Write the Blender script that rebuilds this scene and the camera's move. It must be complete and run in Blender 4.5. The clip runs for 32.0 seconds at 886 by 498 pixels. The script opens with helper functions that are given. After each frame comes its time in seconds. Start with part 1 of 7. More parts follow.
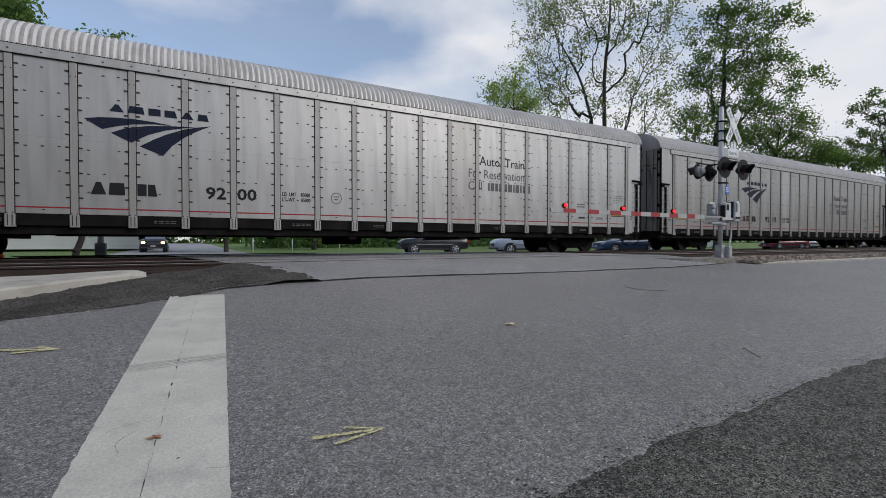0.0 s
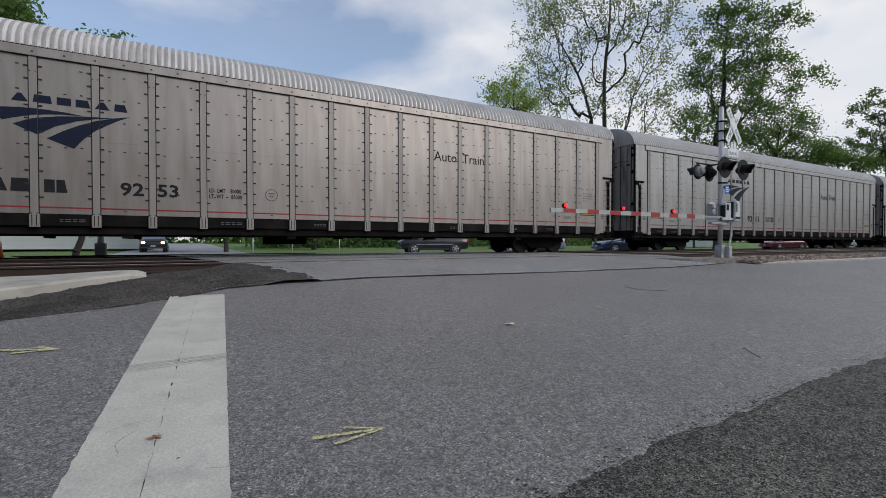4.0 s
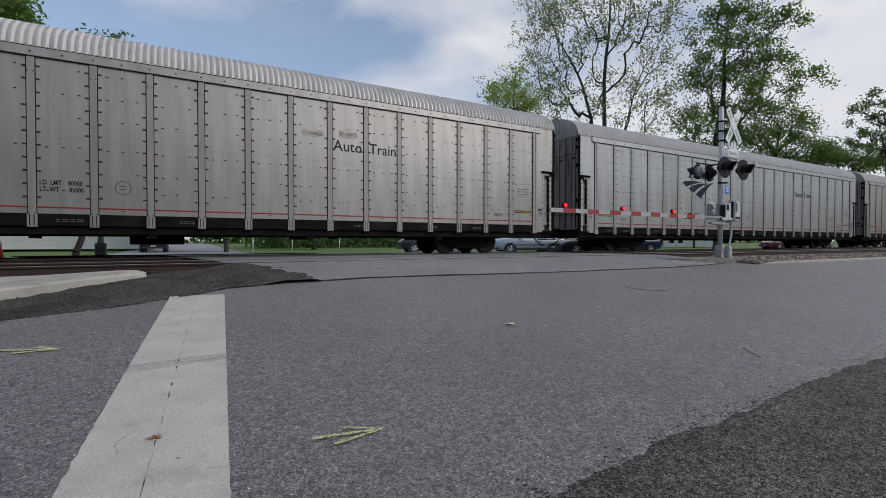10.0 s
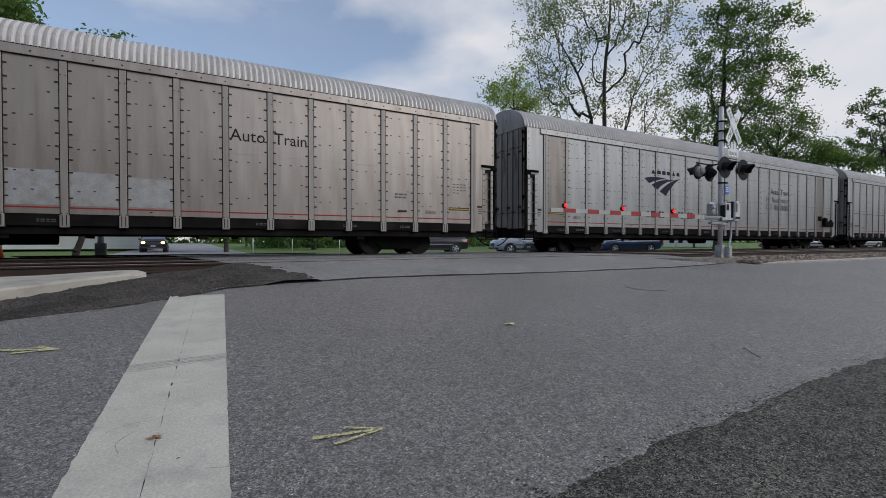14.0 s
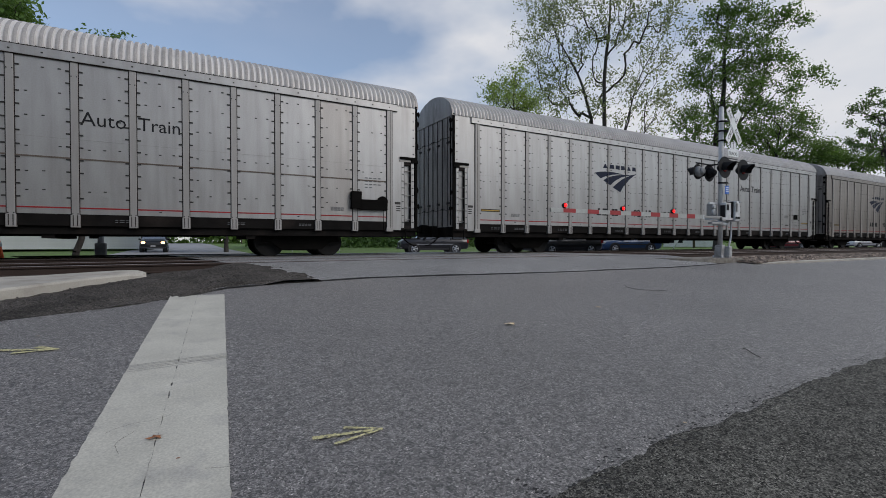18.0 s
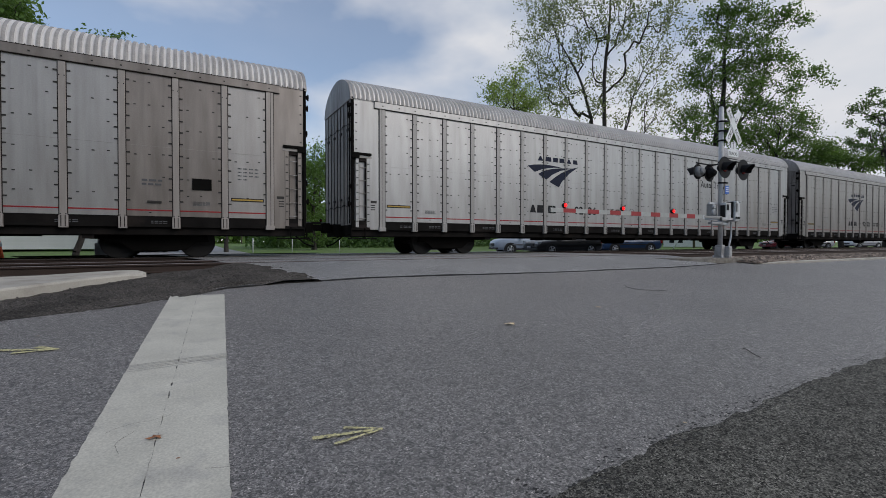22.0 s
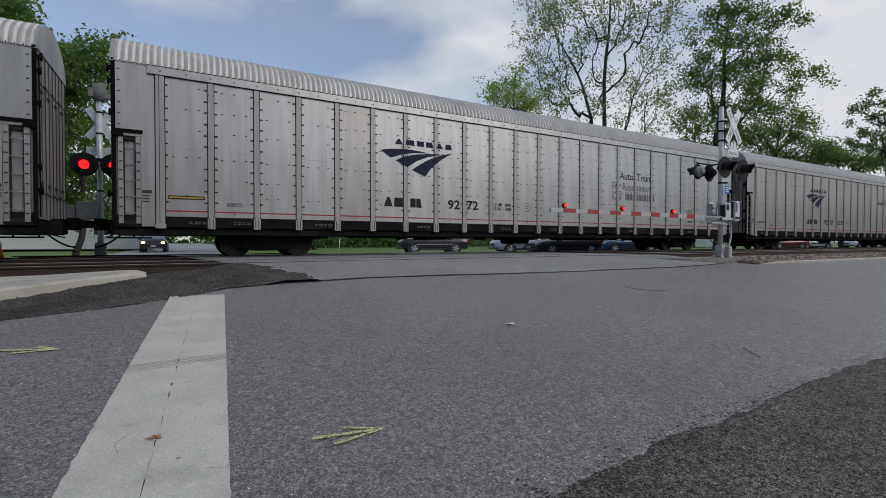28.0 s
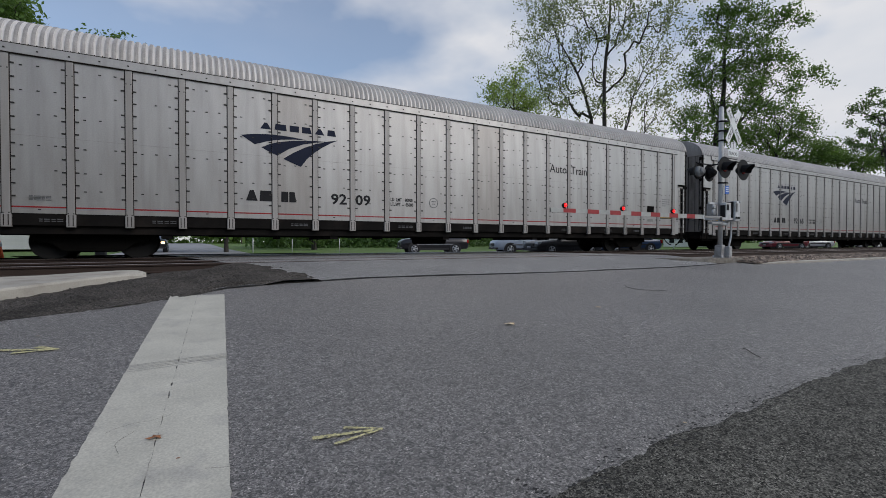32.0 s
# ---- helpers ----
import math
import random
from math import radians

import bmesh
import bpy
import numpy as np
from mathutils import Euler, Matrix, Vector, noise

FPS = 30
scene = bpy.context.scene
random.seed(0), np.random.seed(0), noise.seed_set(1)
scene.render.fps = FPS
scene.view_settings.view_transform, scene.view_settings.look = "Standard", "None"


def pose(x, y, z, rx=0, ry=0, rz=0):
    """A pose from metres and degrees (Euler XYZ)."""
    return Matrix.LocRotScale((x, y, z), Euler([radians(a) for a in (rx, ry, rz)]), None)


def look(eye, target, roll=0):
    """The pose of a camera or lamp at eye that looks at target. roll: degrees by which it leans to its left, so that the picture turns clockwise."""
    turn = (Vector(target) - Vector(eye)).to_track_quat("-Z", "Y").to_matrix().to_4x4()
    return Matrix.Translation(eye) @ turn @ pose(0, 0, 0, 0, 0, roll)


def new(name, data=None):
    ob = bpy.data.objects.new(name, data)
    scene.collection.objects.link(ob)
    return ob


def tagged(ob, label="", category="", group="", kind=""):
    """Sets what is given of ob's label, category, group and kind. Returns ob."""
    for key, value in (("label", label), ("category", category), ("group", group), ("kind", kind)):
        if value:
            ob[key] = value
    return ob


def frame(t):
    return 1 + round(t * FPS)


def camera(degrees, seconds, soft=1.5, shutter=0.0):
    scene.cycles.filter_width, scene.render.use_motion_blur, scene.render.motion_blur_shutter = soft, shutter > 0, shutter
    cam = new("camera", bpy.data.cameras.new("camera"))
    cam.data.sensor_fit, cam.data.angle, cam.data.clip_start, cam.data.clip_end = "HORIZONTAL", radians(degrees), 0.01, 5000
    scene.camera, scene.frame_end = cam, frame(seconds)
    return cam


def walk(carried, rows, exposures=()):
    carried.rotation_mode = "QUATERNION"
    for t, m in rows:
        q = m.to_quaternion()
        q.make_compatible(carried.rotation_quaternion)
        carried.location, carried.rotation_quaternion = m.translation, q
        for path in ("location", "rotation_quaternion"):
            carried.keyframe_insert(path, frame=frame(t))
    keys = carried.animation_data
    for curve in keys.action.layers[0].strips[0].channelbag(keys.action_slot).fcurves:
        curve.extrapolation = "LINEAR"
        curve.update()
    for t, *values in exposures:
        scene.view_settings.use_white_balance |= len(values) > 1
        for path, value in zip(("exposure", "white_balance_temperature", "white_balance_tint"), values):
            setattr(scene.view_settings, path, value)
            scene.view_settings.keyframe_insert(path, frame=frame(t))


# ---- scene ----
cam = camera(88.03, 32.0, soft=0.7)
EYE = Vector((0.0, 0.0, 0.408))
YAW, PITCH = radians(29.71), radians(-0.847)
AIM = EYE + Vector((math.sin(YAW) * math.cos(PITCH), math.cos(YAW) * math.cos(PITCH), math.sin(PITCH)))
walk(cam, [(0.0, look(EYE, AIM)), (32.0, look(EYE, AIM))], exposures=[(0.0, 0.10), (3.0, 0.11), (6.0, 0.09), (7.0, 0.06), (8.0, 0.06), (9.0, 0.17), (10.0, 0.0), (11.0, -0.04), (14.0, -0.03), (20.0, -0.07), (32.0, -0.05)])

# ---- light: hazy afternoon, thin cloud ----
SUN_ELEV, SUN_AZ = radians(36), radians(146)   # azimuth clockwise from +Y


def build_world():
    w = bpy.data.worlds.new("sky")
    scene.world = w
    w.use_nodes = True
    nt = w.node_tree
    nt.nodes.clear()
    N, Lk = nt.nodes.new, nt.links.new
    out, bg = N("ShaderNodeOutputWorld"), N("ShaderNodeBackground")
    sky = N("ShaderNodeTexSky")
    sky.sky_type = 'NISHITA'
    sky.sun_disc = False
    sky.sun_elevation, sky.sun_rotation = SUN_ELEV, SUN_AZ
    sky.air_density, sky.dust_density, sky.ozone_density = 1.0, 0.7, 1.0
    tc, mp = N("ShaderNodeTexCoord"), N("ShaderNodeMapping")
    mp.inputs["Scale"].default_value = (1.0, 1.0, 2.0)
    mp.inputs["Location"].default_value = CLOUD_SHIFT
    mp.inputs["Rotation"].default_value = (0.0, 0.0, 0.6)
    n1, n2 = N("ShaderNodeTexNoise"), N("ShaderNodeTexNoise")
    for n, s, d, r in ((n1, 1.5, 3.0, 0.5), (n2, 4.5, 4.0, 0.5)):
        n.inputs["Scale"].default_value, n.inputs["Detail"].default_value, n.inputs["Roughness"].default_value = s, d, r
        Lk(mp.outputs[0], n.inputs["Vector"])
    Lk(tc.outputs["Generated"], mp.inputs[0])
    add = N("ShaderNodeMath")
    add.operation = 'MULTIPLY_ADD'
    Lk(n2.outputs["Fac"], add.inputs[0])
    add.inputs[1].default_value = 0.46
    Lk(n1.outputs["Fac"], add.inputs[2])
    ramp = N("ShaderNodeValToRGB")
    ramp.color_ramp.elements[0].position, ramp.color_ramp.elements[1].position = 0.66, 0.92
    ramp.color_ramp.elements[0].color = (0.22, 0.22, 0.22, 1)
    ramp.color_ramp.elements[1].color = (1, 1, 1, 1)
    # the veil thickens towards the lighter side of the sky
    dot, veil = N("ShaderNodeVectorMath"), N("ShaderNodeMath")
    dot.operation, veil.operation = 'DOT_PRODUCT', 'MULTIPLY_ADD'
    Lk(tc.outputs["Generated"], dot.inputs[0])
    dot.inputs[1].default_value = (0.62, 0.30, -0.43)
    Lk(dot.outputs["Value"], veil.inputs[0])
    veil.inputs[1].default_value = 0.16
    Lk(add.outputs[0], veil.inputs[2])
    Lk(veil.outputs[0], ramp.inputs[0])
    tone = N("ShaderNodeValToRGB")
    tone.color_ramp.elements[0].color = (5.05, 5.33, 5.85, 1)
    tone.color_ramp.elements[1].color = (5.95, 6.0, 6.28, 1)
    tone.color_ramp.elements[0].position, tone.color_ramp.elements[1].position = 0.35, 0.62
    Lk(n2.outputs["Fac"], tone.inputs[0])
    mix = N("ShaderNodeMix")
    mix.data_type = 'RGBA'
    Lk(ramp.outputs[0], mix.inputs["Factor"])
    lift = N("ShaderNodeVectorMath")
    lift.operation = 'MULTIPLY'
    lift.inputs[1].default_value = (0.92, 1.0, 1.075)
    Lk(sky.outputs[0], lift.inputs[0])
    Lk(lift.outputs[0], mix.inputs["A"])
    Lk(tone.outputs[0], mix.inputs["B"])
    Lk(mix.outputs["Result"], bg.inputs["Color"])
    bg.inputs["Strength"].default_value = SKY_STRENGTH
    Lk(bg.outputs[0], out.inputs[0])


SKY_STRENGTH = 0.129
CLOUD_SHIFT = (4.2, 1.7, 0.6)
build_world()
sun = new("sun", bpy.data.lights.new("sun", 'SUN'))
sun.data.energy, sun.data.angle, sun.data.color = 1.5, radians(38), (1.0, 0.935, 0.86)
sd = Vector((math.sin(SUN_AZ) * math.cos(SUN_ELEV), math.cos(SUN_AZ) * math.cos(SUN_ELEV), math.sin(SUN_ELEV)))
sun.matrix_world = look(sd * 50, (0, 0, 0))


# ---- materials ----
def mat(name, base, rough=0.6, metal=0.0, var=0.18, scale=3.0, fine=60.0, bump=0.15, bump_dist=0.004, tint=None,
        rnd=0.0, spec=0.5, fine_var=0.10, tint_scale=None, tint_lo=0.52, tint_hi=0.70, stretch=(1, 1, 1), island=0.0, streak=None):
    """A surface with a broad variation, a fine grain, an optional second colour in stains and fine relief."""
    m = bpy.data.materials.new(name)
    m.use_nodes = True
    nt = m.node_tree
    N, Lk = nt.nodes.new, nt.links.new
    b = nt.nodes["Principled BSDF"]
    b.inputs["Roughness"].default_value, b.inputs["Metallic"].default_value = rough, metal
    b.inputs["Specular IOR Level"].default_value = spec
    tc, mp = N("ShaderNodeTexCoord"), N("ShaderNodeMapping")
    mp.inputs["Scale"].default_value = stretch
    Lk(tc.outputs["Object"], mp.inputs[0])
    big, small = N("ShaderNodeTexNoise"), N("ShaderNodeTexNoise")
    big.inputs["Scale"].default_value, big.inputs["Detail"].default_value = scale, 6
    small.inputs["Scale"].default_value, small.inputs["Detail"].default_value = fine, 4
    Lk(mp.outputs[0], big.inputs["Vector"])
    Lk(tc.outputs["Object"], small.inputs["Vector"])
    last = None

    def mul(prev, fac_out, lo, hi):
        r = N("ShaderNodeMapRange")
        r.inputs["From Min"].default_value, r.inputs["From Max"].default_value = 0.3, 0.7
        r.inputs["To Min"].default_value, r.inputs["To Max"].default_value = lo, hi
        Lk(fac_out, r.inputs["Value"])
        mx = N("ShaderNodeMix")
        mx.data_type, mx.blend_type = 'RGBA', 'MULTIPLY'
        mx.inputs["Factor"].default_value = 1.0
        Lk(prev, mx.inputs["A"])
        Lk(r.outputs[0], mx.inputs["B"])
        return mx.outputs["Result"]

    rgb = N("ShaderNodeRGB")
    rgb.outputs[0].default_value = (*base, 1)
    last = rgb.outputs[0]
    if tint:
        tn = N("ShaderNodeTexNoise")
        tn.inputs["Scale"].default_value, tn.inputs["Detail"].default_value = tint_scale or scale * 0.7, 7
        mp2 = N("ShaderNodeMapping")
        mp2.inputs["Scale"].default_value = stretch
        mp2.inputs["Location"].default_value = (3.1, 7.7, 1.3)
        Lk(tc.outputs["Object"], mp2.inputs[0])
        Lk(mp2.outputs[0], tn.inputs["Vector"])
        r = N("ShaderNodeMapRange")
        r.inputs["From Min"].default_value, r.inputs["From Max"].default_value = tint_lo, tint_hi
        Lk(tn.outputs["Fac"], r.inputs["Value"])
        mx = N("ShaderNodeMix")
        mx.data_type = 'RGBA'
        Lk(r.outputs[0], mx.inputs["Factor"])
        Lk(last, mx.inputs["A"])
        mx.inputs["B"].default_value = (*tint, 1)
        last = mx.outputs["Result"]
    if streak:
        colour, scale2, lo, hi, most = streak
        mp3, sn = N("ShaderNodeMapping"), N("ShaderNodeTexNoise")
        mp3.inputs["Scale"].default_value = (1.0, 1.0, 0.035)
        mp3.inputs["Location"].default_value = (9.1, 2.7, 5.3)
        sn.inputs["Scale"].default_value, sn.inputs["Detail"].default_value = scale2, 8
        Lk(tc.outputs["Object"], mp3.inputs[0])
        ob_i, ad = N("ShaderNodeObjectInfo"), N("ShaderNodeVectorMath")
        ad.operation = 'MULTIPLY_ADD'
        Lk(ob_i.outputs["Random"], ad.inputs[0])
        ad.inputs[1].default_value = (17.0, 3.0, 1.0)
        Lk(mp3.outputs[0], ad.inputs[2])
        Lk(ad.outputs[0], sn.inputs["Vector"])
        r = N("ShaderNodeMapRange")
        r.inputs["From Min"].default_value, r.inputs["From Max"].default_value, r.inputs["To Max"].default_value = lo, hi, most
        Lk(sn.outputs["Fac"], r.inputs["Value"])
        mx = N("ShaderNodeMix")
        mx.data_type = 'RGBA'
        Lk(r.outputs[0], mx.inputs["Factor"])
        Lk(last, mx.inputs["A"])
        mx.inputs["B"].default_value = (*colour, 1)
        last = mx.outputs["Result"]
    last = mul(last, big.outputs["Fac"], 1 - var, 1 + var)
    last = mul(last, small.outputs["Fac"], 1 - fine_var, 1 + fine_var)
    if rnd or island:
        oi = N("ShaderNodeObjectInfo") if rnd else N("ShaderNodeNewGeometry")
        r = N("ShaderNodeMapRange")
        a = rnd or island
        r.inputs["To Min"].default_value, r.inputs["To Max"].default_value = 1 - a, 1 + a
        Lk(oi.outputs["Random"] if rnd else oi.outputs["Random Per Island"], r.inputs["Value"])
        mx = N("ShaderNodeMix")
        mx.data_type, mx.blend_type = 'RGBA', 'MULTIPLY'
        mx.inputs["Factor"].default_value = 1.0
        Lk(last, mx.inputs["A"])
        Lk(r.outputs[0], mx.inputs["B"])
        last = mx.outputs["Result"]
    Lk(last, b.inputs["Base Color"])
    if bump:
        bp = N("ShaderNodeBump")
        bp.inputs["Strength"].default_value, bp.inputs["Distance"].default_value = bump, bump_dist
        Lk(small.outputs["Fac"], bp.inputs["Height"])
        Lk(bp.outputs[0], b.inputs["Normal"])
    return m


def glow(name, colour, strength, base=None):
    m = bpy.data.materials.new(name)
    m.use_nodes = True
    b = m.node_tree.nodes["Principled BSDF"]
    b.inputs["Base Color"].default_value = (*(base or colour), 1)
    b.inputs["Emission Color"].default_value = (*colour, 1)
    b.inputs["Emission Strength"].default_value = strength
    b.inputs["Roughness"].default_value = 0.25
    return m




def asphalt(name, base, grain, contrast, patch_scale, patch_var, pit=0.5, warm=(1.0, 1.0, 1.0), gloss=(0.55, 0.75)):
    """Rolled asphalt: separate chippings of their own tone, dark binder between them, pits and broad worn patches."""
    m = bpy.data.materials.new(name)
    m.use_nodes = True
    nt = m.node_tree
    N, Lk = nt.nodes.new, nt.links.new
    b = nt.nodes["Principled BSDF"]
    b.inputs["Roughness"].default_value, b.inputs["Specular IOR Level"].default_value = gloss
    tc = N("ShaderNodeTexCoord")
    cells, gaps, pits, wide = N("ShaderNodeTexVoronoi"), N("ShaderNodeTexVoronoi"), N("ShaderNodeTexNoise"), N("ShaderNodeTexNoise")
    cells.inputs["Scale"].default_value = gaps.inputs["Scale"].default_value = grain
    gaps.feature = 'DISTANCE_TO_EDGE'
    pits.inputs["Scale"].default_value, pits.inputs["Detail"].default_value = grain * 0.22, 5
    wide.inputs["Scale"].default_value, wide.inputs["Detail"].default_value = patch_scale, 6
    for n in (cells, gaps, pits, wide):
        Lk(tc.outputs["Object"], n.inputs["Vector"])
    sep = N("ShaderNodeSeparateColor")
    Lk(cells.outputs["Color"], sep.inputs[0])

    def rng(out, a, b, lo, hi):
        r = N("ShaderNodeMapRange")
        for k, v in (("From Min", a), ("From Max", b), ("To Min", lo), ("To Max", hi)):
            r.inputs[k].default_value = v
        Lk(out, r.inputs["Value"])
        return r.outputs[0]

    def times(p, q):
        x = N("ShaderNodeMath")
        x.operation = 'MULTIPLY'
        Lk(p, x.inputs[0])
        Lk(q, x.inputs[1])
        return x.outputs[0]
    tone = times(rng(sep.outputs[0], 0.0, 1.0, 1 - contrast, 1 + contrast), rng(gaps.outputs["Distance"], 0.0, 0.12, 0.22, 1.12))
    tone = times(tone, rng(sep.outputs[1], 0.90, 0.94, 1.0, 1.75))
    tone = times(tone, rng(pits.outputs["Fac"], 0.34, 0.52, 1 - pit, 1.06))
    chips = N("ShaderNodeTexNoise")
    chips.inputs["Scale"].default_value, chips.inputs["Detail"].default_value = 11, 3
    Lk(tc.outputs["Object"], chips.inputs["Vector"])
    tone = times(tone, rng(chips.outputs["Fac"], 0.66, 0.72, 1.0, 0.55))
    mottle = N("ShaderNodeTexNoise")
    mottle.inputs["Scale"].default_value, mottle.inputs["Detail"].default_value, mottle.inputs["Roughness"].default_value = 7, 6, 0.65
    Lk(tc.outputs["Object"], mottle.inputs["Vector"])
    tone = times(tone, rng(mottle.outputs["Fac"], 0.3, 0.7, 0.90, 1.10))
    tone = times(tone, rng(wide.outputs["Fac"], 0.3, 0.7, 1 - patch_var, 1 + patch_var))
    col = N("ShaderNodeMix")
    col.data_type, col.blend_type = 'RGBA', 'MULTIPLY'
    col.inputs["Factor"].default_value = 1.0
    col.inputs["A"].default_value = (base * warm[0], base * warm[1], base * warm[2], 1)
    Lk(tone, col.inputs["B"])
    Lk(col.outputs["Result"], b.inputs["Base Color"])
    h = times(rng(gaps.outputs["Distance"], 0.0, 0.2, 0.2, 1.0), rng(pits.outputs["Fac"], 0.3, 0.6, 0.3, 1.0))
    bp = N("ShaderNodeBump")
    bp.inputs["Strength"].default_value, bp.inputs["Distance"].default_value = 1.0, 0.32 / grain
    Lk(h, bp.inputs["Height"])
    Lk(bp.outputs[0], b.inputs["Normal"])
    return m


ASPHALT = asphalt("asphalt", 0.174, 112, 0.88, 0.45, 0.12, 0.42, (1.05, 0.995, 0.955), (0.47, 1.0))
ASPHALT_OLD = asphalt("worn_asphalt", 0.112, 125, 0.95, 1.1, 0.22, 0.55, (1.04, 1.01, 0.89), (0.88, 0.22))
ASPHALT_X = asphalt("crossing_asphalt", 0.235, 110, 0.75, 0.7, 0.16, 0.40, (1.0, 0.985, 0.97))
STREET_FAR = mat("far_asphalt", (0.27, 0.27, 0.28), 0.8, var=0.1, scale=0.3, fine=40, bump=0.2)
SEAM = mat("tar_seam", (0.012, 0.012, 0.013), 0.7, fine=80, bump=0.4)
ROAD_PAINT = mat("white_road_paint", (0.485, 0.468, 0.405), 0.6, var=0.10, scale=2.5, fine=90, bump=0.35, bump_dist=0.003, fine_var=0.17, tint=(0.37, 0.355, 0.325), tint_scale=5, tint_lo=0.56, tint_hi=0.8)
CHALK = mat("yellow_marking_paint", (0.52, 0.48, 0.25), 0.9, var=0.2, scale=20, fine=150, fine_var=0.4, bump=0.3, tint=(0.17, 0.165, 0.13), tint_scale=70, tint_lo=0.48, tint_hi=0.62)
CONCRETE = mat("concrete", (0.385, 0.362, 0.318), 0.85, var=0.12, scale=1.5, fine=70, bump=0.35, tint=(0.22, 0.195, 0.165), tint_scale=2.5, tint_lo=0.48, tint_hi=0.78)
OLD_CONCRETE = mat("weathered_concrete", (0.26, 0.242, 0.212), 0.9, var=0.2, scale=3, fine=60, bump=0.5, fine_var=0.25, tint=(0.11, 0.095, 0.08), tint_scale=4, tint_lo=0.46, tint_hi=0.7)
DIRT = asphalt("gravelly_dirt", 0.072, 130, 0.9, 2.0, 0.40, 0.6, (1.08, 0.97, 0.86), (0.9, 0.2))
# ballast left of the crossing, much darker than on the right
BALLAST_DARK = mat("near_black_ballast", (0.020, 0.017, 0.015), 0.95, var=0.35, scale=2, fine=20, bump=1.0, bump_dist=0.03, fine_var=0.6, tint=(0.032, 0.025, 0.02), tint_scale=3)
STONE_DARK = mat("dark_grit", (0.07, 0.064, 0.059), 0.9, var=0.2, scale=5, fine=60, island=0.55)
BALLAST = mat("ballast", (0.12, 0.095, 0.078), 0.95, var=0.3, scale=2, fine=20, bump=1.0, bump_dist=0.03, fine_var=0.6, tint=(0.07, 0.055, 0.045), tint_scale=3)
STONE = mat("ballast_stone", (0.30, 0.24, 0.195), 0.9, var=0.2, scale=5, fine=60, island=0.5)
RAIL = mat("rusty_rail", (0.038, 0.023, 0.017), 0.75, 0.2, var=0.2, scale=3, fine=60)
RAIL_TOP = mat("polished_rail_head", (0.30, 0.26, 0.24), 0.45, 0.8, var=0.1, scale=3, fine=80)
TIE = mat("creosoted_timber", (0.028, 0.022, 0.018), 0.9, var=0.3, scale=6, fine=50, rnd=0.25)
GRASS = mat("grass", (0.095, 0.165, 0.034), 0.95, var=0.25, scale=0.4, fine=30, bump=0.8, bump_dist=0.03, fine_var=0.4, tint=(0.12, 0.14, 0.055), tint_scale=0.8)


# ---- helpers for building ----
def link_part(name, me, parent, label="", loc=(0, 0, 0), rot=None):
    ob = new(name, me)
    ob.parent = parent
    if rot:
        ob.rotation_euler = rot
    ob.location = loc
    if label:
        ob["label"] = label
    return ob


def mesh_of(name, bm, *mats, smooth=False):
    me = bpy.data.meshes.new(name)
    bm.to_mesh(me)
    bm.free()
    for m in mats:
        me.materials.append(m)
    if smooth:
        for p in me.polygons:
            p.use_smooth = True
    return me


def part(name, bm, material, parent, label="", smooth=False, loc=(0, 0, 0)):
    return link_part(name, mesh_of(name, bm, *(material if isinstance(material, (list, tuple)) else (material,)), smooth=smooth), parent, label, loc)


def box(bm, x0, x1, y0, y1, z0, z1, mi=0, bevel=0.0):
    vs = [bm.verts.new((x, y, z)) for x in (x0, x1) for y in (y0, y1) for z in (z0, z1)]
    fs = []
    for q in ((0, 1, 3, 2), (4, 6, 7, 5), (0, 4, 5, 1), (2, 3, 7, 6), (0, 2, 6, 4), (1, 5, 7, 3)):
        f = bm.faces.new([vs[i] for i in q])
        f.material_index = mi
        fs.append(f)
    if bevel:
        es = list({e for f in fs for e in f.edges})
        r = bmesh.ops.bevel(bm, geom=es, offset=bevel, segments=2, affect='EDGES', profile=0.6)
        for f in r["faces"]:
            f.material_index = mi
    return bm


def cyl(bm, a, b, r, n=12, r2=None, mi=0, cap=True):
    """A tapered tube from a to b."""
    a, b = Vector(a), Vector(b)
    d = (b - a).normalized()
    s = d.orthogonal().normalized()
    t = d.cross(s)
    r2 = r if r2 is None else r2
    A = [bm.verts.new(a + r * (math.cos(2 * math.pi * i / n) * s + math.sin(2 * math.pi * i / n) * t)) for i in range(n)]
    B = [bm.verts.new(b + r2 * (math.cos(2 * math.pi * i / n) * s + math.sin(2 * math.pi * i / n) * t)) for i in range(n)]
    for i in range(n):
        f = bm.faces.new((A[i], A[(i + 1) % n], B[(i + 1) % n], B[i]))
        f.material_index, f.smooth = mi, True
    if cap:
        bm.faces.new(A[::-1]).material_index = mi
        bm.faces.new(B).material_index = mi
    return bm


def extrude_poly(bm, pts, axis, lo, hi, mi=0):
    """A prism: the outline pts, in the two other axes' order, drawn out along axis from lo to hi."""
    def v(p, h):
        q = list(p)
        q.insert(axis, h)
        return bm.verts.new(q)
    A, B = [v(p, lo) for p in pts], [v(p, hi) for p in pts]
    n = len(pts)
    for i in range(n):
        bm.faces.new((A[i], A[(i + 1) % n], B[(i + 1) % n], B[i])).material_index = mi
    bm.faces.new(A[::-1]).material_index = mi
    bm.faces.new(B).material_index = mi
    return bm


def fix(bm):
    bmesh.ops.recalc_face_normals(bm, faces=bm.faces)
    return bm


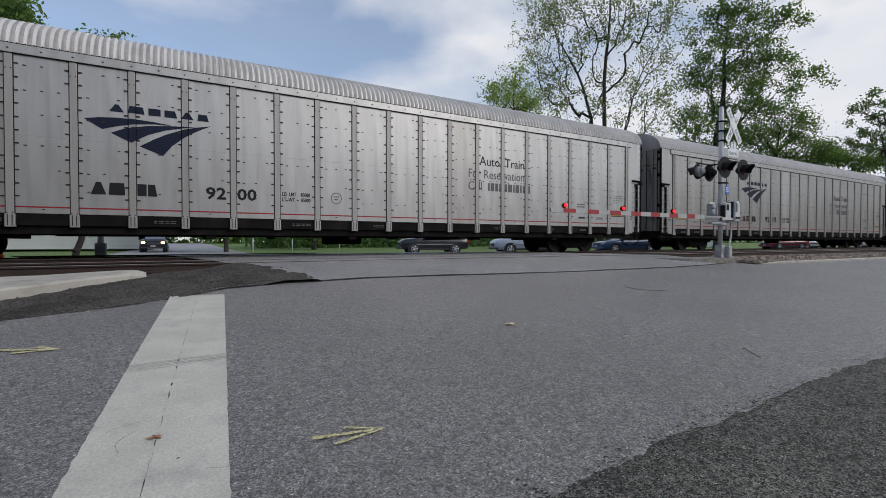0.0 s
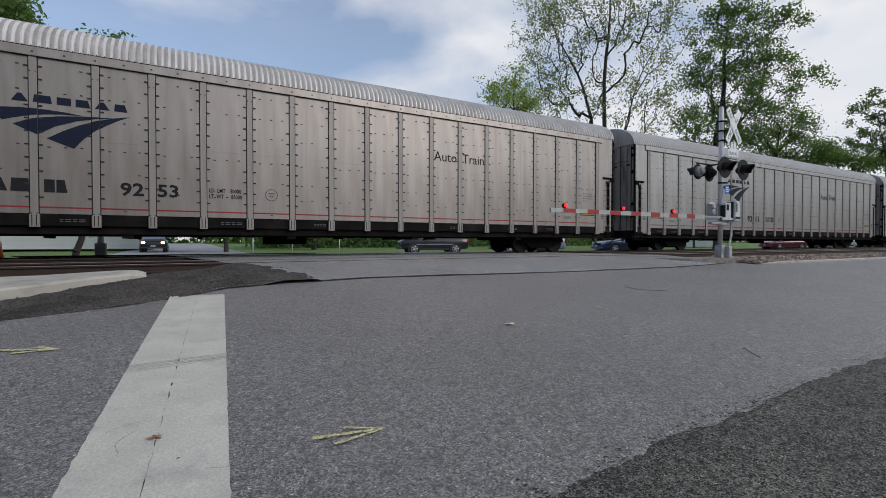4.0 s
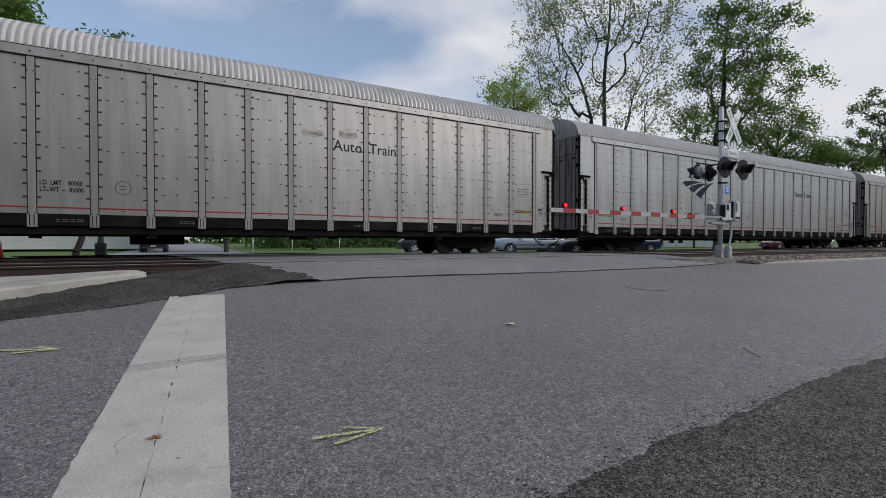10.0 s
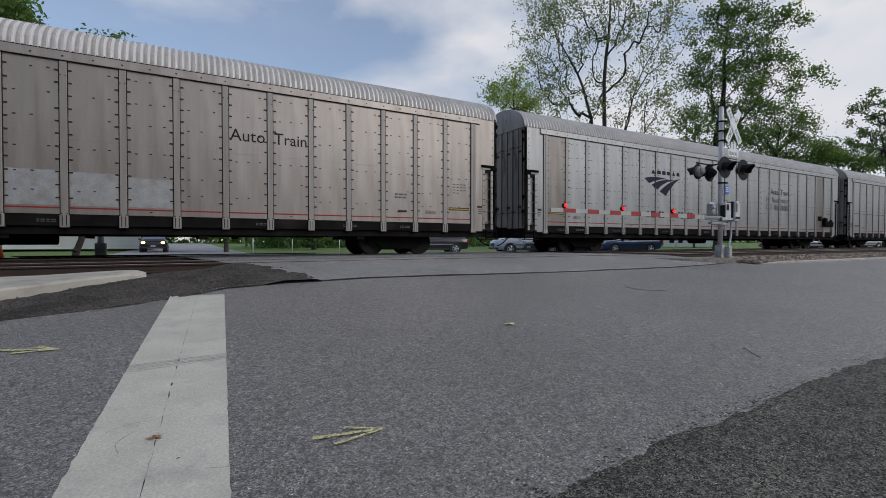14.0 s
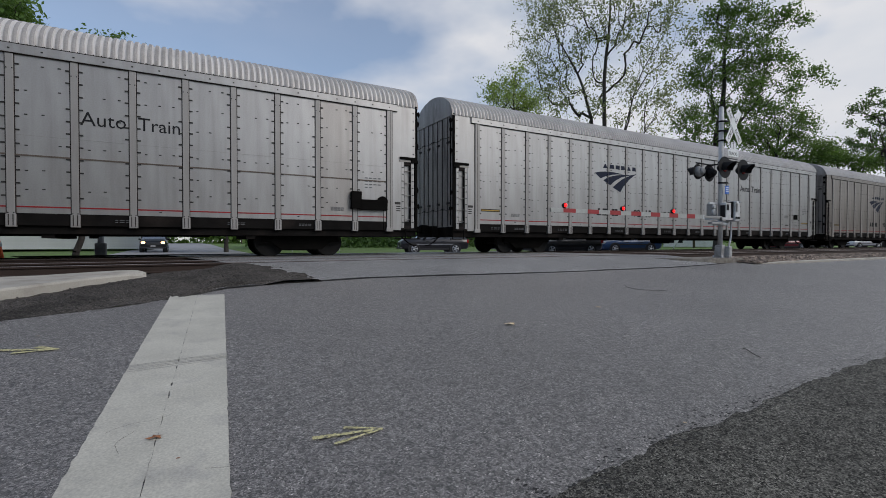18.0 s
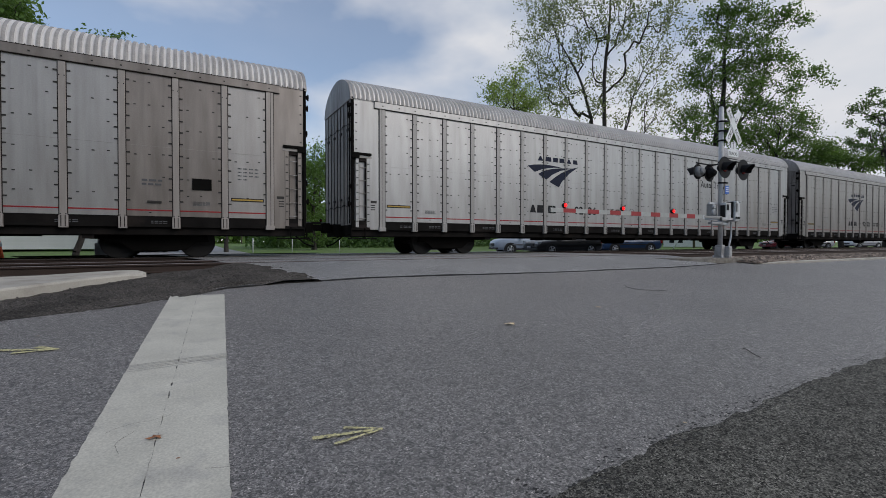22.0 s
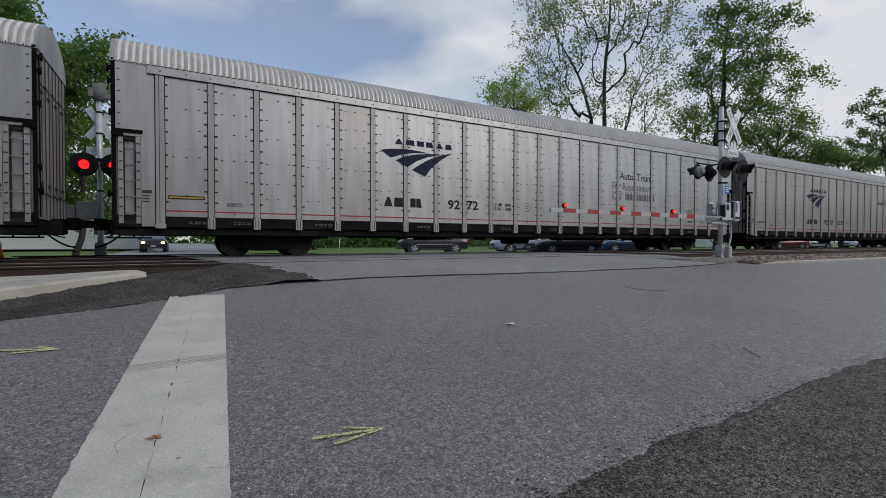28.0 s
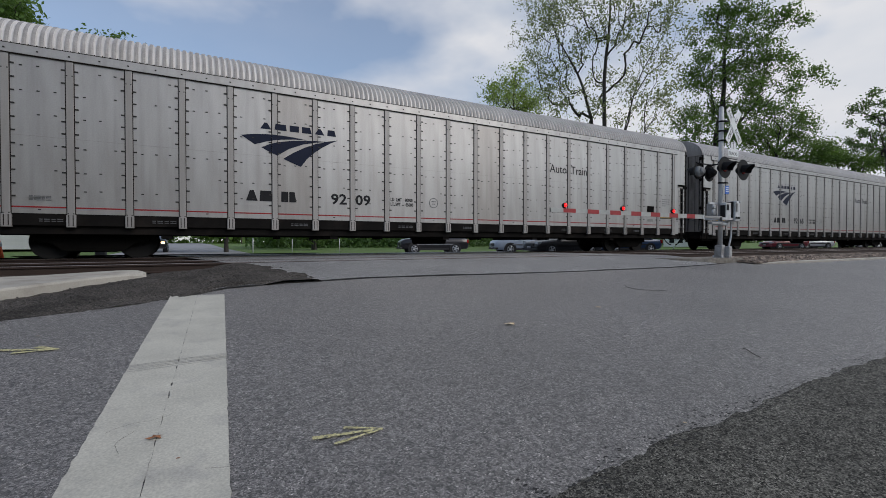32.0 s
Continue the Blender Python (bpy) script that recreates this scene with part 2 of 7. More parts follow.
def text_mesh(body, size, m, depth=0.002, width=1.0, spacing=1.0, bold=0.0):
    """Lettering as a mesh in the x-y plane, starting at x = 0 on the base line."""
    cu = bpy.data.curves.new("lettering", 'FONT')
    cu.body, cu.size, cu.extrude, cu.space_character = body, size, depth, spacing
    cu.resolution_u, cu.offset = 2, bold
    ob = new("lettering_tmp", cu)
    dg = bpy.context.evaluated_depsgraph_get()
    me = bpy.data.meshes.new_from_object(ob.evaluated_get(dg))
    bpy.data.objects.remove(ob)
    bpy.data.curves.remove(cu)
    for v in me.vertices:
        v.co.x *= width
    me.materials.clear()
    me.materials.append(m)
    return me


def bars(bm, x, z, widths, h, gap, y=0.0, t=0.003, mi=0):
    """A row of plain upright blocks, as writing that is not spelled out, in the x-z plane facing -y."""
    for w in widths:
        box(bm, x, x + w, y - t, y, z, z + h, mi)
        x += w + gap
    return x


def sheet(name, xs, ys, zf, m, kind="structure", label="", category="", extra=None):
    """A ground sheet over the grid xs by ys at the heights zf(x, y)."""
    vs = [(x, y, zf(x, y)) for y in ys for x in xs]
    n = len(xs)
    fs = [(j * n + i, j * n + i + 1, (j + 1) * n + i + 1, (j + 1) * n + i) for j in range(len(ys) - 1) for i in range(n - 1)
          if extra is None or extra((xs[i] + xs[i + 1]) / 2, (ys[j] + ys[j + 1]) / 2)]
    me = bpy.data.meshes.new(name)
    me.from_pydata(vs, [], fs)
    me.materials.append(m)
    for p in me.polygons:
        p.use_smooth = True
    return tagged(new(name, me), label, category, kind=kind)


def steps(a, b, d):
    n = max(1, round((b - a) / d))
    return [a + (b - a) * i / n for i in range(n + 1)]


def lerp_table(t, table):
    for (a, va), (b, vb) in zip(table, table[1:]):
        if t <= b:
            u = max(0.0, min(1.0, (t - a) / (b - a)))
            return va + (vb - va) * u
    return table[-1][1]


# ---- the lie of the land: rail tops are at z = 0, the tracks run along x ----
SIDE = 13.675                      # the near side of the train
TRACK_FAR = SIDE + 1.525           # centre lines of the two tracks
TRACK_NEAR = 10.213 + 0.7175
NEAR_PROFILE = [(-60, -1.2), (-10, -0.95), (0, -0.70), (2, -0.585), (4.5, -0.415), (7.0, -0.262), (7.6, -0.235), (8.6, -0.10), (9.6, -0.012), (17.2, -0.012), (20, -0.36), (22, -0.39), (60, -0.60), (400, -1.0)]


def road_z(x, y):
    return lerp_table(y, NEAR_PROFILE)


def left_edge(y):
    return 0.75 - 0.18 * (y - 10.85)


def right_edge(y):
    return 13.9 - 0.15 * (y - 10.0)


def land_z(x, y):
    """The soil under everything, a little below the paving and the ballast."""
    if y < 7.6:
        return lerp_table(y, NEAR_PROFILE) - 0.10
    if y < 17.5:
        return -0.42
    if y < 26.5:
        return lerp_table(y, NEAR_PROFILE) - 0.14
    return lerp_table(y, [(26.5, -0.53), (31, -0.48), (60, -0.38), (90, 0.0), (300, 0.5), (2500, 0.0)])


def build_ground():
    xs = [-2500, -900, -400, -200, -120] + steps(-80, 120, 4) + [160, 260, 450, 900, 2500]
    ys = [-2500, -600, -200, -100] + steps(-60, 7, 4) + [7.6, 8, 9.5, 12, 15, 17.4, 17.6, 19, 21, 23, 25, 26.4, 26.6, 28, 30, 34, 40, 55, 70, 120, 300, 900, 2500]
    sheet("ground", xs, ys, land_z, GRASS, label="mown green grass verge and soil", category="ground")


EDGE = [(-8, 4.6), (-1.5, 5.81), (-1.1, 5.96), (-0.13, 6.54), (0.15, 6.75), (0.55, 7.22), (1.4, 7.5), (2.85, 7.66), (4.34, 7.61), (7.2, 7.36), (11.2, 7.34), (13.5, 7.6), (15.0, 7.80), (16, 7.87)]


def edge(x):
    return lerp_table(x, EDGE)


def patch(name, xs, us, y0, y1, zf, m, label="", category="", kind="structure"):
    """A sheet between the two lines y0(x) and y1(x)."""
    vs = [(x, (1 - u) * y0(x) + u * y1(x)) for u in us for x in xs]
    n = len(xs)
    fs = [(j * n + i, j * n + i + 1, (j + 1) * n + i + 1, (j + 1) * n + i) for j in range(len(us) - 1) for i in range(n - 1)]
    me = bpy.data.meshes.new(name)
    me.from_pydata([(x, y, zf(x, y)) for x, y in vs], [], fs)
    me.materials.append(m)
    for p in me.polygons:
        p.use_smooth = True
    return tagged(new(name, me), label, category, kind=kind)


SLAB_FRONT = [(-30, 6.4), (-6, 6.6), (-1.95, 7.5), (-1.25, 8.5), (-0.7, 9.08), (-0.52, 9.20)]
SLAB_BACK = [(-30, 9.75), (-6, 9.55), (-2.0, 9.42), (-0.9, 9.36), (-0.65, 9.33), (-0.52, 9.24)]


def rough(x, y, a=0.02, s=3.0):
    return a * noise.noise((x * s, y * s, 0.3)) + 0.5 * a * noise.noise((x * s * 3.7, y * s * 3.7, 1.9))


def dirt_z(x, y):
    """Loose stuff: banked up to the paving's edge, and spread raggedly over its near corner."""
    d = x - left_edge(y)
    z = min(road_z(x, y), lerp_table(d, [(-3.0, -0.30), (-1.3, -0.155), (-0.6, -0.10), (-0.1, -0.02), (0.0, -0.008)]))
    over = lerp_table(y, [(6.6, 0.1), (7.2, 0.40), (8.4, 0.40), (9.3, 0.22), (9.8, 0.0)]) + 0.22 * noise.noise((x * 2.5, y * 3.5, 4.0)) + 0.25 * noise.noise((x * 9, y * 11, 2.0))
    if d > -0.35:
        lift = 0.036 * max(0.0, min(1.0, (9.0 - y) / 1.4)) + 0.012
        t = min(1.0, (d + 0.35) / 0.35)
        z = z * (1 - t) + (road_z(x, y) + lift) * t
    if x > 0.1 and y < 9.0:
        t = max(0.0, min(1.0, (x - 0.1) / 0.3)) * max(0.0, min(1.0, (y - edge(x) - 0.03) / 0.12))
        z = z * (1 - t) + max(z, road_z(x, y) + 0.052 * max(0.0, min(1.0, (9.0 - y) / 1.4)) + 0.004) * t
    if d > over:
        z -= min(0.10, (d - over) * 0.20)
    return z + 0.004 + rough(x, y, 0.022, 4) * min(1.0, max(0.25, -d * 3))


# where the newer surface thins out over the worn one
WORN = [(-60, 1.25), (0, 1.33), (1.4, 1.40), (2.0, 1.47), (3.1, 1.51), (4.4, 1.59), (8, 1.6), (100, 1.6)]


def feather(x, y):
    d = y - lerp_table(x, WORN) + 0.05 * noise.noise((x * 3.1, y * 3.1, 0)) + 0.03 * noise.noise((x * 13, y * 13, 5))
    return max(-0.012, min(0.0, -0.004 + d * 0.10))


def build_paving():
    us = [0, 0.008, 0.016, 0.024, 0.032, 0.04, 0.05, 0.07] + [i / 16 for i in range(2, 17)]
    patch("road", steps(-60, -8, 4) + steps(-7.5, 0, 0.25) + steps(0.1, 7, 0.05) + steps(7.25, 17, 0.25) + steps(18, 100, 3), us, lambda x: lerp_table(x, WORN) - 0.12, edge,
          lambda x, y: road_z(x, y) + rough(x, y, 0.004, 0.8) * min(1.0, max(0.0, (y - 1.9))) + feather(x, y), ASPHALT, "dark grey asphalt road with fine aggregate", "road")
    patch("road_2", steps(-60, 100, 4), [0, 0.9, 1], lambda x: -18, lambda x: 2.0,
          lambda x, y: lerp_table(y, [(-18, -0.99), (0, -0.70)]) if y < 0 else road_z(x, y) - 0.004, ASPHALT_OLD, "older coarse worn asphalt road", "road")
    # the newer lift that ramps up over the tracks, with a lip along its edge
    xs = [i / 60 for i in range(61)]
    ys = [0.0, 0.004, 0.03, 0.06, 0.1, 0.15, 0.2, 0.3, 0.5, 0.7, 0.85, 1.0]
    vs, n = [], len(xs)
    for u in ys:
        for v in xs:
            x = 0.35 + v * 13.2
            y = edge(x) + 0.012 + u * (17.2 - edge(x))
            x = left_edge(y) + (right_edge(y) - left_edge(y)) * v if y > 8.6 else x + (left_edge(8.6) - 0.35 + (right_edge(8.6) - 13.55 - left_edge(8.6) + 0.35) * v) * max(0, (y - 7.6) / 1.0)
            z = road_z(x, y) + (0.014 + 0.006 * noise.noise((x * 1.7, 2, 0)) if u > 0 else -0.03) * max(0.0, min(1.0, (9.0 - y) / 1.4)) + rough(x, y, 0.006, 1.0) * (y < 9.2)
            vs.append((x, y, z))
    fs = [(j * n + i, j * n + i + 1, (j + 1) * n + i + 1, (j + 1) * n + i) for j in range(len(ys) - 1) for i in range(n - 1)]
    me = bpy.data.meshes.new("crossing")
    me.from_pydata(vs, [], fs)
    me.materials.append(ASPHALT_X)
    me.materials.append(SEAM)
    for p in list(me.polygons)[:n - 1]:
        p.material_index = 1
    tagged(new("crossing", me), "grey asphalt level crossing ramping up to the rails", "road", kind="structure")
    # the open seam along the lip
    bm = bmesh.new()
    pts = steps(0.0, 13.2, 0.2)
    for a, b in zip(pts, pts[1:]):
        h0, h1 = (0.014 + 0.006 * noise.noise((c * 1.7, 2, 0)) for c in (a, b))
        for (xa, za), (xb, zb), y0, y1 in (((a, 0.004), (b, 0.004), -0.05, -0.002), ((a, 0.004), (b, 0.004), -0.002, None)):
            ya, yb = edge(a), edge(b)
            wa, wb = (0.017 * (0.35 if c < 0.75 else 1.0) * (1 + noise.noise((c * 5, 7, 0))) for c in (a, b))
            if y1 is not None:
                q = [(a, ya - wa, road_z(a, ya) + 0.007), (b, yb - wb, road_z(b, yb) + 0.007), (b, yb + 0.008, road_z(b, yb) + 0.007), (a, ya + 0.008, road_z(a, ya) + 0.007)]
            else:
                q = [(a, ya + 0.006, road_z(a, ya)), (b, yb + 0.006, road_z(b, yb)), (b, yb + 0.008, road_z(b, yb) + h1 * 0.8), (a, ya + 0.008, road_z(a, ya) + h0 * 0.8)]
            bm.faces.new([bm.verts.new(v) for v in q])
    me = mesh_of("road_seam", bm, SEAM)
    tagged(new("road_seam", me), "dark open seam along the edge of the newer asphalt", "seam", kind="structure")
    # loose dirt between the road's broken edge and the kerb
    patch("dirt_shoulder", steps(-30, -4, 1.0) + steps(-3.8, 2.4, 0.06), [i / 50 for i in range(51)], lambda x: edge(x) - 0.05, lambda x: 9.75,
          dirt_z, DIRT,
          "dark loose gravel and dirt shoulder", "dirt")
    patch("dirt_shoulder", steps(12.6, 15.4, 0.1), [i / 20 for i in range(21)], lambda x: edge(x) - 0.02, lambda x: 9.75,
          lambda x, y: min(road_z(x, y) - 0.004, -0.20) + rough(x, y, 0.02, 4), DIRT, "dark loose gravel and dirt shoulder", "dirt")
    # far side: the street goes on, and a cross street runs along the tracks
    patch("street", [-4.2, -2, 0, 2, 4.5], [i / 30 for i in range(31)], lambda x: 17.2, lambda x: 160, lambda x, y: max(lerp_table(y, NEAR_PROFILE), land_z(x, y)) + 0.03, STREET_FAR, "pale grey asphalt side street", "road")
    patch("street", steps(-80, 200, 8), [0, 0.25, 0.5, 0.75, 1], lambda x: 18.2, lambda x: 29.0, lambda x, y: lerp_table(y, NEAR_PROFILE), STREET_FAR, "pale grey asphalt street along the tracks", "road")


def build_kerbs():
    # concrete kerb apron that curves towards the tracks
    bm = bmesh.new()
    xs = [-30, -12, -6, -4, -3, -2.4, -1.95, -1.6, -1.25, -0.95, -0.75, -0.64, -0.57, -0.52]
    prof = []
    for x in xs:
        yf, yb = lerp_table(x, SLAB_FRONT), lerp_table(x, SLAB_BACK)
        zt = lerp_table(x, [(-30, -0.22), (-4, -0.19), (-1.95, -0.165), (-1.0, -0.115), (-0.7, -0.112), (-0.6, -0.125), (-0.52, -0.16)])
        prof.append([bm.verts.new(p) for p in ((x, yf, zt - 0.5), (x, yf, zt - 0.03), (x, yf + 0.03, zt), (x, yb, zt + 0.05), (x, yb, zt - 0.5))])
    for p, q in zip(prof, prof[1:]):
        for i in range(4):
            bm.faces.new((p[i], q[i], q[i + 1], p[i + 1]))
    bm.faces.new(prof[-1])
    ob = new("kerb", mesh_of("kerb", fix(bm), CONCRETE))
    tagged(ob, "pale concrete kerb apron with a rounded lip", "kerb", kind="structure")
    bm = bmesh.new()
    xs = [14.9, 15.2, 15.5] + steps(15.8, 30, 0.35) + [60, 120]
    prof = []
    for x in xs:
        dy, dz = 0.03 * noise.noise((x * 1.3, 0, 0)), -0.05 * max(0.0, (16.2 - x) / 1.3) + 0.012 * noise.noise((x * 2.1, 4, 0))
        yb = 7.10 + dy + 0.15 * max(0.0, (16.4 - x) / 1.5)
        prof.append([bm.verts.new(p) for p in ((x, yb, -0.6), (x, yb, -0.205 + dz), (x, yb + 0.02, -0.188 + dz), (x, yb + 0.14, -0.185 + dz), (x, yb + 0.15, -0.6))])
    for p, q in zip(prof, prof[1:]):
        for i in range(4):
            bm.faces.new((p[i], q[i], q[i + 1], p[i + 1]))
    bm.faces.new(prof[0][::-1])
    fix(bm)
    ob = new("kerb", mesh_of("kerb", bm, CONCRETE))
    tagged(ob, "worn concrete kerb along the road", "kerb", kind="structure")
    bm = bmesh.new()
    extrude_poly(bm, [(12.3, 9.0), (12.75, 8.35), (13.6, 7.85), (15.15, 7.72), (15.5, 8.9)], 2, -0.6, -0.075)
    bmesh.ops.bevel(bm, geom=[e for e in bm.edges if all(v.co.z > -0.2 for v in e.verts)], offset=0.03, segments=2, affect='EDGES')
    ob = new("kerb", mesh_of("kerb", fix(bm), OLD_CONCRETE))
    tagged(ob, "weathered concrete corner pad at the end of the kerb", "kerb", kind="structure")


def build_marks():
    # one broad white line with a split down its middle
    def strip(name, off0, off1, s0, s1, m, lab, cat):
        a, b = Vector((-0.18, 1.6)), Vector((0.175, 6.69))
        d = (b - a).normalized()
        p = Vector((d.y, -d.x))
        bm = bmesh.new()
        pts = steps(s0, s1, 0.05)
        rows = []
        for s in pts:
            c = a + d * s
            row = []
            for k in range(5):
                o = off0 + (off1 - off0) * k / 4 + (0.010 * noise.noise((s * 14, off0 * 30 + k, 0)) if k in (0, 4) else 0)
                q = c + p * o
                row.append(bm.verts.new((q.x, q.y, road_z(q.x, q.y) + rough(q.x, q.y, 0.004, 0.8) + 0.006)))
            rows.append(row)
        for r0, r1 in zip(rows, rows[1:]):
            for i in range(4):
                bm.faces.new((r0[i], r0[i + 1], r1[i + 1], r1[i]))
        return tagged(new(name, mesh_of(name, fix(bm), m)), lab, cat, kind="structure")
    strip("road_line", -0.300, -0.0008, -3.5, 5.10, ROAD_PAINT, "broad worn white painted road line, split along its middle", "road marking")
    strip("road_line", 0.0008, 0.314, -3.5, 5.10, ROAD_PAINT, "broad worn white painted road line, split along its middle", "road marking")


build_ground()
build_paving()
build_kerbs()
build_marks()


# ---- tracks ----
def rail_mesh(x0, x1):
    bm = bmesh.new()
    prof = [(-0.07, -0.17), (-0.07, -0.155), (-0.012, -0.135), (-0.009, -0.045), (-0.034, -0.035), (-0.034, -0.006), (-0.028, 0.0),
            (0.028, 0.0), (0.034, -0.006), (0.034, -0.035), (0.009, -0.045), (0.012, -0.135), (0.07, -0.155), (0.07, -0.17)]
    extrude_poly(bm, prof, 0, x0, x1)
    fix(bm)
    for f in bm.faces:
        if f.normal.z > 0.5 and f.calc_center_median().z > -0.01:
            f.material_index = 1
    return mesh_of("rail", bm, RAIL, RAIL_TOP)


def build_tracks():
    rm = rail_mesh(-600, 700)
    bm = bmesh.new()
    box(bm, -0.11, 0.11, -1.3, 1.3, -0.35, -0.175, bevel=0.012)
    tie = mesh_of("tie", bm, TIE)
    bm = bmesh.new()
    box(bm, -0.1, 0.1, -0.17, 0.17, -0.178, -0.162)
    plate = mesh_of("tie_plate", bm, RAIL)
    for yc, nm in ((TRACK_NEAR, "near"), (TRACK_FAR, "far")):
        tr = tagged(new("track", None), "rusty steel railway track on timber ties and ballast", "track", kind="structure")
        tr.location = (0, yc, 0)
        for sgn in (-1, 1):
            link_part("rail", rm, tr, "rusty rail with a polished head", (0, sgn * 0.7525, 0))
        for i in range(-26, 120):
            x = i * 0.5 + 0.1
            if left_edge(yc) - 0.15 < x < right_edge(yc) + 0.15:
                continue
            link_part("tie", tie, tr, "", (x, 0.03 * math.sin(i * 7.1), 0), (0, 0, 0.012 * math.sin(i * 3.3)))
    xs = steps(-300, -16, 30) + steps(-14, -0.3, 0.3) + [left_edge(9.7)]
    zb = lambda x, y: -0.20 + rough(x, y, 0.03, 5)
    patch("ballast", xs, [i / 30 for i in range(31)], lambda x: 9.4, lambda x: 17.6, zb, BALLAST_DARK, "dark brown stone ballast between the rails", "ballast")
    xs = steps(13.2, 30, 0.15) + steps(30.5, 60, 0.5) + steps(70, 600, 40)
    patch("ballast", xs, [i / 60 for i in range(61)], lambda x: 7.2 if x > 14.8 else 9.0, lambda x: 17.6, lambda x, y: lerp_table(y, [(7.2, -0.215), (7.5, -0.17), (8.2, -0.125), (9.2, -0.13), (9.6, -0.19)]) + rough(x, y, 0.035, 5), BALLAST, "brown stone ballast beside the rails", "ballast")
    # loose stones along the kerb
    rng = random.Random(5)
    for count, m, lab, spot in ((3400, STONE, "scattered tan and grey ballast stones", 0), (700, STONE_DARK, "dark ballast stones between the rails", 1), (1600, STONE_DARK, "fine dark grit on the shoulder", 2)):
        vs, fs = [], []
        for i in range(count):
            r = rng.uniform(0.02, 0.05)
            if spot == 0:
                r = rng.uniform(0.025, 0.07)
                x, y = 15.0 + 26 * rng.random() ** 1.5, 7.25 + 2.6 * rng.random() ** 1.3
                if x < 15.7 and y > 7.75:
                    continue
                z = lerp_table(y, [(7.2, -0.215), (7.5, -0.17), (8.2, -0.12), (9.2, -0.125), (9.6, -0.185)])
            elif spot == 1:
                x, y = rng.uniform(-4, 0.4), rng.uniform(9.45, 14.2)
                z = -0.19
            else:
                x = rng.uniform(-2.4, 0.9)
                y = rng.uniform(edge(x) + 0.02, min(9.3, lerp_table(x, SLAB_FRONT) if x < -0.6 else 9.3))
                if x > left_edge(y) - 0.02:
                    continue
                r = 0.005 + 0.013 * rng.random() ** 3
                z = dirt_z(x, y)
            k = len(vs)
            a0 = rng.random() * 6.3
            for a, h in ((0, -0.3), (2.1, -0.3), (4.2, -0.3), (0.9, 0.5), (3.1, 0.45), (5.2, 0.55)):
                rr = r * rng.uniform(0.7, 1.1)
                vs.append((x + rr * math.cos(a + a0), y + rr * math.sin(a + a0), z + h * r + 0.004))
            fs += [(k + p, k + q, k + s) for p, q, s in ((3, 4, 5), (0, 1, 3), (1, 4, 3), (1, 2, 4), (2, 5, 4), (2, 0, 5), (0, 3, 5))]
        me = bpy.data.meshes.new("loose_stones")
        me.from_pydata(vs, [], fs)
        me.materials.append(m)
        tagged(new("loose_stones", me), lab, "stones", kind="stuff")


build_tracks()

# ---- the train: enclosed car carriers ----
P_POST = 1.1425                    # from post to post
N_PAN = 22
CAR_LEN = 25 * P_POST              # from car to car
END = 1.0                          # body beyond the last posts
HALF = 1.525
Z_FOOT, Z_SILL, Z_HEAD, Z_EAVE = 0.756, 1.07, 4.642, 4.86
X_R = N_PAN * P_POST


def silver(name, base, stain, lo, hi, rnd=0.05, rough=0.40, metal=0.62):
    return mat(name, base, rough, metal, var=0.07, scale=0.9, fine=35, bump=0.05, fine_var=0.05, tint=stain, tint_scale=1.3, tint_lo=lo, tint_hi=hi, rnd=rnd, stretch=(2.2, 2.2, 0.35), streak=(tuple(c * 0.72 for c in stain), 6.0, 0.50, 0.78, 0.38))


PAINT = {
    "clean": silver("silver_paint", (0.425, 0.407, 0.393), (0.342, 0.321, 0.304), 0.44, 0.76),
    "dull": silver("dull_silver_paint", (0.383, 0.370, 0.361), (0.304, 0.289, 0.277), 0.44, 0.76),
    "dusty": silver("dusty_silver_paint", (0.362, 0.338, 0.319), (0.286, 0.260, 0.239), 0.42, 0.76),
    "rusty": silver("road_stained_silver_paint", (0.351, 0.309, 0.280), (0.270, 0.229, 0.202), 0.40, 0.72),
    "filthy": silver("grimy_silver_paint", (0.270, 0.236, 0.211), (0.184, 0.155, 0.136), 0.40, 0.70, 0.10),
}
POST_PAINT = {
    "clean": silver("post_paint", (0.325, 0.308, 0.294), (0.240, 0.223, 0.209), 0.45, 0.75, 0.05, 0.5, 0.35),
    "dull": silver("dull_post_paint", (0.303, 0.289, 0.277), (0.221, 0.207, 0.195), 0.45, 0.75, 0.05, 0.5, 0.35),
    "dusty": silver("dusty_post_paint", (0.282, 0.260, 0.241), (0.205, 0.180, 0.162), 0.45, 0.75, 0.05, 0.5, 0.35),
    "rusty": silver("stained_post_paint", (0.285, 0.260, 0.240), (0.202, 0.175, 0.158), 0.45, 0.75, 0.05, 0.5, 0.35),
    "filthy": silver("grimy_post_paint", (0.330, 0.297, 0.272), (0.210, 0.181, 0.163), 0.45, 0.75, 0.05, 0.5, 0.35),
}
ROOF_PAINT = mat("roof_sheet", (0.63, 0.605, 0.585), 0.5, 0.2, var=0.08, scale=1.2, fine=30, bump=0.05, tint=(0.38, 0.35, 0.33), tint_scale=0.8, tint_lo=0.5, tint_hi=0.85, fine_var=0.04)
# rib crowns, darker than the rest of the sheet
ROOF_RIB_DARK = mat("darker_roof_rib", (0.34, 0.322, 0.31), 0.7, 0.1, var=0.2, scale=2, fine=30, tint=(0.34, 0.32, 0.30), tint_scale=1.0)
BOLT = mat("dark_bolt", (0.03, 0.027, 0.025), 0.6, 0.4, fine=80)
# dark joint lines, and shade painted in beside posts and in recesses
JOINT_AND_SHADE = mat("dark_joint_and_shade", (0.022, 0.018, 0.017), 0.9, fine=60, spec=0.1)
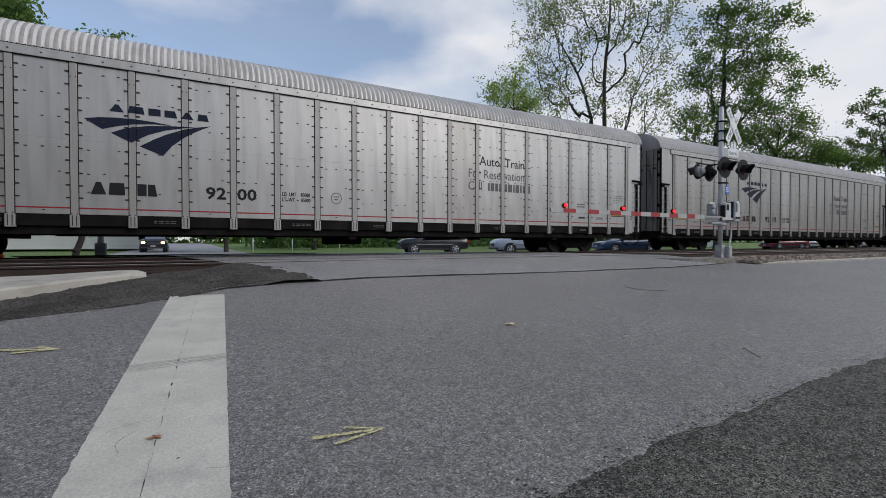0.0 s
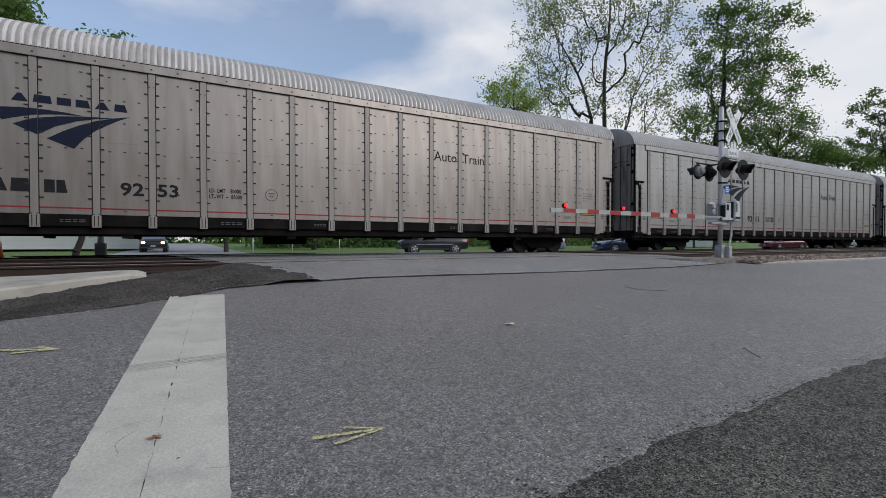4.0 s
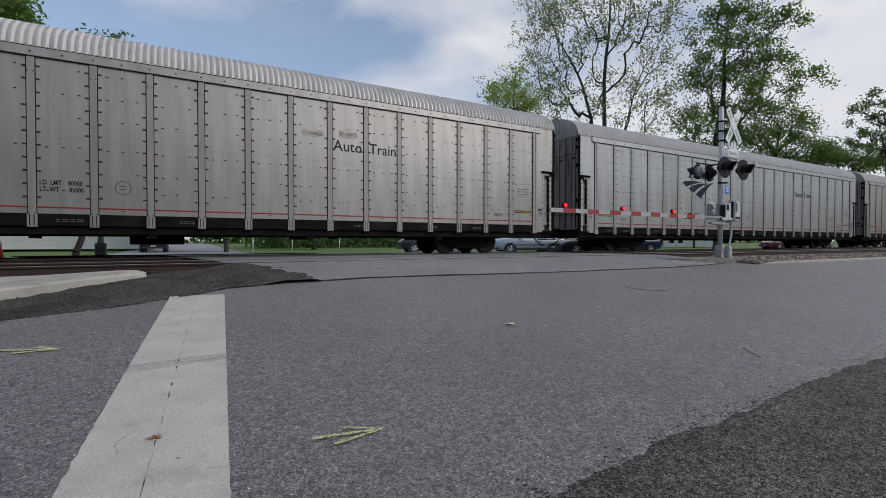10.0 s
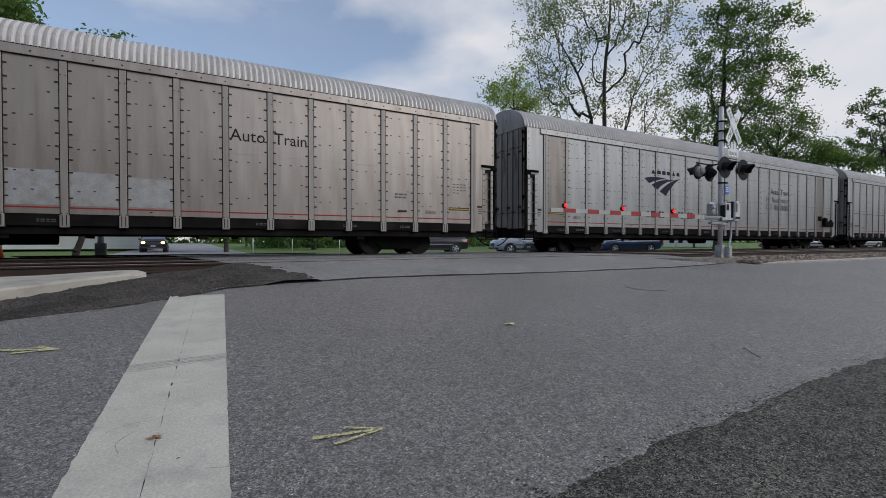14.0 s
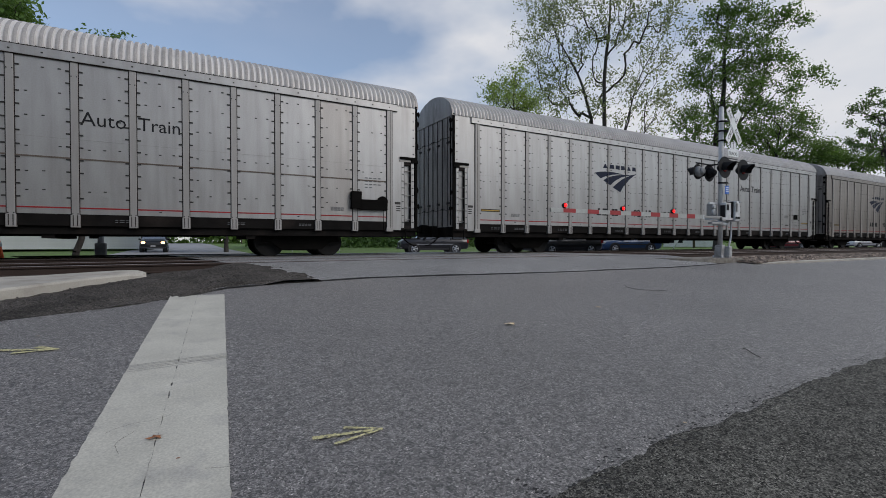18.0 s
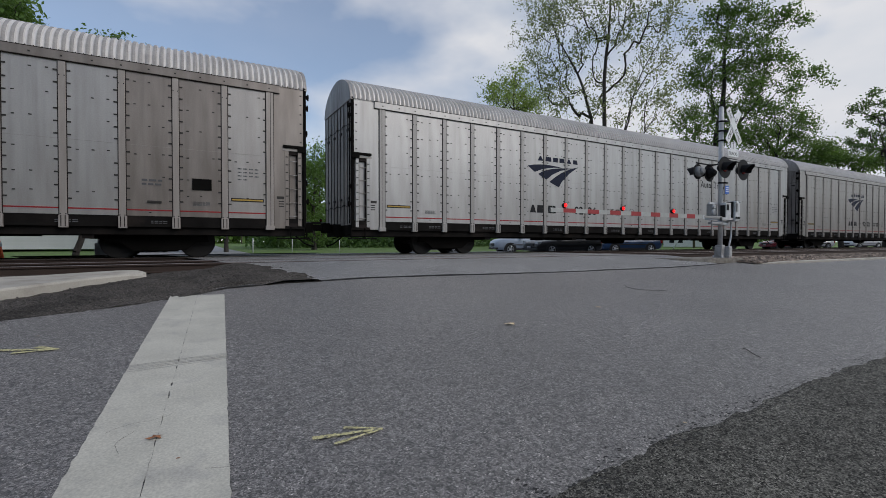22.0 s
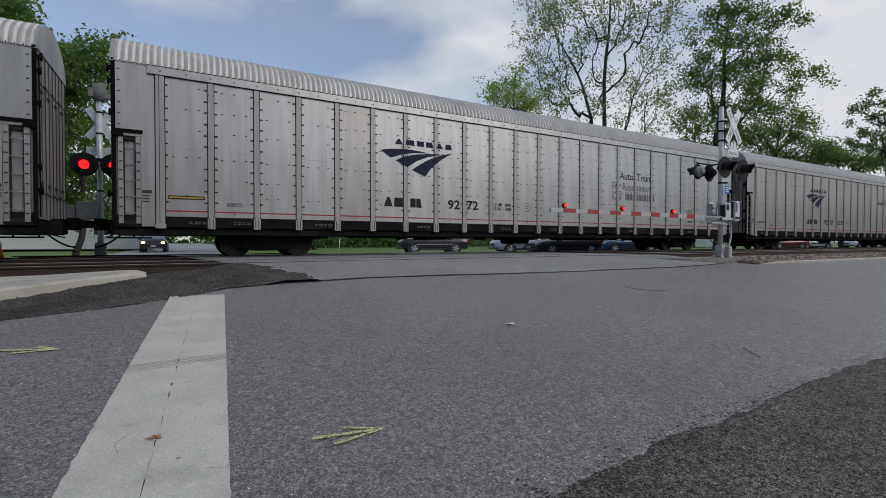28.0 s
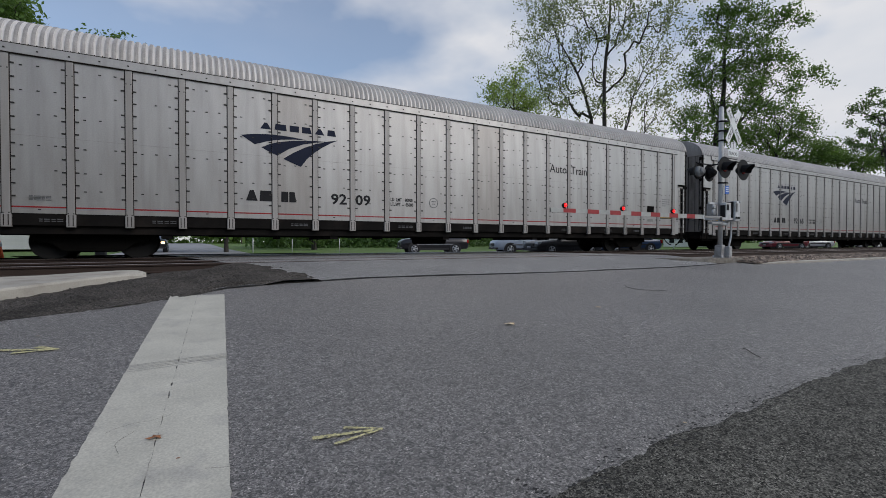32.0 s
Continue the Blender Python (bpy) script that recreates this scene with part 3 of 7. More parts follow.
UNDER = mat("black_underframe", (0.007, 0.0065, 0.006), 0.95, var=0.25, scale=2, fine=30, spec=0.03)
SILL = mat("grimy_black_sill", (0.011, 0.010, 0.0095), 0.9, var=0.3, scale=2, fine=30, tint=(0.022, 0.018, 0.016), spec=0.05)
DOORG = mat("grimy_grey_door", (0.31, 0.295, 0.285), 0.5, 0.35, var=0.2, scale=1.2, fine=30, tint=(0.13, 0.117, 0.11), tint_scale=1.5, stretch=(2, 2, 0.5))
DOOR_RIB = mat("dark_grimy_door_rib", (0.035, 0.031, 0.030), 0.75, 0.1, var=0.2, scale=2, fine=30)
NAVY = mat("navy_paint", (0.008, 0.012, 0.030), 0.65, var=0.1, scale=2, fine=40, spec=0.2)
INK = mat("black_lettering", (0.014, 0.014, 0.016), 0.7, var=0.1, fine=40, spec=0.2)
INK_GREY = mat("faded_lettering", (0.085, 0.085, 0.09), 0.6, var=0.1, fine=40)
REDLINE = mat("red_stripe", (0.25, 0.018, 0.022), 0.65, spec=0.2, var=0.15, scale=2, fine=30)
STICKER = mat("yellow_sticker", (0.33, 0.205, 0.03), 0.5, var=0.1, fine=40)
PATCH = mat("fresh_blue_grey_paint", (0.335, 0.335, 0.335), 0.5, 0.45, var=0.14, scale=4, fine=30, tint=(0.30, 0.27, 0.245), tint_scale=4)
GRAFF = mat("maroon_spray_paint", (0.20, 0.115, 0.105), 0.6, var=0.2, scale=8, fine=50)
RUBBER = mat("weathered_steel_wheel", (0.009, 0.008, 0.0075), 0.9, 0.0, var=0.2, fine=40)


def panel_mesh(kind, seed):
    """One side sheet between two posts, slightly dished, with its bolts and its red line. Faces -y at y = 0.05 behind the posts."""
    rng = random.Random(seed)
    bm = bmesh.new()
    w = P_POST - 0.09
    nx, nz = 6, 10
    z0, z1 = Z_SILL, Z_HEAD + 0.02
    g = []
    for j in range(nz + 1):
        row = []
        for i in range(nx + 1):
            u, v = i / nx, j / nz
            y = 0.0 if i in (0, nx) or j in (0, nz) else rng.uniform(-0.004, 0.004)
            row.append(bm.verts.new((-w / 2 + w * u, y, z0 + (z1 - z0) * v)))
        g.append(row)
    for j in range(nz):
        for i in range(nx):
            f = bm.faces.new((g[j][i], g[j][i + 1], g[j + 1][i + 1], g[j + 1][i]))
            f.smooth = True
    back = [bm.verts.new((x, 0.05, z)) for x, z in ((-w / 2, z0), (w / 2, z0), (w / 2, z1), (-w / 2, z1))]
    bm.faces.new(back[::-1])
    # seam between the two courses, bolts up both edges and in rows
    box(bm, -w / 2, w / 2, -0.004, 0.002, 2.83, 2.836, 2)
    box(bm, -w / 2 - 0.02, w / 2 + 0.02, -0.005, 0.002, 1.200, 1.232, 3)
    xe = P_POST / 2 - 0.125
    for k in range(11):
        z = 1.45 + k * 0.297
        for sx in (-1, 1):
            if rng.random() < 0.93:
                zz = z + rng.uniform(-0.01, 0.01)
                box(bm, sx * xe - 0.037, sx * xe + 0.037, -0.018, 0.0, zz - 0.016, zz + 0.016, 1)
    for z in (4.42, 1.16, 1.62, 2.05, 2.62, 3.32, 3.86):
        for x in (-0.30, 0.0, 0.30) if z not in (1.16,) else (0.0,):
            if rng.random() < 0.62:
                box(bm, x - 0.028, x + 0.028, -0.012, 0.0, z - 0.011 + x * 0.05, z + 0.011 + x * 0.05, 1)
    fix(bm)
    return mesh_of("side_panel", bm, PAINT[kind], BOLT, POST_PAINT[kind], REDLINE)


def post_mesh(kind, wide=False):
    bm = bmesh.new()
    if wide:
        box(bm, -0.11, 0.085, -0.040, 0.05, Z_FOOT, Z_HEAD + 0.02, bevel=0.01)
        box(bm, -0.13, 0.105, -0.05, 0.06, Z_FOOT, Z_FOOT + 0.12, bevel=0.01)
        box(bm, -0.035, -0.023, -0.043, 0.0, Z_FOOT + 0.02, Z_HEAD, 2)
        # joint and edge shadow of the wide post, drawn as dark strips
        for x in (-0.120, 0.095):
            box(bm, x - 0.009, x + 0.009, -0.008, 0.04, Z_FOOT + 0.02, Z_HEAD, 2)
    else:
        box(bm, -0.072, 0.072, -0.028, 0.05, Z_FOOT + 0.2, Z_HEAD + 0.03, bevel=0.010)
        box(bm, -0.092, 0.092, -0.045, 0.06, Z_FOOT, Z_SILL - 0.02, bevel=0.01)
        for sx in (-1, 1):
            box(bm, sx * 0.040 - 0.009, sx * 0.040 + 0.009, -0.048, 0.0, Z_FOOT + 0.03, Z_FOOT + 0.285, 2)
        # joint and shadow line along each post edge, drawn as one dark strip
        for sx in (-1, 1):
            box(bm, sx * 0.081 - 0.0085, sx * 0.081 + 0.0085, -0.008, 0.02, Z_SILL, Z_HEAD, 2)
        for z in (Z_FOOT + 0.32, 4.3):
            for sx in (-1, 1):
                box(bm, sx * 0.05 - 0.012, sx * 0.05 + 0.012, -0.034, -0.02, z - 0.012, z + 0.012, 1)
    return mesh_of("post", bm, POST_PAINT[kind], BOLT, JOINT_AND_SHADE)


ROOF_PROFILE = [(-1.50, 4.85), (-1.475, 4.98), (-1.42, 5.14), (-1.30, 5.32), (-1.12, 5.47), (-0.88, 5.60), (-0.6, 5.70), (-0.3, 5.765), (0.0, 5.79),
                (0.3, 5.765), (0.6, 5.70), (0.88, 5.60), (1.12, 5.47), (1.30, 5.32), (1.42, 5.14), (1.475, 4.98), (1.50, 4.85)]


def roof_mesh():
    x0, x1 = -END + 0.02, X_R + END - 0.02
    n = 180
    pitch = (x1 - x0) / n
    stations = []
    for i in range(n):
        a = x0 + i * pitch
        stations += [(a, 0.0), (a + 0.14 * pitch, 0.038), (a + 0.38 * pitch, 0.044), (a + 0.62 * pitch, 0.038), (a + 0.74 * pitch, 0.0)]
    stations.append((x1, 0.0))
    k = len(ROOF_PROFILE)
    cs = []
    for i, (y, z) in enumerate(ROOF_PROFILE):
        a, b = ROOF_PROFILE[max(0, i - 1)], ROOF_PROFILE[min(k - 1, i + 1)]
        t = Vector((b[0] - a[0], b[1] - a[1])).normalized()
        cs.append((y, z, -t.y, t.x))
    vs = [(x, y + ny * h - ny * 0.042, z + nz * h - nz * 0.042) for x, h in stations for y, z, ny, nz in cs]
    fs = [(i * k + j, (i + 1) * k + j, (i + 1) * k + j + 1, i * k + j + 1) for i in range(len(stations) - 1) for j in range(k - 1)]
    me = bpy.data.meshes.new("roof")
    flat = len(fs)
    # shade in the open valley ends along the eaves, painted as dark quads
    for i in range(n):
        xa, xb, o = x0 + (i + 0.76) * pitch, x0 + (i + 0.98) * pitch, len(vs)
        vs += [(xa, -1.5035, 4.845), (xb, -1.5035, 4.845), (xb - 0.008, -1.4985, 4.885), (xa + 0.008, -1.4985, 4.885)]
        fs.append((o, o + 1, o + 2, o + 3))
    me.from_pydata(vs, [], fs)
    for m in (ROOF_PAINT, ROOF_RIB_DARK, JOINT_AND_SHADE):
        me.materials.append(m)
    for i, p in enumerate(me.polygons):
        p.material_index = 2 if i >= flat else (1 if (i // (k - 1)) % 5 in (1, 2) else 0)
    return me


def logo_mesh():
    """Three sweeping vanes and the blocked-out name above them, in x-z with the lower tip near x = 0."""
    shapes = [
        [(5.90, 3.36), (6.20, 3.42), (6.55, 3.455), (7.00, 3.46), (7.35, 3.44), (7.70, 3.40), (7.30, 3.385), (6.95, 3.34), (6.60, 3.26), (6.25, 3.14)],
        [(6.42, 3.07), (6.64, 3.18), (6.87, 3.26), (7.22, 3.335), (7.64, 3.385), (8.05, 3.41), (8.35, 3.425), (7.95, 3.36), (7.58, 3.27), (7.18, 3.10), (6.84, 2.87)],
        [(7.01, 2.80), (7.30, 3.00), (7.62, 3.18), (7.95, 3.32), (8.30, 3.43), (8.62, 3.50), (8.38, 3.38), (8.15, 3.24), (7.93, 3.08), (7.70, 2.87), (7.51, 2.61)],
    ]
    bm = bmesh.new()
    for s in shapes:
        bm.faces.new([bm.verts.new((x, 0.0, z)) for x, z in s])
    x = 6.40
    for w, t0, t1 in ((0.29, 0.11, 0.11), (0.34, 0.03, 0.03), (0.26, 0.0, 0.0), (0.28, 0.0, 0.05), (0.29, 0.11, 0.11), (0.27, 0.02, 0.05)):
        bm.faces.new([bm.verts.new((a, 0.0, z)) for a, z in ((x, 3.60), (x + w, 3.60), (x + w - t1, 3.775), (x + t0, 3.775))])
        x += w + 0.085
    bmesh.ops.triangulate(bm, faces=bm.faces)
    fix(bm)
    return bm


def wrap_over_posts(bm, x_off, posts):
    """Splits flat paint at the post edges and lifts what crosses a post on to the post's face."""
    cuts = sorted([p - 0.073 for p in posts] + [p + 0.073 for p in posts])
    out = bmesh.new()
    bounds = [-99] + [c - x_off for c in cuts] + [99]
    for i, (a, b) in enumerate(zip(bounds, bounds[1:])):
        c = bm.copy()
        if a > -99:
            bmesh.ops.bisect_plane(c, geom=c.verts[:] + c.edges[:] + c.faces[:], plane_co=(a, 0, 0), plane_no=(1, 0, 0), clear_inner=True)
        if b < 99:
            bmesh.ops.bisect_plane(c, geom=c.verts[:] + c.edges[:] + c.faces[:], plane_co=(b, 0, 0), plane_no=(1, 0, 0), clear_outer=True)
        for f in c.faces:
            out.faces.new([out.verts.new((v.co.x, -0.032 if i % 2 else -0.008, v.co.z)) for v in f.verts])
        c.free()
    bm.free()
    for f in out.faces:
        if f.normal.y > 0:
            f.normal_flip()
    out.normal_update()
    for f in out.faces:
        if f.normal.y > 0:
            f.normal_flip()
    return out


def face_mesh_xz(me):
    """Turns lettering from the x-y plane to the x-z plane, facing -y."""
    for v in me.vertices:
        x, y, z = v.co
        v.co = (x, -z, y)
    return me


Y0 = -HALF + 0.06                  # face of the side panels


def build_car_library():
    lib = {}
    for kind in PAINT:
        lib[kind] = {"panels": [panel_mesh(kind, s) for s in range(3)], "post": post_mesh(kind), "wide": post_mesh(kind, True)}
        bm = bmesh.new()
        box(bm, -0.28, X_R + 0.28, -0.045, 0.06, Z_HEAD, Z_EAVE, bevel=0.012)
        for i in range(2 * N_PAN + 1):
            x = i * P_POST / 2
            box(bm, x - 0.02, x + 0.02, -0.055, -0.04, Z_HEAD + 0.08, Z_HEAD + 0.11, 1)
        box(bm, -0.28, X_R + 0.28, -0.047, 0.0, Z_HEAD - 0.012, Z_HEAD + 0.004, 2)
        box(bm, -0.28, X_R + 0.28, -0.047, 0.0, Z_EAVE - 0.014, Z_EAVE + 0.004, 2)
        lib[kind]["header"] = mesh_of("header_rail", bm, PAINT[kind], BOLT, JOINT_AND_SHADE)
        # corner: upper sheet, ladder bay, black grab bar, corner edge  (built for the x = 0 end, drawn from the post outwards to -x)
        bm = bmesh.new()
        box(bm, -END + 0.06, -0.115, 0.0, 0.05, 3.10, Z_EAVE + 0.0)
        for k in range(6):
            for x in (-END + 0.13,):
                box(bm, x - 0.025, x + 0.025, -0.012, 0, 3.3 + k * 0.27, 3.325 + k * 0.27, 1)
        box(bm, -0.42, -0.115, -0.004, 0.05, Z_FOOT + 0.05, 3.10)
        for k in range(3):
            box(bm, -0.40, -0.25, -0.008, 0.0, 1.42 + k * 0.07, 1.45 + k * 0.07, 1)
        box(bm, -0.40, -0.20, -0.008, 0.0, 1.64, 1.72, 1)
        fix(bm)
        lib[kind]["corner"] = mesh_of("corner_sheet", bm, PAINT[kind], BOLT)
        bm = bmesh.new()
        box(bm, -END + 0.06, -0.42, 0.10, 0.14, Z_FOOT + 0.1, 3.05, 0)
        for x in (-END + 0.16, -0.48):
            box(bm, x - 0.05, x + 0.05, -0.004, 0.14, Z_FOOT + 0.12, 3.06, 0)
            for k in range(9):
                box(bm, x - 0.035, x + 0.035, -0.016, 0, 1.05 + k * 0.225, 1.075 + k * 0.225, 1)
        fix(bm)
        # deep shade round the bay's edges, put in as dark strips
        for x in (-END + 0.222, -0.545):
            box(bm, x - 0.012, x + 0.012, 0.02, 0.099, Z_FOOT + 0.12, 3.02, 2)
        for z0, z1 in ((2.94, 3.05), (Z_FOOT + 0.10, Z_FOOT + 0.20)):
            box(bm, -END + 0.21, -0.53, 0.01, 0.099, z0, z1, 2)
        lib[kind]["bay"] = mesh_of("ladder_bay", bm, PAINT[kind], BOLT, JOINT_AND_SHADE)
    bm = bmesh.new()
    cyl(bm, (-END + 0.2, 0.03, 0), (-0.5, 0.03, 0), 0.012, 6)
    lib["rung"] = mesh_of("rung", bm, DOORG)
    bm = bmesh.new()
    box(bm, -END + 0.02, -0.38, -0.05, 0.06, 3.12, 3.20, bevel=0.01)
    box(bm, -END - 0.02, -END + 0.22, -0.06, 0.06, 3.02, 3.12)
    box(bm, -END + 0.04, -0.36, -0.02, 0.06, 3.04, 3.09, 1)
    lib["grab"] = mesh_of("grab_bar", bm, UNDER, POST_PAINT["dusty"])
    bm = bmesh.new()
    box(bm, -END - 0.02, -END + 0.06, -0.01, 0.10, Z_FOOT + 0.1, Z_EAVE + 0.05, bevel=0.01)
    for z, d in ((4.62, 0.10), (4.30, 0.08), (3.55, 0.06), (2.1, 0.06), (1.55, 0.09)):
        box(bm, -END - 0.02 - d, -END, 0.02, 0.12, z, z + 0.10, bevel=0.015)
        cyl(bm, (-END - d, 0.07, z - 0.04), (-END - d, 0.07, z + 0.14), 0.022, 8)
    cyl(bm, (-END - 0.03, 0.16, 1.0), (-END - 0.03, 0.16, 4.75), 0.02, 6)
    lib["corner_post"] = mesh_of("corner_post", bm, UNDER)
    lib["roof"] = roof_mesh()
    # end cap that closes the roof
    bm = bmesh.new()
    pts = [(y * 0.985, z - 0.012) for y, z in ROOF_PROFILE]
    extrude_poly(bm, [pts[0]] + pts[1:-1] + [pts[-1]], 0, -END - 0.05, -END + 0.03)
    lib["cap"] = mesh_of("roof_end", fix(bm), DOORG)
    bm = bmesh.new()
    box(bm, -END - 0.02, -END + 0.02, -0.36, 0.36, 0.95, Z_EAVE + 0.02, bevel=0.01)
    for k in range(2):
        z = 1.55 + k * 2.55
        # a sagging safety chain with its end ring
        for c in range(8):
            ya, yb = -0.36 + c * 0.09, -0.27 + c * 0.09
            za, zb = (z + 0.06 * (2 * (y + 0.36) / 0.72 - 1) ** 2 + 0.012 * math.sin(y * 40) for y in (ya, yb))
            cyl(bm, (-END - 0.035, ya, za), (-END - 0.035, yb, zb), 0.011, 4, mi=1)
        cyl(bm, (-END - 0.05, 0.335, z + 0.04), (-END - 0.01, 0.335, z + 0.04), 0.035, 8, mi=1)
    for y in (-0.352, 0.0, 0.352):
        box(bm, -END - 0.035, -END - 0.015, y - 0.010, y + 0.010, 0.97, Z_EAVE, 1)
    for z in (1.75, 3.9):
        box(bm, -END - 0.05, -END - 0.015, -0.16, 0.02, z, z + 0.07, 1)
    lib["leaf"] = mesh_of("end_door_leaf", bm, DOORG, DOOR_RIB)
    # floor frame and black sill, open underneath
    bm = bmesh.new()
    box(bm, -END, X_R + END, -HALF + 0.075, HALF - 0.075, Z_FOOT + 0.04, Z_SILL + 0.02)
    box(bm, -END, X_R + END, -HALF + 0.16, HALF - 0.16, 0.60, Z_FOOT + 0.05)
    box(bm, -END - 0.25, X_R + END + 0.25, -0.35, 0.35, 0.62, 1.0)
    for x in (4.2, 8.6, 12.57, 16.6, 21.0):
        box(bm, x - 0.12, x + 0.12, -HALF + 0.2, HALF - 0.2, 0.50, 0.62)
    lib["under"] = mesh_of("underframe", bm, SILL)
    bm = bmesh.new()
    for x, w in ((0.62, 0.7), (1.7, 0.5), (3.9, 0.6), (7.3, 0.55), (10.7, 0.6), (13.2, 0.4), (17.9, 0.5), (20.4, 0.5), (22.3, 0.4)):
        for r in range(2):
            bars(bm, x, 0.93 - r * 0.045, [w * 0.12, w * 0.2, w * 0.15, w * 0.22], 0.02, w * 0.06, -HALF + 0.07)
    lib["sill_marks"] = mesh_of("sill_lettering", bm, INK_GREY)
    bm = bmesh.new()
    box(bm, -END + 0.06, X_R + END - 0.06, HALF - 0.10, HALF - 0.04, Z_SILL, Z_EAVE)
    lib["far_side"] = mesh_of("far_side_wall", bm, PAINT["dusty"])
    # brake gear hanging below
    bm = bmesh.new()
    cyl(bm, (5.2, -1.15, 0.585), (20.0, -1.15, 0.585), 0.018, 6)
    cyl(bm, (5.2, -0.6, 0.575), (20.0, -0.6, 0.575), 0.022, 6)
    for x in (7.0, 10.2, 14.1, 17.4):
        box(bm, x - 0.05, x + 0.05, -1.2, -0.5, 0.50, 0.62)
    cyl(bm, (12.0, 0.1, 0.5), (13.3, 0.1, 0.5), 0.16, 10)
    lib["brake"] = mesh_of("brake_rigging", bm, UNDER)
    # coupler with its hose
    bm = bmesh.new()
    box(bm, -END - 0.75, -END + 0.1, -0.09, 0.09, 0.78, 0.98, bevel=0.02)
    box(bm, -END - 0.56, -END - 0.30, -0.16, 0.16, 0.72, 1.04, bevel=0.04)
    pr = None
    for i in range(9):
        u = i / 8
        q = Vector((-END + 0.1 - 0.62 * u, -0.32 - 0.04 * u, 0.66 - 0.42 * math.sin(u * 1.5) + 0.04 * u))
        if pr:
            cyl(bm, pr, q, 0.024, 6)
        pr = q
    lib["coupler"] = mesh_of("coupler", bm, UNDER)
    bm = bmesh.new()
    box(bm, -END - 0.12, -0.2, -HALF + 0.02, -HALF + 0.10, 0.50, 0.54)
    for x in (-END - 0.05, -0.6):
        box(bm, x, x + 0.03, -HALF + 0.04, -HALF + 0.08, 0.5, 0.85)
    cyl(bm, (-END - 0.05, -0.9, 0.62), (-END - 0.3, -0.35, 0.52), 0.015, 6)
    cyl(bm, (-END - 0.05, -0.9, 0.62), (-END - 0.05, -1.4, 0.66), 0.015, 6)
    lib["step"] = mesh_of("sill_step", bm, UNDER)
    # truck
    bm = bmesh.new()
    for sy in (-1, 1):
        o = []
        for x, z in ((-1.15, 0.42), (-1.1, 0.60), (-0.75, 0.62), (-0.4, 0.72), (0.4, 0.72), (0.75, 0.62), (1.1, 0.60), (1.15, 0.42), (0.85, 0.40), (0.6, 0.19), (-0.6, 0.19), (-0.85, 0.40)):
            o.append((x, z))
        A = [bm.verts.new((x, sy * 0.98 - 0.07, z)) for x, z in o]
        B = [bm.verts.new((x, sy * 0.98 + 0.07, z)) for x, z in o]
        for i in range(len(o)):
            bm.faces.new((A[i], A[(i + 1) % len(o)], B[(i + 1) % len(o)], B[i]))
        bm.faces.new(A[::-1])
        bm.faces.new(B)
        for k in range(3):
            cyl(bm, (-0.22 + k * 0.22, sy * 0.98, 0.3), (-0.22 + k * 0.22, sy * 0.98, 0.52), 0.07, 8)
    box(bm, -0.2, 0.2, -0.95, 0.95, 0.42, 0.66)
    box(bm, -0.42, 0.42, -0.80, 0.80, 0.16, 0.40)
    fix(bm)
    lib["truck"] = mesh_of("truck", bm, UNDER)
    bm = bmesh.new()
    for sy in (-1, 1):
        cyl(bm, (0, sy * 0.685, 0), (0, sy * 0.80, 0), 0.42, 28)
        cyl(bm, (0, sy * 0.655, 0), (0, sy * 0.685, 0), 0.45, 28)
        cyl(bm, (0, sy * 0.80, 0), (0, sy * 0.86, 0), 0.12, 12)
        for k in range(3):
            a = k * 2.094
            cyl(bm, (0.2 * math.cos(a), sy * 0.80, 0.2 * math.sin(a)), (0.2 * math.cos(a), sy * 0.815, 0.2 * math.sin(a)), 0.05, 8)
    cyl(bm, (0, -0.68, 0), (0, 0.68, 0), 0.08, 10)
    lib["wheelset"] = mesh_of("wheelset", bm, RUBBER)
    # lettering
    for key, x_logo in (("logo", 0.0), ("logo_on", 0.075)):
        lib[key] = mesh_of("emblem", wrap_over_posts(logo_mesh(), x_logo, [k * P_POST for k in (5, 6, 7, 8)]), NAVY)
    lib["mark"] = []
    for x, w, t0, t1 in ((6.02, 0.30, 0.10, 0.10), (6.37, 0.33, 0.02, 0.02), (6.955, 0.19, 0.0, 0.0), (7.175, 0.20, 0.0, 0.05)):
        bm = bmesh.new()
        A = [bm.verts.new((a, -0.003, zz)) for a, zz in ((x, 1.585), (x + w, 1.585), (x + w - t1, 1.88), (x + t0, 1.88))]
        bm.faces.new(A)
        lib["mark"].append(mesh_of("reporting_mark", bm, INK))
    lib["auto"] = face_mesh_xz(text_mesh("Auto", 0.47, INK, width=0.95))
    lib["train"] = face_mesh_xz(text_mesh("Train", 0.47, INK, width=0.93))
    lib["l1"] = face_mesh_xz(text_mesh("For Reservations", 0.46, INK_GREY, width=0.86))
    lib["l2"] = face_mesh_xz(text_mesh("Call", 0.46, INK_GREY, width=0.86))
    bm = bmesh.new()
    bars(bm, 0, 0, (0.07, 0.14, 0.13, 0.13, 0.17, 0.18, 0.07, 0.16, 0.07, 0.15, 0.15), 0.29, 0.055, 0.0, 0.003)
    lib["l3"] = mesh_of("telephone_line", bm, INK_GREY)
    lib["ld"] = face_mesh_xz(text_mesh("LD  LMT    80000\nLT  WT      85000", 0.155, INK, width=0.70, bold=0.002))
    bm = bmesh.new()
    n = 24
    for i in range(n):
        a, b = 2 * math.pi * i / n, 2 * math.pi * (i + 1) / n
        bm.faces.new([bm.verts.new((r * math.cos(t), 0, r * math.sin(t))) for r, t in ((0.15, a), (0.17, a), (0.17, b), (0.15, b))])
    bars(bm, -0.08, 0.03, (0.05, 0.05, 0.04), 0.03, 0.01)
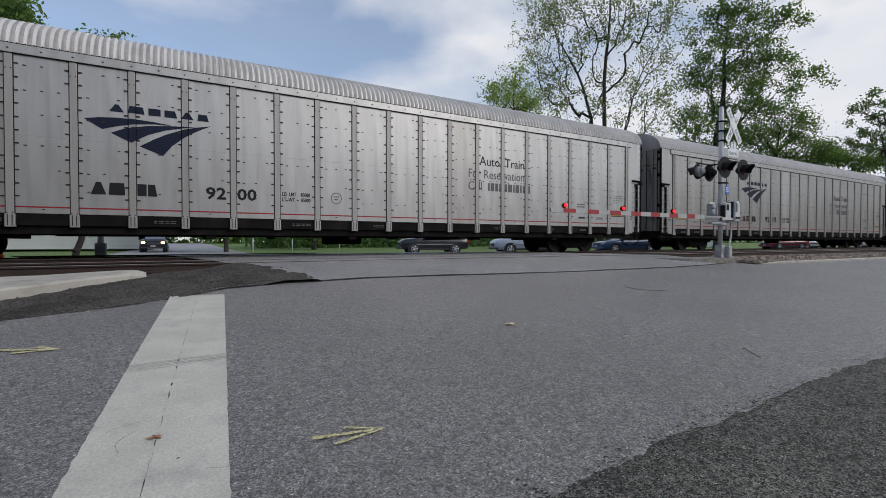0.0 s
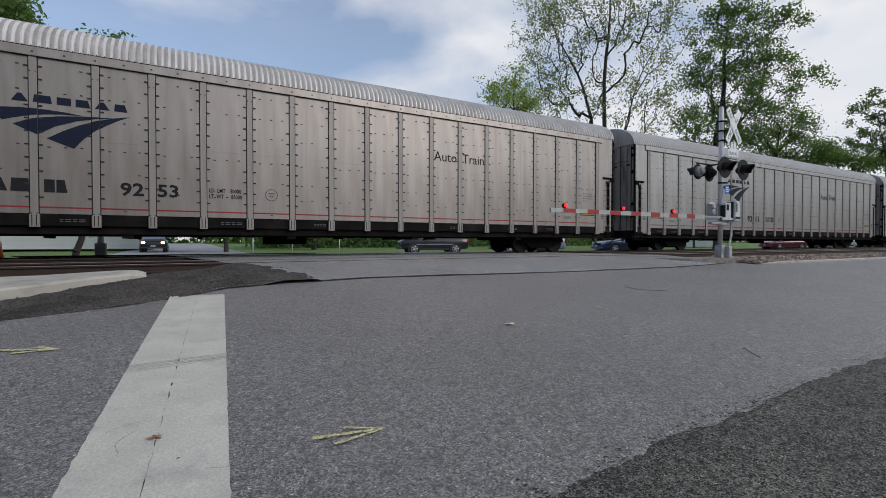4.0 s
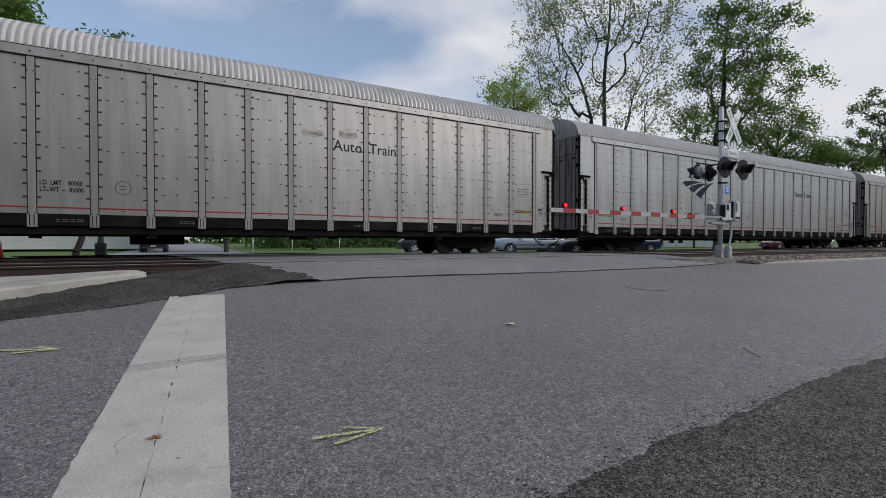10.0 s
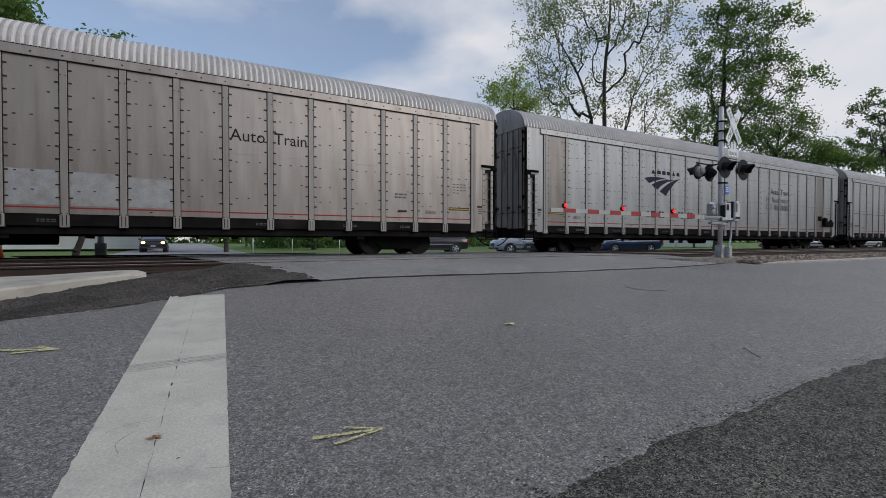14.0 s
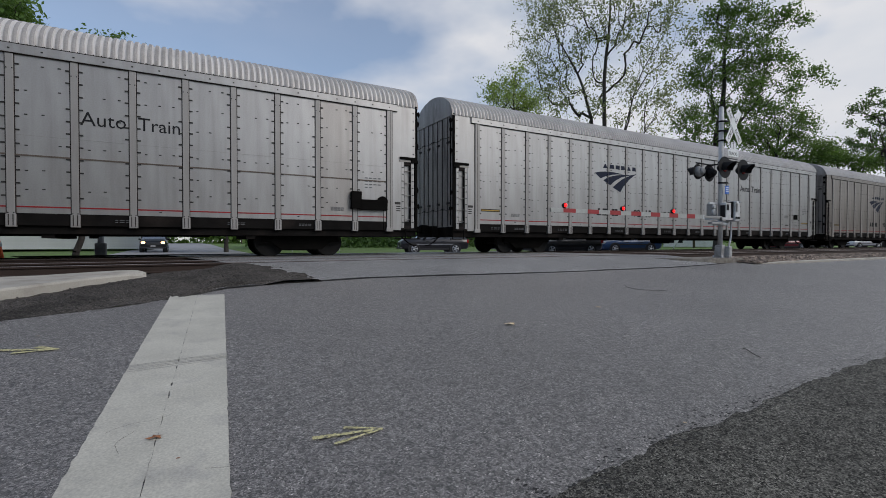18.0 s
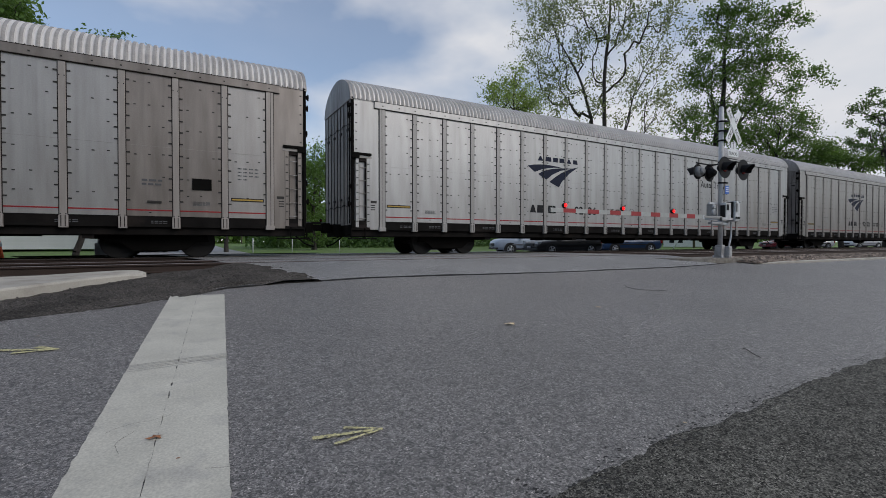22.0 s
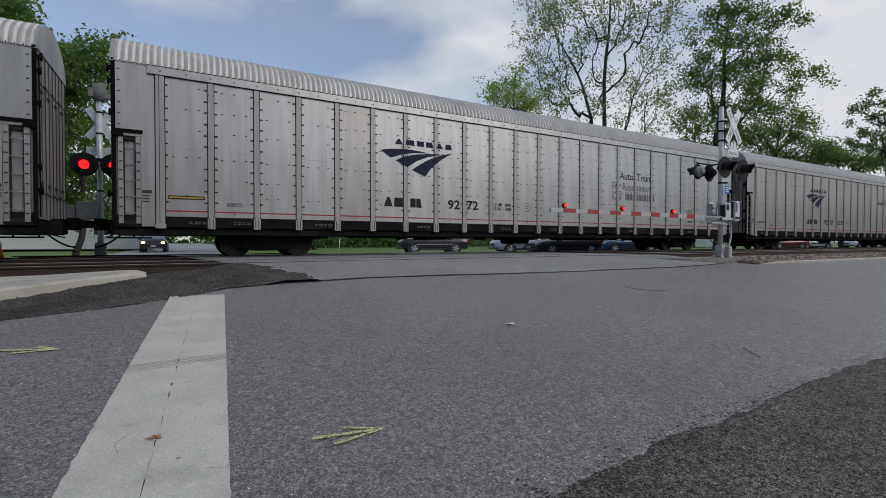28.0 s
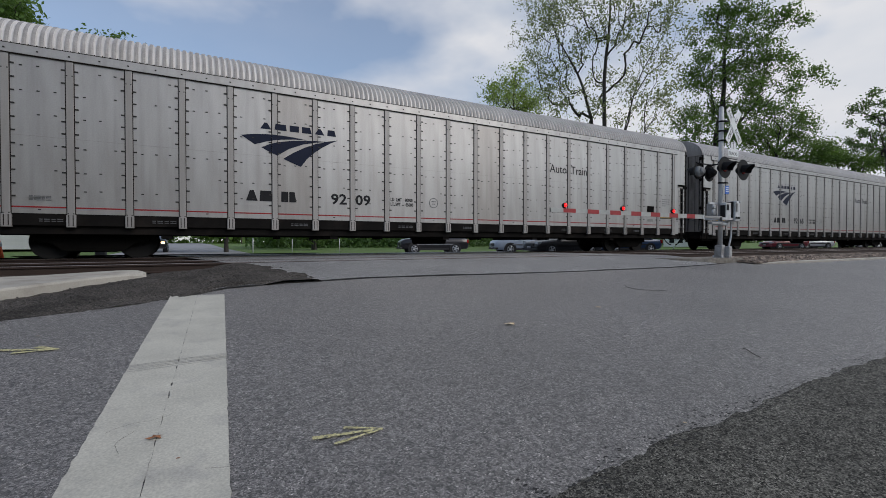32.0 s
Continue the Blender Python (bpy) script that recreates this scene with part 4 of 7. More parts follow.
    bars(bm, -0.06, -0.05, (0.05, 0.05), 0.03, 0.01)
    lib["ring"] = mesh_of("round_stencil", bm, INK_GREY)
    bm = bmesh.new()
    box(bm, -0.42, 0.42, -0.003, 0, -0.045, 0.045, 0)
    box(bm, -0.40, 0.40, -0.005, 0, -0.020, 0.020, 1)
    lib["sticker"] = mesh_of("warning_strip", bm, INK, STICKER)
    bm = bmesh.new()
    for r in range(4):
        for c in range(4):
            if r < 3 or c < 2:
                bars(bm, -0.38 + c * 0.22, 0.18 - r * 0.11, (0.04, 0.05, 0.03), 0.035, 0.012)
    lib["stencil"] = mesh_of("stencilled_notes", bm, INK_GREY)
    bm = bmesh.new()
    for r in range(4):
        bars(bm, -0.3, 0.1 - r * 0.07, (0.12, 0.2, 0.1, 0.16), 0.03, 0.02)
    lib["notes"] = mesh_of("small_lettering", bm, INK_GREY)
    return lib


LIB = build_car_library()
DIGITS = {}


def number_mesh(s):
    if s not in DIGITS:
        DIGITS[s] = face_mesh_xz(text_mesh(s, 0.435, INK, width=1.13, spacing=1.03, bold=0.011))
    return DIGITS[s]


def build_car(i, number, kind, long_text, label, extras=()):
    lb = LIB[kind]
    car = tagged(new("car_carrier", None), label, "railway wagon", "enclosed car carriers of the train")
    odd = ODD_PANELS.get(number, {})
    for k in range(N_PAN):
        link_part("side_panel", LIB[odd.get(k, kind)]["panels"][(k * 7 + i * 3) % 3], car, "", ((k + 0.5) * P_POST, Y0, 0))
    for k in range(1, N_PAN):
        link_part("post", lb["post"], car, "", (k * P_POST, Y0, 0))
    link_part("end_post", lb["wide"], car, "", (0, Y0, 0))
    ob = link_part("end_post", lb["wide"], car, "", (X_R, Y0, 0))
    ob.scale = (-1, 1, 1)
    link_part("header_rail", lb["header"], car, "", (0, Y0, 0))
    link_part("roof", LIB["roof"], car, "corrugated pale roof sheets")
    link_part("underframe", LIB["under"], car, "black grimy underframe")
    tagged(link_part("sill_lettering", LIB["sill_marks"], car), kind="stuff")
    link_part("far_side_wall", LIB["far_side"], car)
    link_part("brake_rigging", LIB["brake"], car)
    for x, s in ((0, 1), (X_R, -1)):
        for nm, me, y in (("corner_sheet", lb["corner"], Y0), ("grab_bar", LIB["grab"], Y0), ("corner_post", LIB["corner_post"], Y0), ("roof_end", LIB["cap"], 0), ("coupler", LIB["coupler"], 0), ("sill_step", LIB["step"], 0)):
            ob = link_part(nm, me, car, "", (x, y, 0))
            ob.scale = (s, 1, 1)
        bay = link_part("ladder_bay", lb["bay"], car, "", (x, Y0, 0))
        bay.scale = (s, 1, 1)
        for k in range(5):
            link_part("rung", LIB["rung"], bay, "", (0, 0, 1.15 + k * 0.40))
        for k in range(4):
            ob = link_part("end_door_leaf", LIB["leaf"], car, "", (x, -1.08 + k * 0.72, 0))
            ob.scale = (s, 1, 1)
    wheels = []
    for x in (X_R / 2 - 9.9, X_R / 2 + 9.9):
        tr = link_part("truck", LIB["truck"], car, "", (x, 0, 0))
        for dx in (-0.88, 0.88):
            wheels.append(link_part("wheelset", LIB["wheelset"], tr, "", (dx, 0, 0.42)))
    yf = Y0 - 0.007
    dx = 0.0 if number == "9200" else 0.075
    link_part("emblem", LIB["logo_on" if dx else "logo"], car, "dark navy swept emblem", (dx, Y0, 0))
    for me in LIB["mark"]:
        link_part("reporting_mark", me, car, "", (dx, yf, -0.02))
    link_part("car_number", number_mesh(number[:2]), car, "", (8 * P_POST - 0.675, yf, 1.57))
    link_part("car_number", number_mesh(number[2:]), car, "", (8 * P_POST + 0.095, yf, 1.57))
    link_part("lettering", LIB["auto"], car, "", (15 * P_POST + 0.105, yf, 3.19))
    link_part("lettering", LIB["train"], car, "", (16 * P_POST + 0.105, yf, 3.19))
    if long_text:
        link_part("lettering", LIB["l1"], car, "", (16.75, yf, 2.72))
        link_part("lettering", LIB["l2"], car, "", (16.75, yf, 2.28))
        link_part("telephone_line", LIB["l3"], car, "", (17.62, yf, 2.28))
    link_part("lettering", LIB["ld"], car, "", (9 * P_POST + 0.13, yf, 1.74))
    link_part("round_stencil", LIB["ring"], car, "", (10.5 * P_POST, yf, 1.74))
    link_part("warning_strip", LIB["sticker"], car, "yellow and black warning strip", (0.5 * P_POST, yf, 1.57))
    link_part("warning_strip", LIB["sticker"], car, "yellow and black warning strip", (21.5 * P_POST, yf, 1.57))
    for x, z, nm, sx, sz in ((1.5, 1.42, "notes", 0.62, 0.42), (20.5, 1.42, "notes", 0.62, 0.42), (21.5, 2.25, "stencil", 0.66, 0.9)):
        ob = link_part("stencilled_notes" if nm == "stencil" else "small_lettering", LIB[nm], car, "", (x * P_POST, yf, z))
        ob.scale = (sx, 1, sz)
        tagged(ob, kind="stuff")
    for f in extras:
        f(car, yf)
    return car, wheels


# sheets that were swapped or left dirtier than the rest of their car
ODD_PANELS = {"9204": {16: "clean", 17: "clean", 18: "clean", 21: "dusty"}, "9250": {0: "filthy", 20: "filthy"}, "9236": {20: "dusty", 19: "dusty"}, "9245": {20: "dusty"},
              "9209": {6: "dusty", 12: "dusty"}, "9200": {14: "dusty", 3: "dusty"}, "9219": {9: "clean"}, "9258": {18: "dusty", 4: "dusty"}, "9272": {4: "dusty", 19: "dusty"}}


def scribble(car, yf):
    """Looping spray lines over the lower panels."""
    bm = bmesh.new()
    r = random.Random(4)
    for k in range(2, 6):
        cx = (k + 0.5) * P_POST
        for j in range(3):
            ph, w = r.random() * 6, r.uniform(0.18, 0.30)
            x0 = cx + (j - 1) * 0.30
            prev = None
            for i in range(22):
                u = i / 21
                q = Vector((x0 + w * math.cos(ph + u * 7.0) * (0.5 + 0.5 * u), -0.004, 1.60 + 0.24 * math.sin(ph * 1.3 + u * (6 + j))))
                if prev is not None and abs(q.x - cx) < 0.47:
                    d = (q - prev).normalized()
                    s = Vector((-d.z, 0, d.x)) * 0.011
                    bm.faces.new([bm.verts.new(v) for v in (prev - s, q - s, q + s, prev + s)])
                prev = q
    link_part("graffiti", mesh_of("graffiti", fix(bm), GRAFF), car, "maroon spray-painted scrawl", (0, yf, 0))


def fresh_patches(car, yf):
    for k, z0, z1 in ((3, 1.27, 2.10), (4, 1.27, 2.06), (5, 1.27, 2.10), (10, 1.27, 2.02), (11, 1.27, 2.10), (12, 1.27, 2.08), (13, 1.27, 2.02)):
        bm = bmesh.new()
        x = (k + 0.5) * P_POST
        n = 14
        tops = [z1 - 0.02 + 0.03 * noise.noise((k * 3.3 + i * 0.35, 2.0, 0.0)) for i in range(n + 1)]
        for i in range(n):
            xa, xb = x - 0.46 + 0.92 * i / n, x - 0.46 + 0.92 * (i + 1) / n
            bm.faces.new([bm.verts.new(q) for q in ((xa, 0.001, z0), (xb, 0.001, z0), (xb, 0.001, tops[i + 1]), (xa, 0.001, tops[i]))])
        bmesh.ops.remove_doubles(bm, verts=bm.verts, dist=1e-5)
        link_part("paint_patch", mesh_of("paint_patch", bm, PATCH), car, "fresh blue-grey paint patch", (0, yf, 0))


def hung_box(car, yf):
    bm = bmesh.new()
    box(bm, 20.87 * P_POST, 21.15 * P_POST, -0.16, 0.0, 1.45, 1.98, bevel=0.02)
    box(bm, 21.1 * P_POST, 21.9 * P_POST, -0.16, 0.0, 1.42, 1.74, bevel=0.02)
    cyl(bm, (21.78 * P_POST, -0.1, 1.70), (21.78 * P_POST, -0.02, 1.70), 0.17, 14)
    cyl(bm, (21.8 * P_POST, -0.1, 1.45), (21.8 * P_POST, -0.1, 0.8), 0.012, 6)
    link_part("tool_box", mesh_of("tool_box", bm, UNDER), car, "black box hung on the side", (0, yf, 0))


def dark_plate(car, yf):
    bm = bmesh.new()
    box(bm, 20.32 * P_POST, 20.72 * P_POST, -0.02, 0.0, 1.78, 2.08, bevel=0.005)
    link_part("dark_plate", mesh_of("dark_plate", bm, UNDER), car, "dark metal plate", (0, yf, 0))


def pale_box(car, yf):
    bm = bmesh.new()
    bars(bm, 19.35 * P_POST, 1.95, (0.12, 0.16, 0.1), 0.05, 0.03)
    bars(bm, 19.35 * P_POST, 1.85, (0.1, 0.12, 0.14), 0.05, 0.03)
    link_part("small_lettering", mesh_of("small_lettering", bm, INK_GREY), car, "", (0, yf, 0))
    bm = bmesh.new()
    box(bm, 19.45 * P_POST, 19.72 * P_POST, -0.03, 0.0, 1.40, 1.46, bevel=0.01)
    link_part("handle", mesh_of("handle", bm, BOLT), car, "", (0, yf, 0))


def long_scrape(car, yf):
    """A dirty line scraped along the sheets from the car's end."""
    bm = bmesh.new()
    for k in range(22):
        z = 2.42 - 0.004 * k
        box(bm, k * P_POST + 0.085, (k + 1) * P_POST - 0.085, -0.004, 0.002, z, z + 0.034)
    link_part("scrape_mark", mesh_of("scrape_mark", bm, GRIME), car, "brown scraped line along the side", (0, yf, 0))


def smudges(spots):
    """Rubbed brown marks, each (panel, height, half width)."""
    def put(car, yf):
        for k, z, w in spots:
            r = random.Random(int(k * 100))
            bm = bmesh.new()
            for j in range(5):
                pts = [(k * P_POST + w * (u - 0.5) * 2, z + 0.035 * j + 0.5 * w * (u - 0.5) ** 2 + 0.02 * r.uniform(-1, 1)) for u in (0, 0.2, 0.4, 0.6, 0.8, 1)]
                for (xa, za), (xb, zb) in zip(pts, pts[1:]):
                    h = 0.010 + 0.012 * r.random()
                    bm.faces.new([bm.verts.new(v) for v in ((xa, 0, za - h), (xb, 0, zb - h), (xb, 0, zb + h), (xa, 0, za + h))])
            link_part("smudge", mesh_of("smudge", fix(bm), SMUDGE), car, "rubbed brown smudge", (0, yf, 0))
    return put


GRIME = mat("brown_grime", (0.11, 0.085, 0.068), 0.8, var=0.25, scale=5, fine=40)
SMUDGE = mat("rubbed_paint", (0.36, 0.32, 0.285), 0.6, 0.3, var=0.2, scale=6, fine=40)
EXTRAS = {"9224": (smudges(((14.55, 3.55, 0.30), (15.5, 3.62, 0.28))),), "9219": (scribble, pale_box), "9267": (fresh_patches, pale_box), "9245": (hung_box, long_scrape), "9250": (hung_box, dark_plate), "9257": (hung_box,), "9204": (dark_plate, pale_box), "9236": (smudges(((15.5, 3.62, 0.26),)),),
          "9200": (pale_box,), "9202": (pale_box,), "9258": (pale_box,), "9209": (dark_plate,), "9215": (pale_box, dark_plate), "9223": (pale_box,), "9272": (pale_box,)}

# number, paint, long lettering, label
CARS = [
    ("9227", "clean", False), ("9200", "clean", True), ("9219", "dusty", True), ("9253", "rusty", False), ("9211", "dusty", False),
    ("9206", "clean", False), ("9224", "dusty", False), ("9258", "dull", False), ("9267", "rusty", False), ("9250", "dull", True),
    ("9245", "dull", False), ("9215", "dull", False), ("9204", "filthy", False), ("9236", "dull", False), ("9202", "dusty", False),
    ("9223", "dull", False), ("9272", "dull", True), ("9257", "dusty", False), ("9209", "clean", False), ("9265", "clean", False), ("9240", "dusty", False),
]
WORDS = {"clean": "silver car carrier wagon with navy emblem and corrugated roof", "dusty": "dusty silver car carrier wagon with navy emblem", "dull": "dull grey-silver car carrier wagon with navy emblem",
         "rusty": "brown-stained silver car carrier wagon with navy emblem", "filthy": "very grimy brown-grey car carrier wagon with navy emblem"}
NOTED = {"9219": "dusty silver car carrier wagon with maroon graffiti low down", "9267": "brown-stained car carrier wagon with fresh blue-grey paint patches",
         "9204": "very grimy brown-grey car carrier wagon with three clean panels", "9245": "silver car carrier wagon with a black box hung near its end",
         "9257": "dusty silver car carrier wagon with a hung black box", "9200": "silver car carrier wagon with three lines of lettering",
         "9272": "silver car carrier wagon with three lines of lettering", "9250": "silver car carrier wagon with dirty panels and a hung black box"}
TRAIN = []


def build_train():
    for i, (num, kind, long_text) in enumerate(CARS):
        TRAIN.append(build_car(i, num, kind, long_text, NOTED.get(num, WORDS[kind]), EXTRAS.get(num, ())))


build_train()


# ---- level-crossing signals ----
GALV = mat("galvanised_steel", (0.50, 0.51, 0.525), 0.45, 0.4, var=0.1, scale=4, fine=50, tint=(0.42, 0.42, 0.43))
CASE = mat("grey_white_enamel", (0.52, 0.53, 0.54), 0.5, 0.05, var=0.15, scale=4, fine=50, tint=(0.42, 0.41, 0.40))
CASE_BASE = mat("chalky_grey_casting", (0.37, 0.37, 0.375), 0.6, 0.1, var=0.18, scale=5, fine=50, tint=(0.24, 0.235, 0.23))
CASE_DULL = mat("dull_weathered_enamel", (0.12, 0.125, 0.115), 0.7, 0.0, var=0.2, scale=4, fine=50, tint=(0.09, 0.085, 0.08))
CASE_GREY = mat("weathered_grey_enamel", (0.27, 0.27, 0.265), 0.6, 0.1, var=0.15, scale=4, fine=50, tint=(0.18, 0.175, 0.17))
BLACKP = mat("matt_black_paint", (0.013, 0.013, 0.014), 0.65, spec=0.2, var=0.15, scale=6, fine=50)
SIGNW = mat("white_sign_sheeting", (0.72, 0.73, 0.72), 0.4, var=0.05, scale=4, fine=50)
SIGNB = mat("blue_sign_sheeting", (0.02, 0.12, 0.50), 0.4, var=0.05, scale=4, fine=50)
REDS = mat("red_reflective_tape", (0.30, 0.022, 0.024), 0.45, var=0.1, scale=6, fine=60)
WHITES = mat("white_reflective_tape", (0.37, 0.375, 0.36), 0.45, var=0.12, scale=6, fine=60)
LENS_ON = glow("lit_red_lens", (1.0, 0.012, 0.014), 2.2, (0.5, 0.01, 0.01))
LENS_OFF = mat("dark_red_lens", (0.10, 0.006, 0.006), 0.2, var=0.05)
ORANGE = mat("orange_plastic", (0.75, 0.12, 0.02), 0.5, var=0.08, scale=5)


def signal_lamp(parent, x, y, z, face, lit, r=0.33, shell=None):
    """A round black background with its hood and lens; face: -1 looks towards -y, 1 towards +y."""
    bm = bmesh.new()
    cyl(bm, (x, y, z), (x, y + face * 0.015, z), r, 28)
    disc = part("signal_background", fix(bm), BLACKP, parent, "round matt black signal background")
    bm = bmesh.new()
    cyl(bm, (x, y - face * 0.20, z), (x, y - face * 0.13, z), 0.07, 16, 0.13)
    cyl(bm, (x, y - face * 0.13, z), (x, y, z), 0.13, 16, 0.18)
    part("lamp_housing", bm, shell or BLACKP, disc, "pale weathered lamp housing" if shell else "")
    bm = bmesh.new()
    n = 20
    ring = []
    for i in range(n + 1):
        a = math.pi * (-0.18 + 1.36 * i / n)
        c, s = math.cos(a), math.sin(a)
        ring.append([bm.verts.new((x + rr * c, y + face * (0.016 + d), z + rr * s - drop)) for rr, d, drop in ((0.175, 0, 0), (0.165, 0.16 + 0.16 * max(0, s), 0.02), (0.155, 0.15 + 0.16 * max(0, s), 0.02), (0.165, 0, 0))])
    for p, q in zip(ring, ring[1:]):
        for k in range(3):
            bm.faces.new((p[k], q[k], q[k + 1], p[k + 1]))
    part("hood", fix(bm), BLACKP, disc)
    bm = bmesh.new()
    bmesh.ops.create_uvsphere(bm, u_segments=16, v_segments=8, radius=0.15, matrix=Matrix.Translation((x, y + face * 0.02, z)) @ Matrix.Diagonal((1, 0.3, 1, 1)))
    part("lens", bm, LENS_ON if lit else LENS_OFF, disc, "lit red lens" if lit else "unlit dark red lens", smooth=True)


def blade_text(parent, body, size, m4, width=0.8):
    me = face_mesh_xz(text_mesh(body, size, BLACKP, depth=0.001, width=width))
    ob = link_part("lettering", me, parent)
    ob.matrix_local = m4
    return ob


def crossbuck(parent, x, y, z, back=False):
    sgn = 1 if back else -1
    for k, (ang, words) in enumerate(((55, ("CROSSING",)), (-55, ("RAIL", "ROAD")))):
        bm = bmesh.new()
        box(bm, -0.61, 0.61, -0.006, 0.006, -0.115, 0.115, bevel=0.004)
        ob = part("crossbuck_blade", bm, SIGNW if not back else GALV, parent, "white crossbuck blade with black letters" if not back else "bare metal back of a crossbuck blade")
        ob.matrix_local = Matrix.Translation((x, y + sgn * 0.016 * k, z)) @ Matrix.Rotation(radians(-ang), 4, 'Y')
        if not back:
            if k == 0:
                blade_text(ob, words[0], 0.19, Matrix.Translation((-0.52, -0.009, -0.065)), 0.92)
            else:
                blade_text(ob, words[0], 0.19, Matrix.Translation((-0.54, -0.009, -0.065)), 0.82)
                blade_text(ob, words[1], 0.19, Matrix.Translation((0.12, -0.009, -0.065)), 0.82)


def gate_arm(parent, x0, x1, y, z, lamps, lit, tapes=None):
    """A striped arm from the pivot x0 to the tip x1."""
    d = 1 if x1 > x0 else -1
    n = round(abs(x1 - x0) / 0.40)
    bm = bmesh.new()
    box(bm, min(x0, x1 - d * n * 0.40) - 0.02, max(x0, x1 - d * n * 0.4) + 0.02, y - 0.03, y + 0.03, z - 0.06, z + 0.06, 2)
    box(bm, min(x0, x1), max(x0, x1), y - 0.012, y + 0.012, z - 0.05, z + 0.05, 2)
    arm = part("gate_arm", bm, [WHITES, REDS, GALV] if tapes is None else [TIE, TIE, TIE], parent, "red and white striped gate arm" if tapes is None else "dark brown and grey back of a gate arm")
    for i in range(n):
        a, b = x1 - d * i * 0.40, x1 - d * (i + 1) * 0.40
        h = 0.048 + 0.015 * i / n
        bm = bmesh.new()
        box(bm, min(a, b), max(a, b), y - 0.018, y + 0.018, z - h, z + h, 0)
        part("stripe", bm, (tapes or (WHITES, REDS))[i % 2], arm)
    for lx, on in zip(lamps, lit):
        bm = bmesh.new()
        box(bm, lx - 0.03, lx + 0.03, y - 0.03, y + 0.03, z + 0.05, z + 0.08)
        cyl(bm, (lx, y - 0.03, z + 0.12), (lx, y + 0.035, z + 0.12), 0.054, 14)
        box(bm, lx - 0.035, lx + 0.035, y - 0.07, y - 0.03, z + 0.165, z + 0.175)
        lamp = part("gate_lamp", bm, BLACKP, arm)
        bm = bmesh.new()
        bmesh.ops.create_uvsphere(bm, u_segments=12, v_segments=8, radius=0.046, matrix=Matrix.Translation((lx, y - 0.035, z + 0.12)) @ Matrix.Diagonal((1, 0.6, 1, 1)))
        part("lens", bm, LENS_ON if on else LENS_OFF, lamp, "lit red lens" if on else "unlit dark red lens", smooth=True)


def near_signal():
    g = tagged(new("crossing_signal", None), "galvanised level-crossing signal mast with gate arm and crossbuck", "crossing signal")
    g.location = (14.80, 8.25, -0.10)
    z = 0.10
    bm = bmesh.new()
    cyl(bm, (0, 0, 0.3), (0, 0, 4.73), 0.070, 18)
    cyl(bm, (0, 0, 4.73), (0, 0, 4.77), 0.075, 18, 0.045)
    part("mast", bm, GALV, g)
    for zz in (4.28, 3.98, 3.68, 3.0, 2.35):
        bm = bmesh.new()
        cyl(bm, (0, 0, zz), (0, 0, zz + 0.05), 0.084, 16)
        box(bm, 0.02, 0.16, -0.14, -0.06, zz + 0.005, zz + 0.045)
        part("clamp", bm, BLACKP, g)
    bm = bmesh.new()
    extrude_poly(bm, [(-0.14, 0.0), (0.06, 0.0), (0.06, 0.40), (-0.09, 0.40), (-0.11, 0.34)], 1, -0.11, 0.11)
    box(bm, -0.10, 0.10, -0.10, 0.10, 0.36, 0.42, bevel=0.015)
    fix(bm)
    part("junction_base", bm, CASE_BASE, g, "grey cast junction base")
    bm = bmesh.new()
    box(bm, 0.07, 0.24, -0.24, -0.02, 0.05, 0.38, bevel=0.025)
    box(bm, 0.10, 0.14, -0.22, -0.04, 0.0, 0.07)
    box(bm, 0.19, 0.23, -0.22, -0.04, 0.0, 0.07)
    box(bm, 0.095, 0.215, -0.252, -0.238, 0.10, 0.33, bevel=0.006)
    part("cable_box", bm, CASE_BASE, g, "grey cable box beside the base")
    for x, y in ((-0.15, -0.15), (0.13, -0.15), (-0.15, 0.13)):
        bm = bmesh.new()
        cyl(bm, (x, y, 0.0), (x, y, 0.09), 0.02, 8)
        part("anchor_bolt", bm, GALV, g)
    # gate mechanism on both sides of the mast
    bm = bmesh.new()
    box(bm, -0.16, 0.14, -0.26, -0.08, 1.20, 1.74, bevel=0.03)
    part("gate_mechanism", bm, CASE, g, "grey-white gate mechanism case")
    bm = bmesh.new()
    box(bm, 0.18, 0.45, -0.36, -0.08, 1.16, 1.80, bevel=0.06)
    mech = part("gate_mechanism", bm, CASE, g, "rounded grey-white gate machine case")
    bm = bmesh.new()
    box(bm, 0.21, 0.29, -0.375, -0.36, 1.46, 1.72, bevel=0.005)
    part("cover_plate", bm, CASE_GREY, mech, "grey cover plate")
    for q in ((0.13, 0.19, -0.30, -0.10, 1.22, 1.78), (-0.13, -0.02, -0.275, -0.25, 1.50, 1.68), (-0.20, -0.15, -0.24, -0.10, 1.25, 1.66), (0.19, 0.42, -0.385, -0.355, 1.24, 1.30)):
        bm = bmesh.new()
        box(bm, *q, bevel=0.008)
        part("bracket", bm, BLACKP, mech)
    for x, z in ((0.42, 1.26), (0.22, 1.26), (0.42, 1.76), (0.2, 1.76)):
        bm = bmesh.new()
        cyl(bm, (x, -0.385, z), (x, -0.35, z), 0.025, 10)
        part("hub", bm, GALV, mech)
    bm = bmesh.new()
    box(bm, -0.40, -0.14, 0.02, 0.22, 1.30, 1.72, bevel=0.03)
    part("counterweight", bm, CASE_GREY, g, "grey counterweight plates")
    bm = bmesh.new()
    cyl(bm, (-0.34, -0.02, 1.45), (-0.34, 0.04, 1.45), 0.09, 16)
    cyl(bm, (-0.34, -0.02, 1.62), (-0.34, 0.04, 1.62), 0.06, 16)
    part("crank", bm, GALV, g)
    bm = bmesh.new()
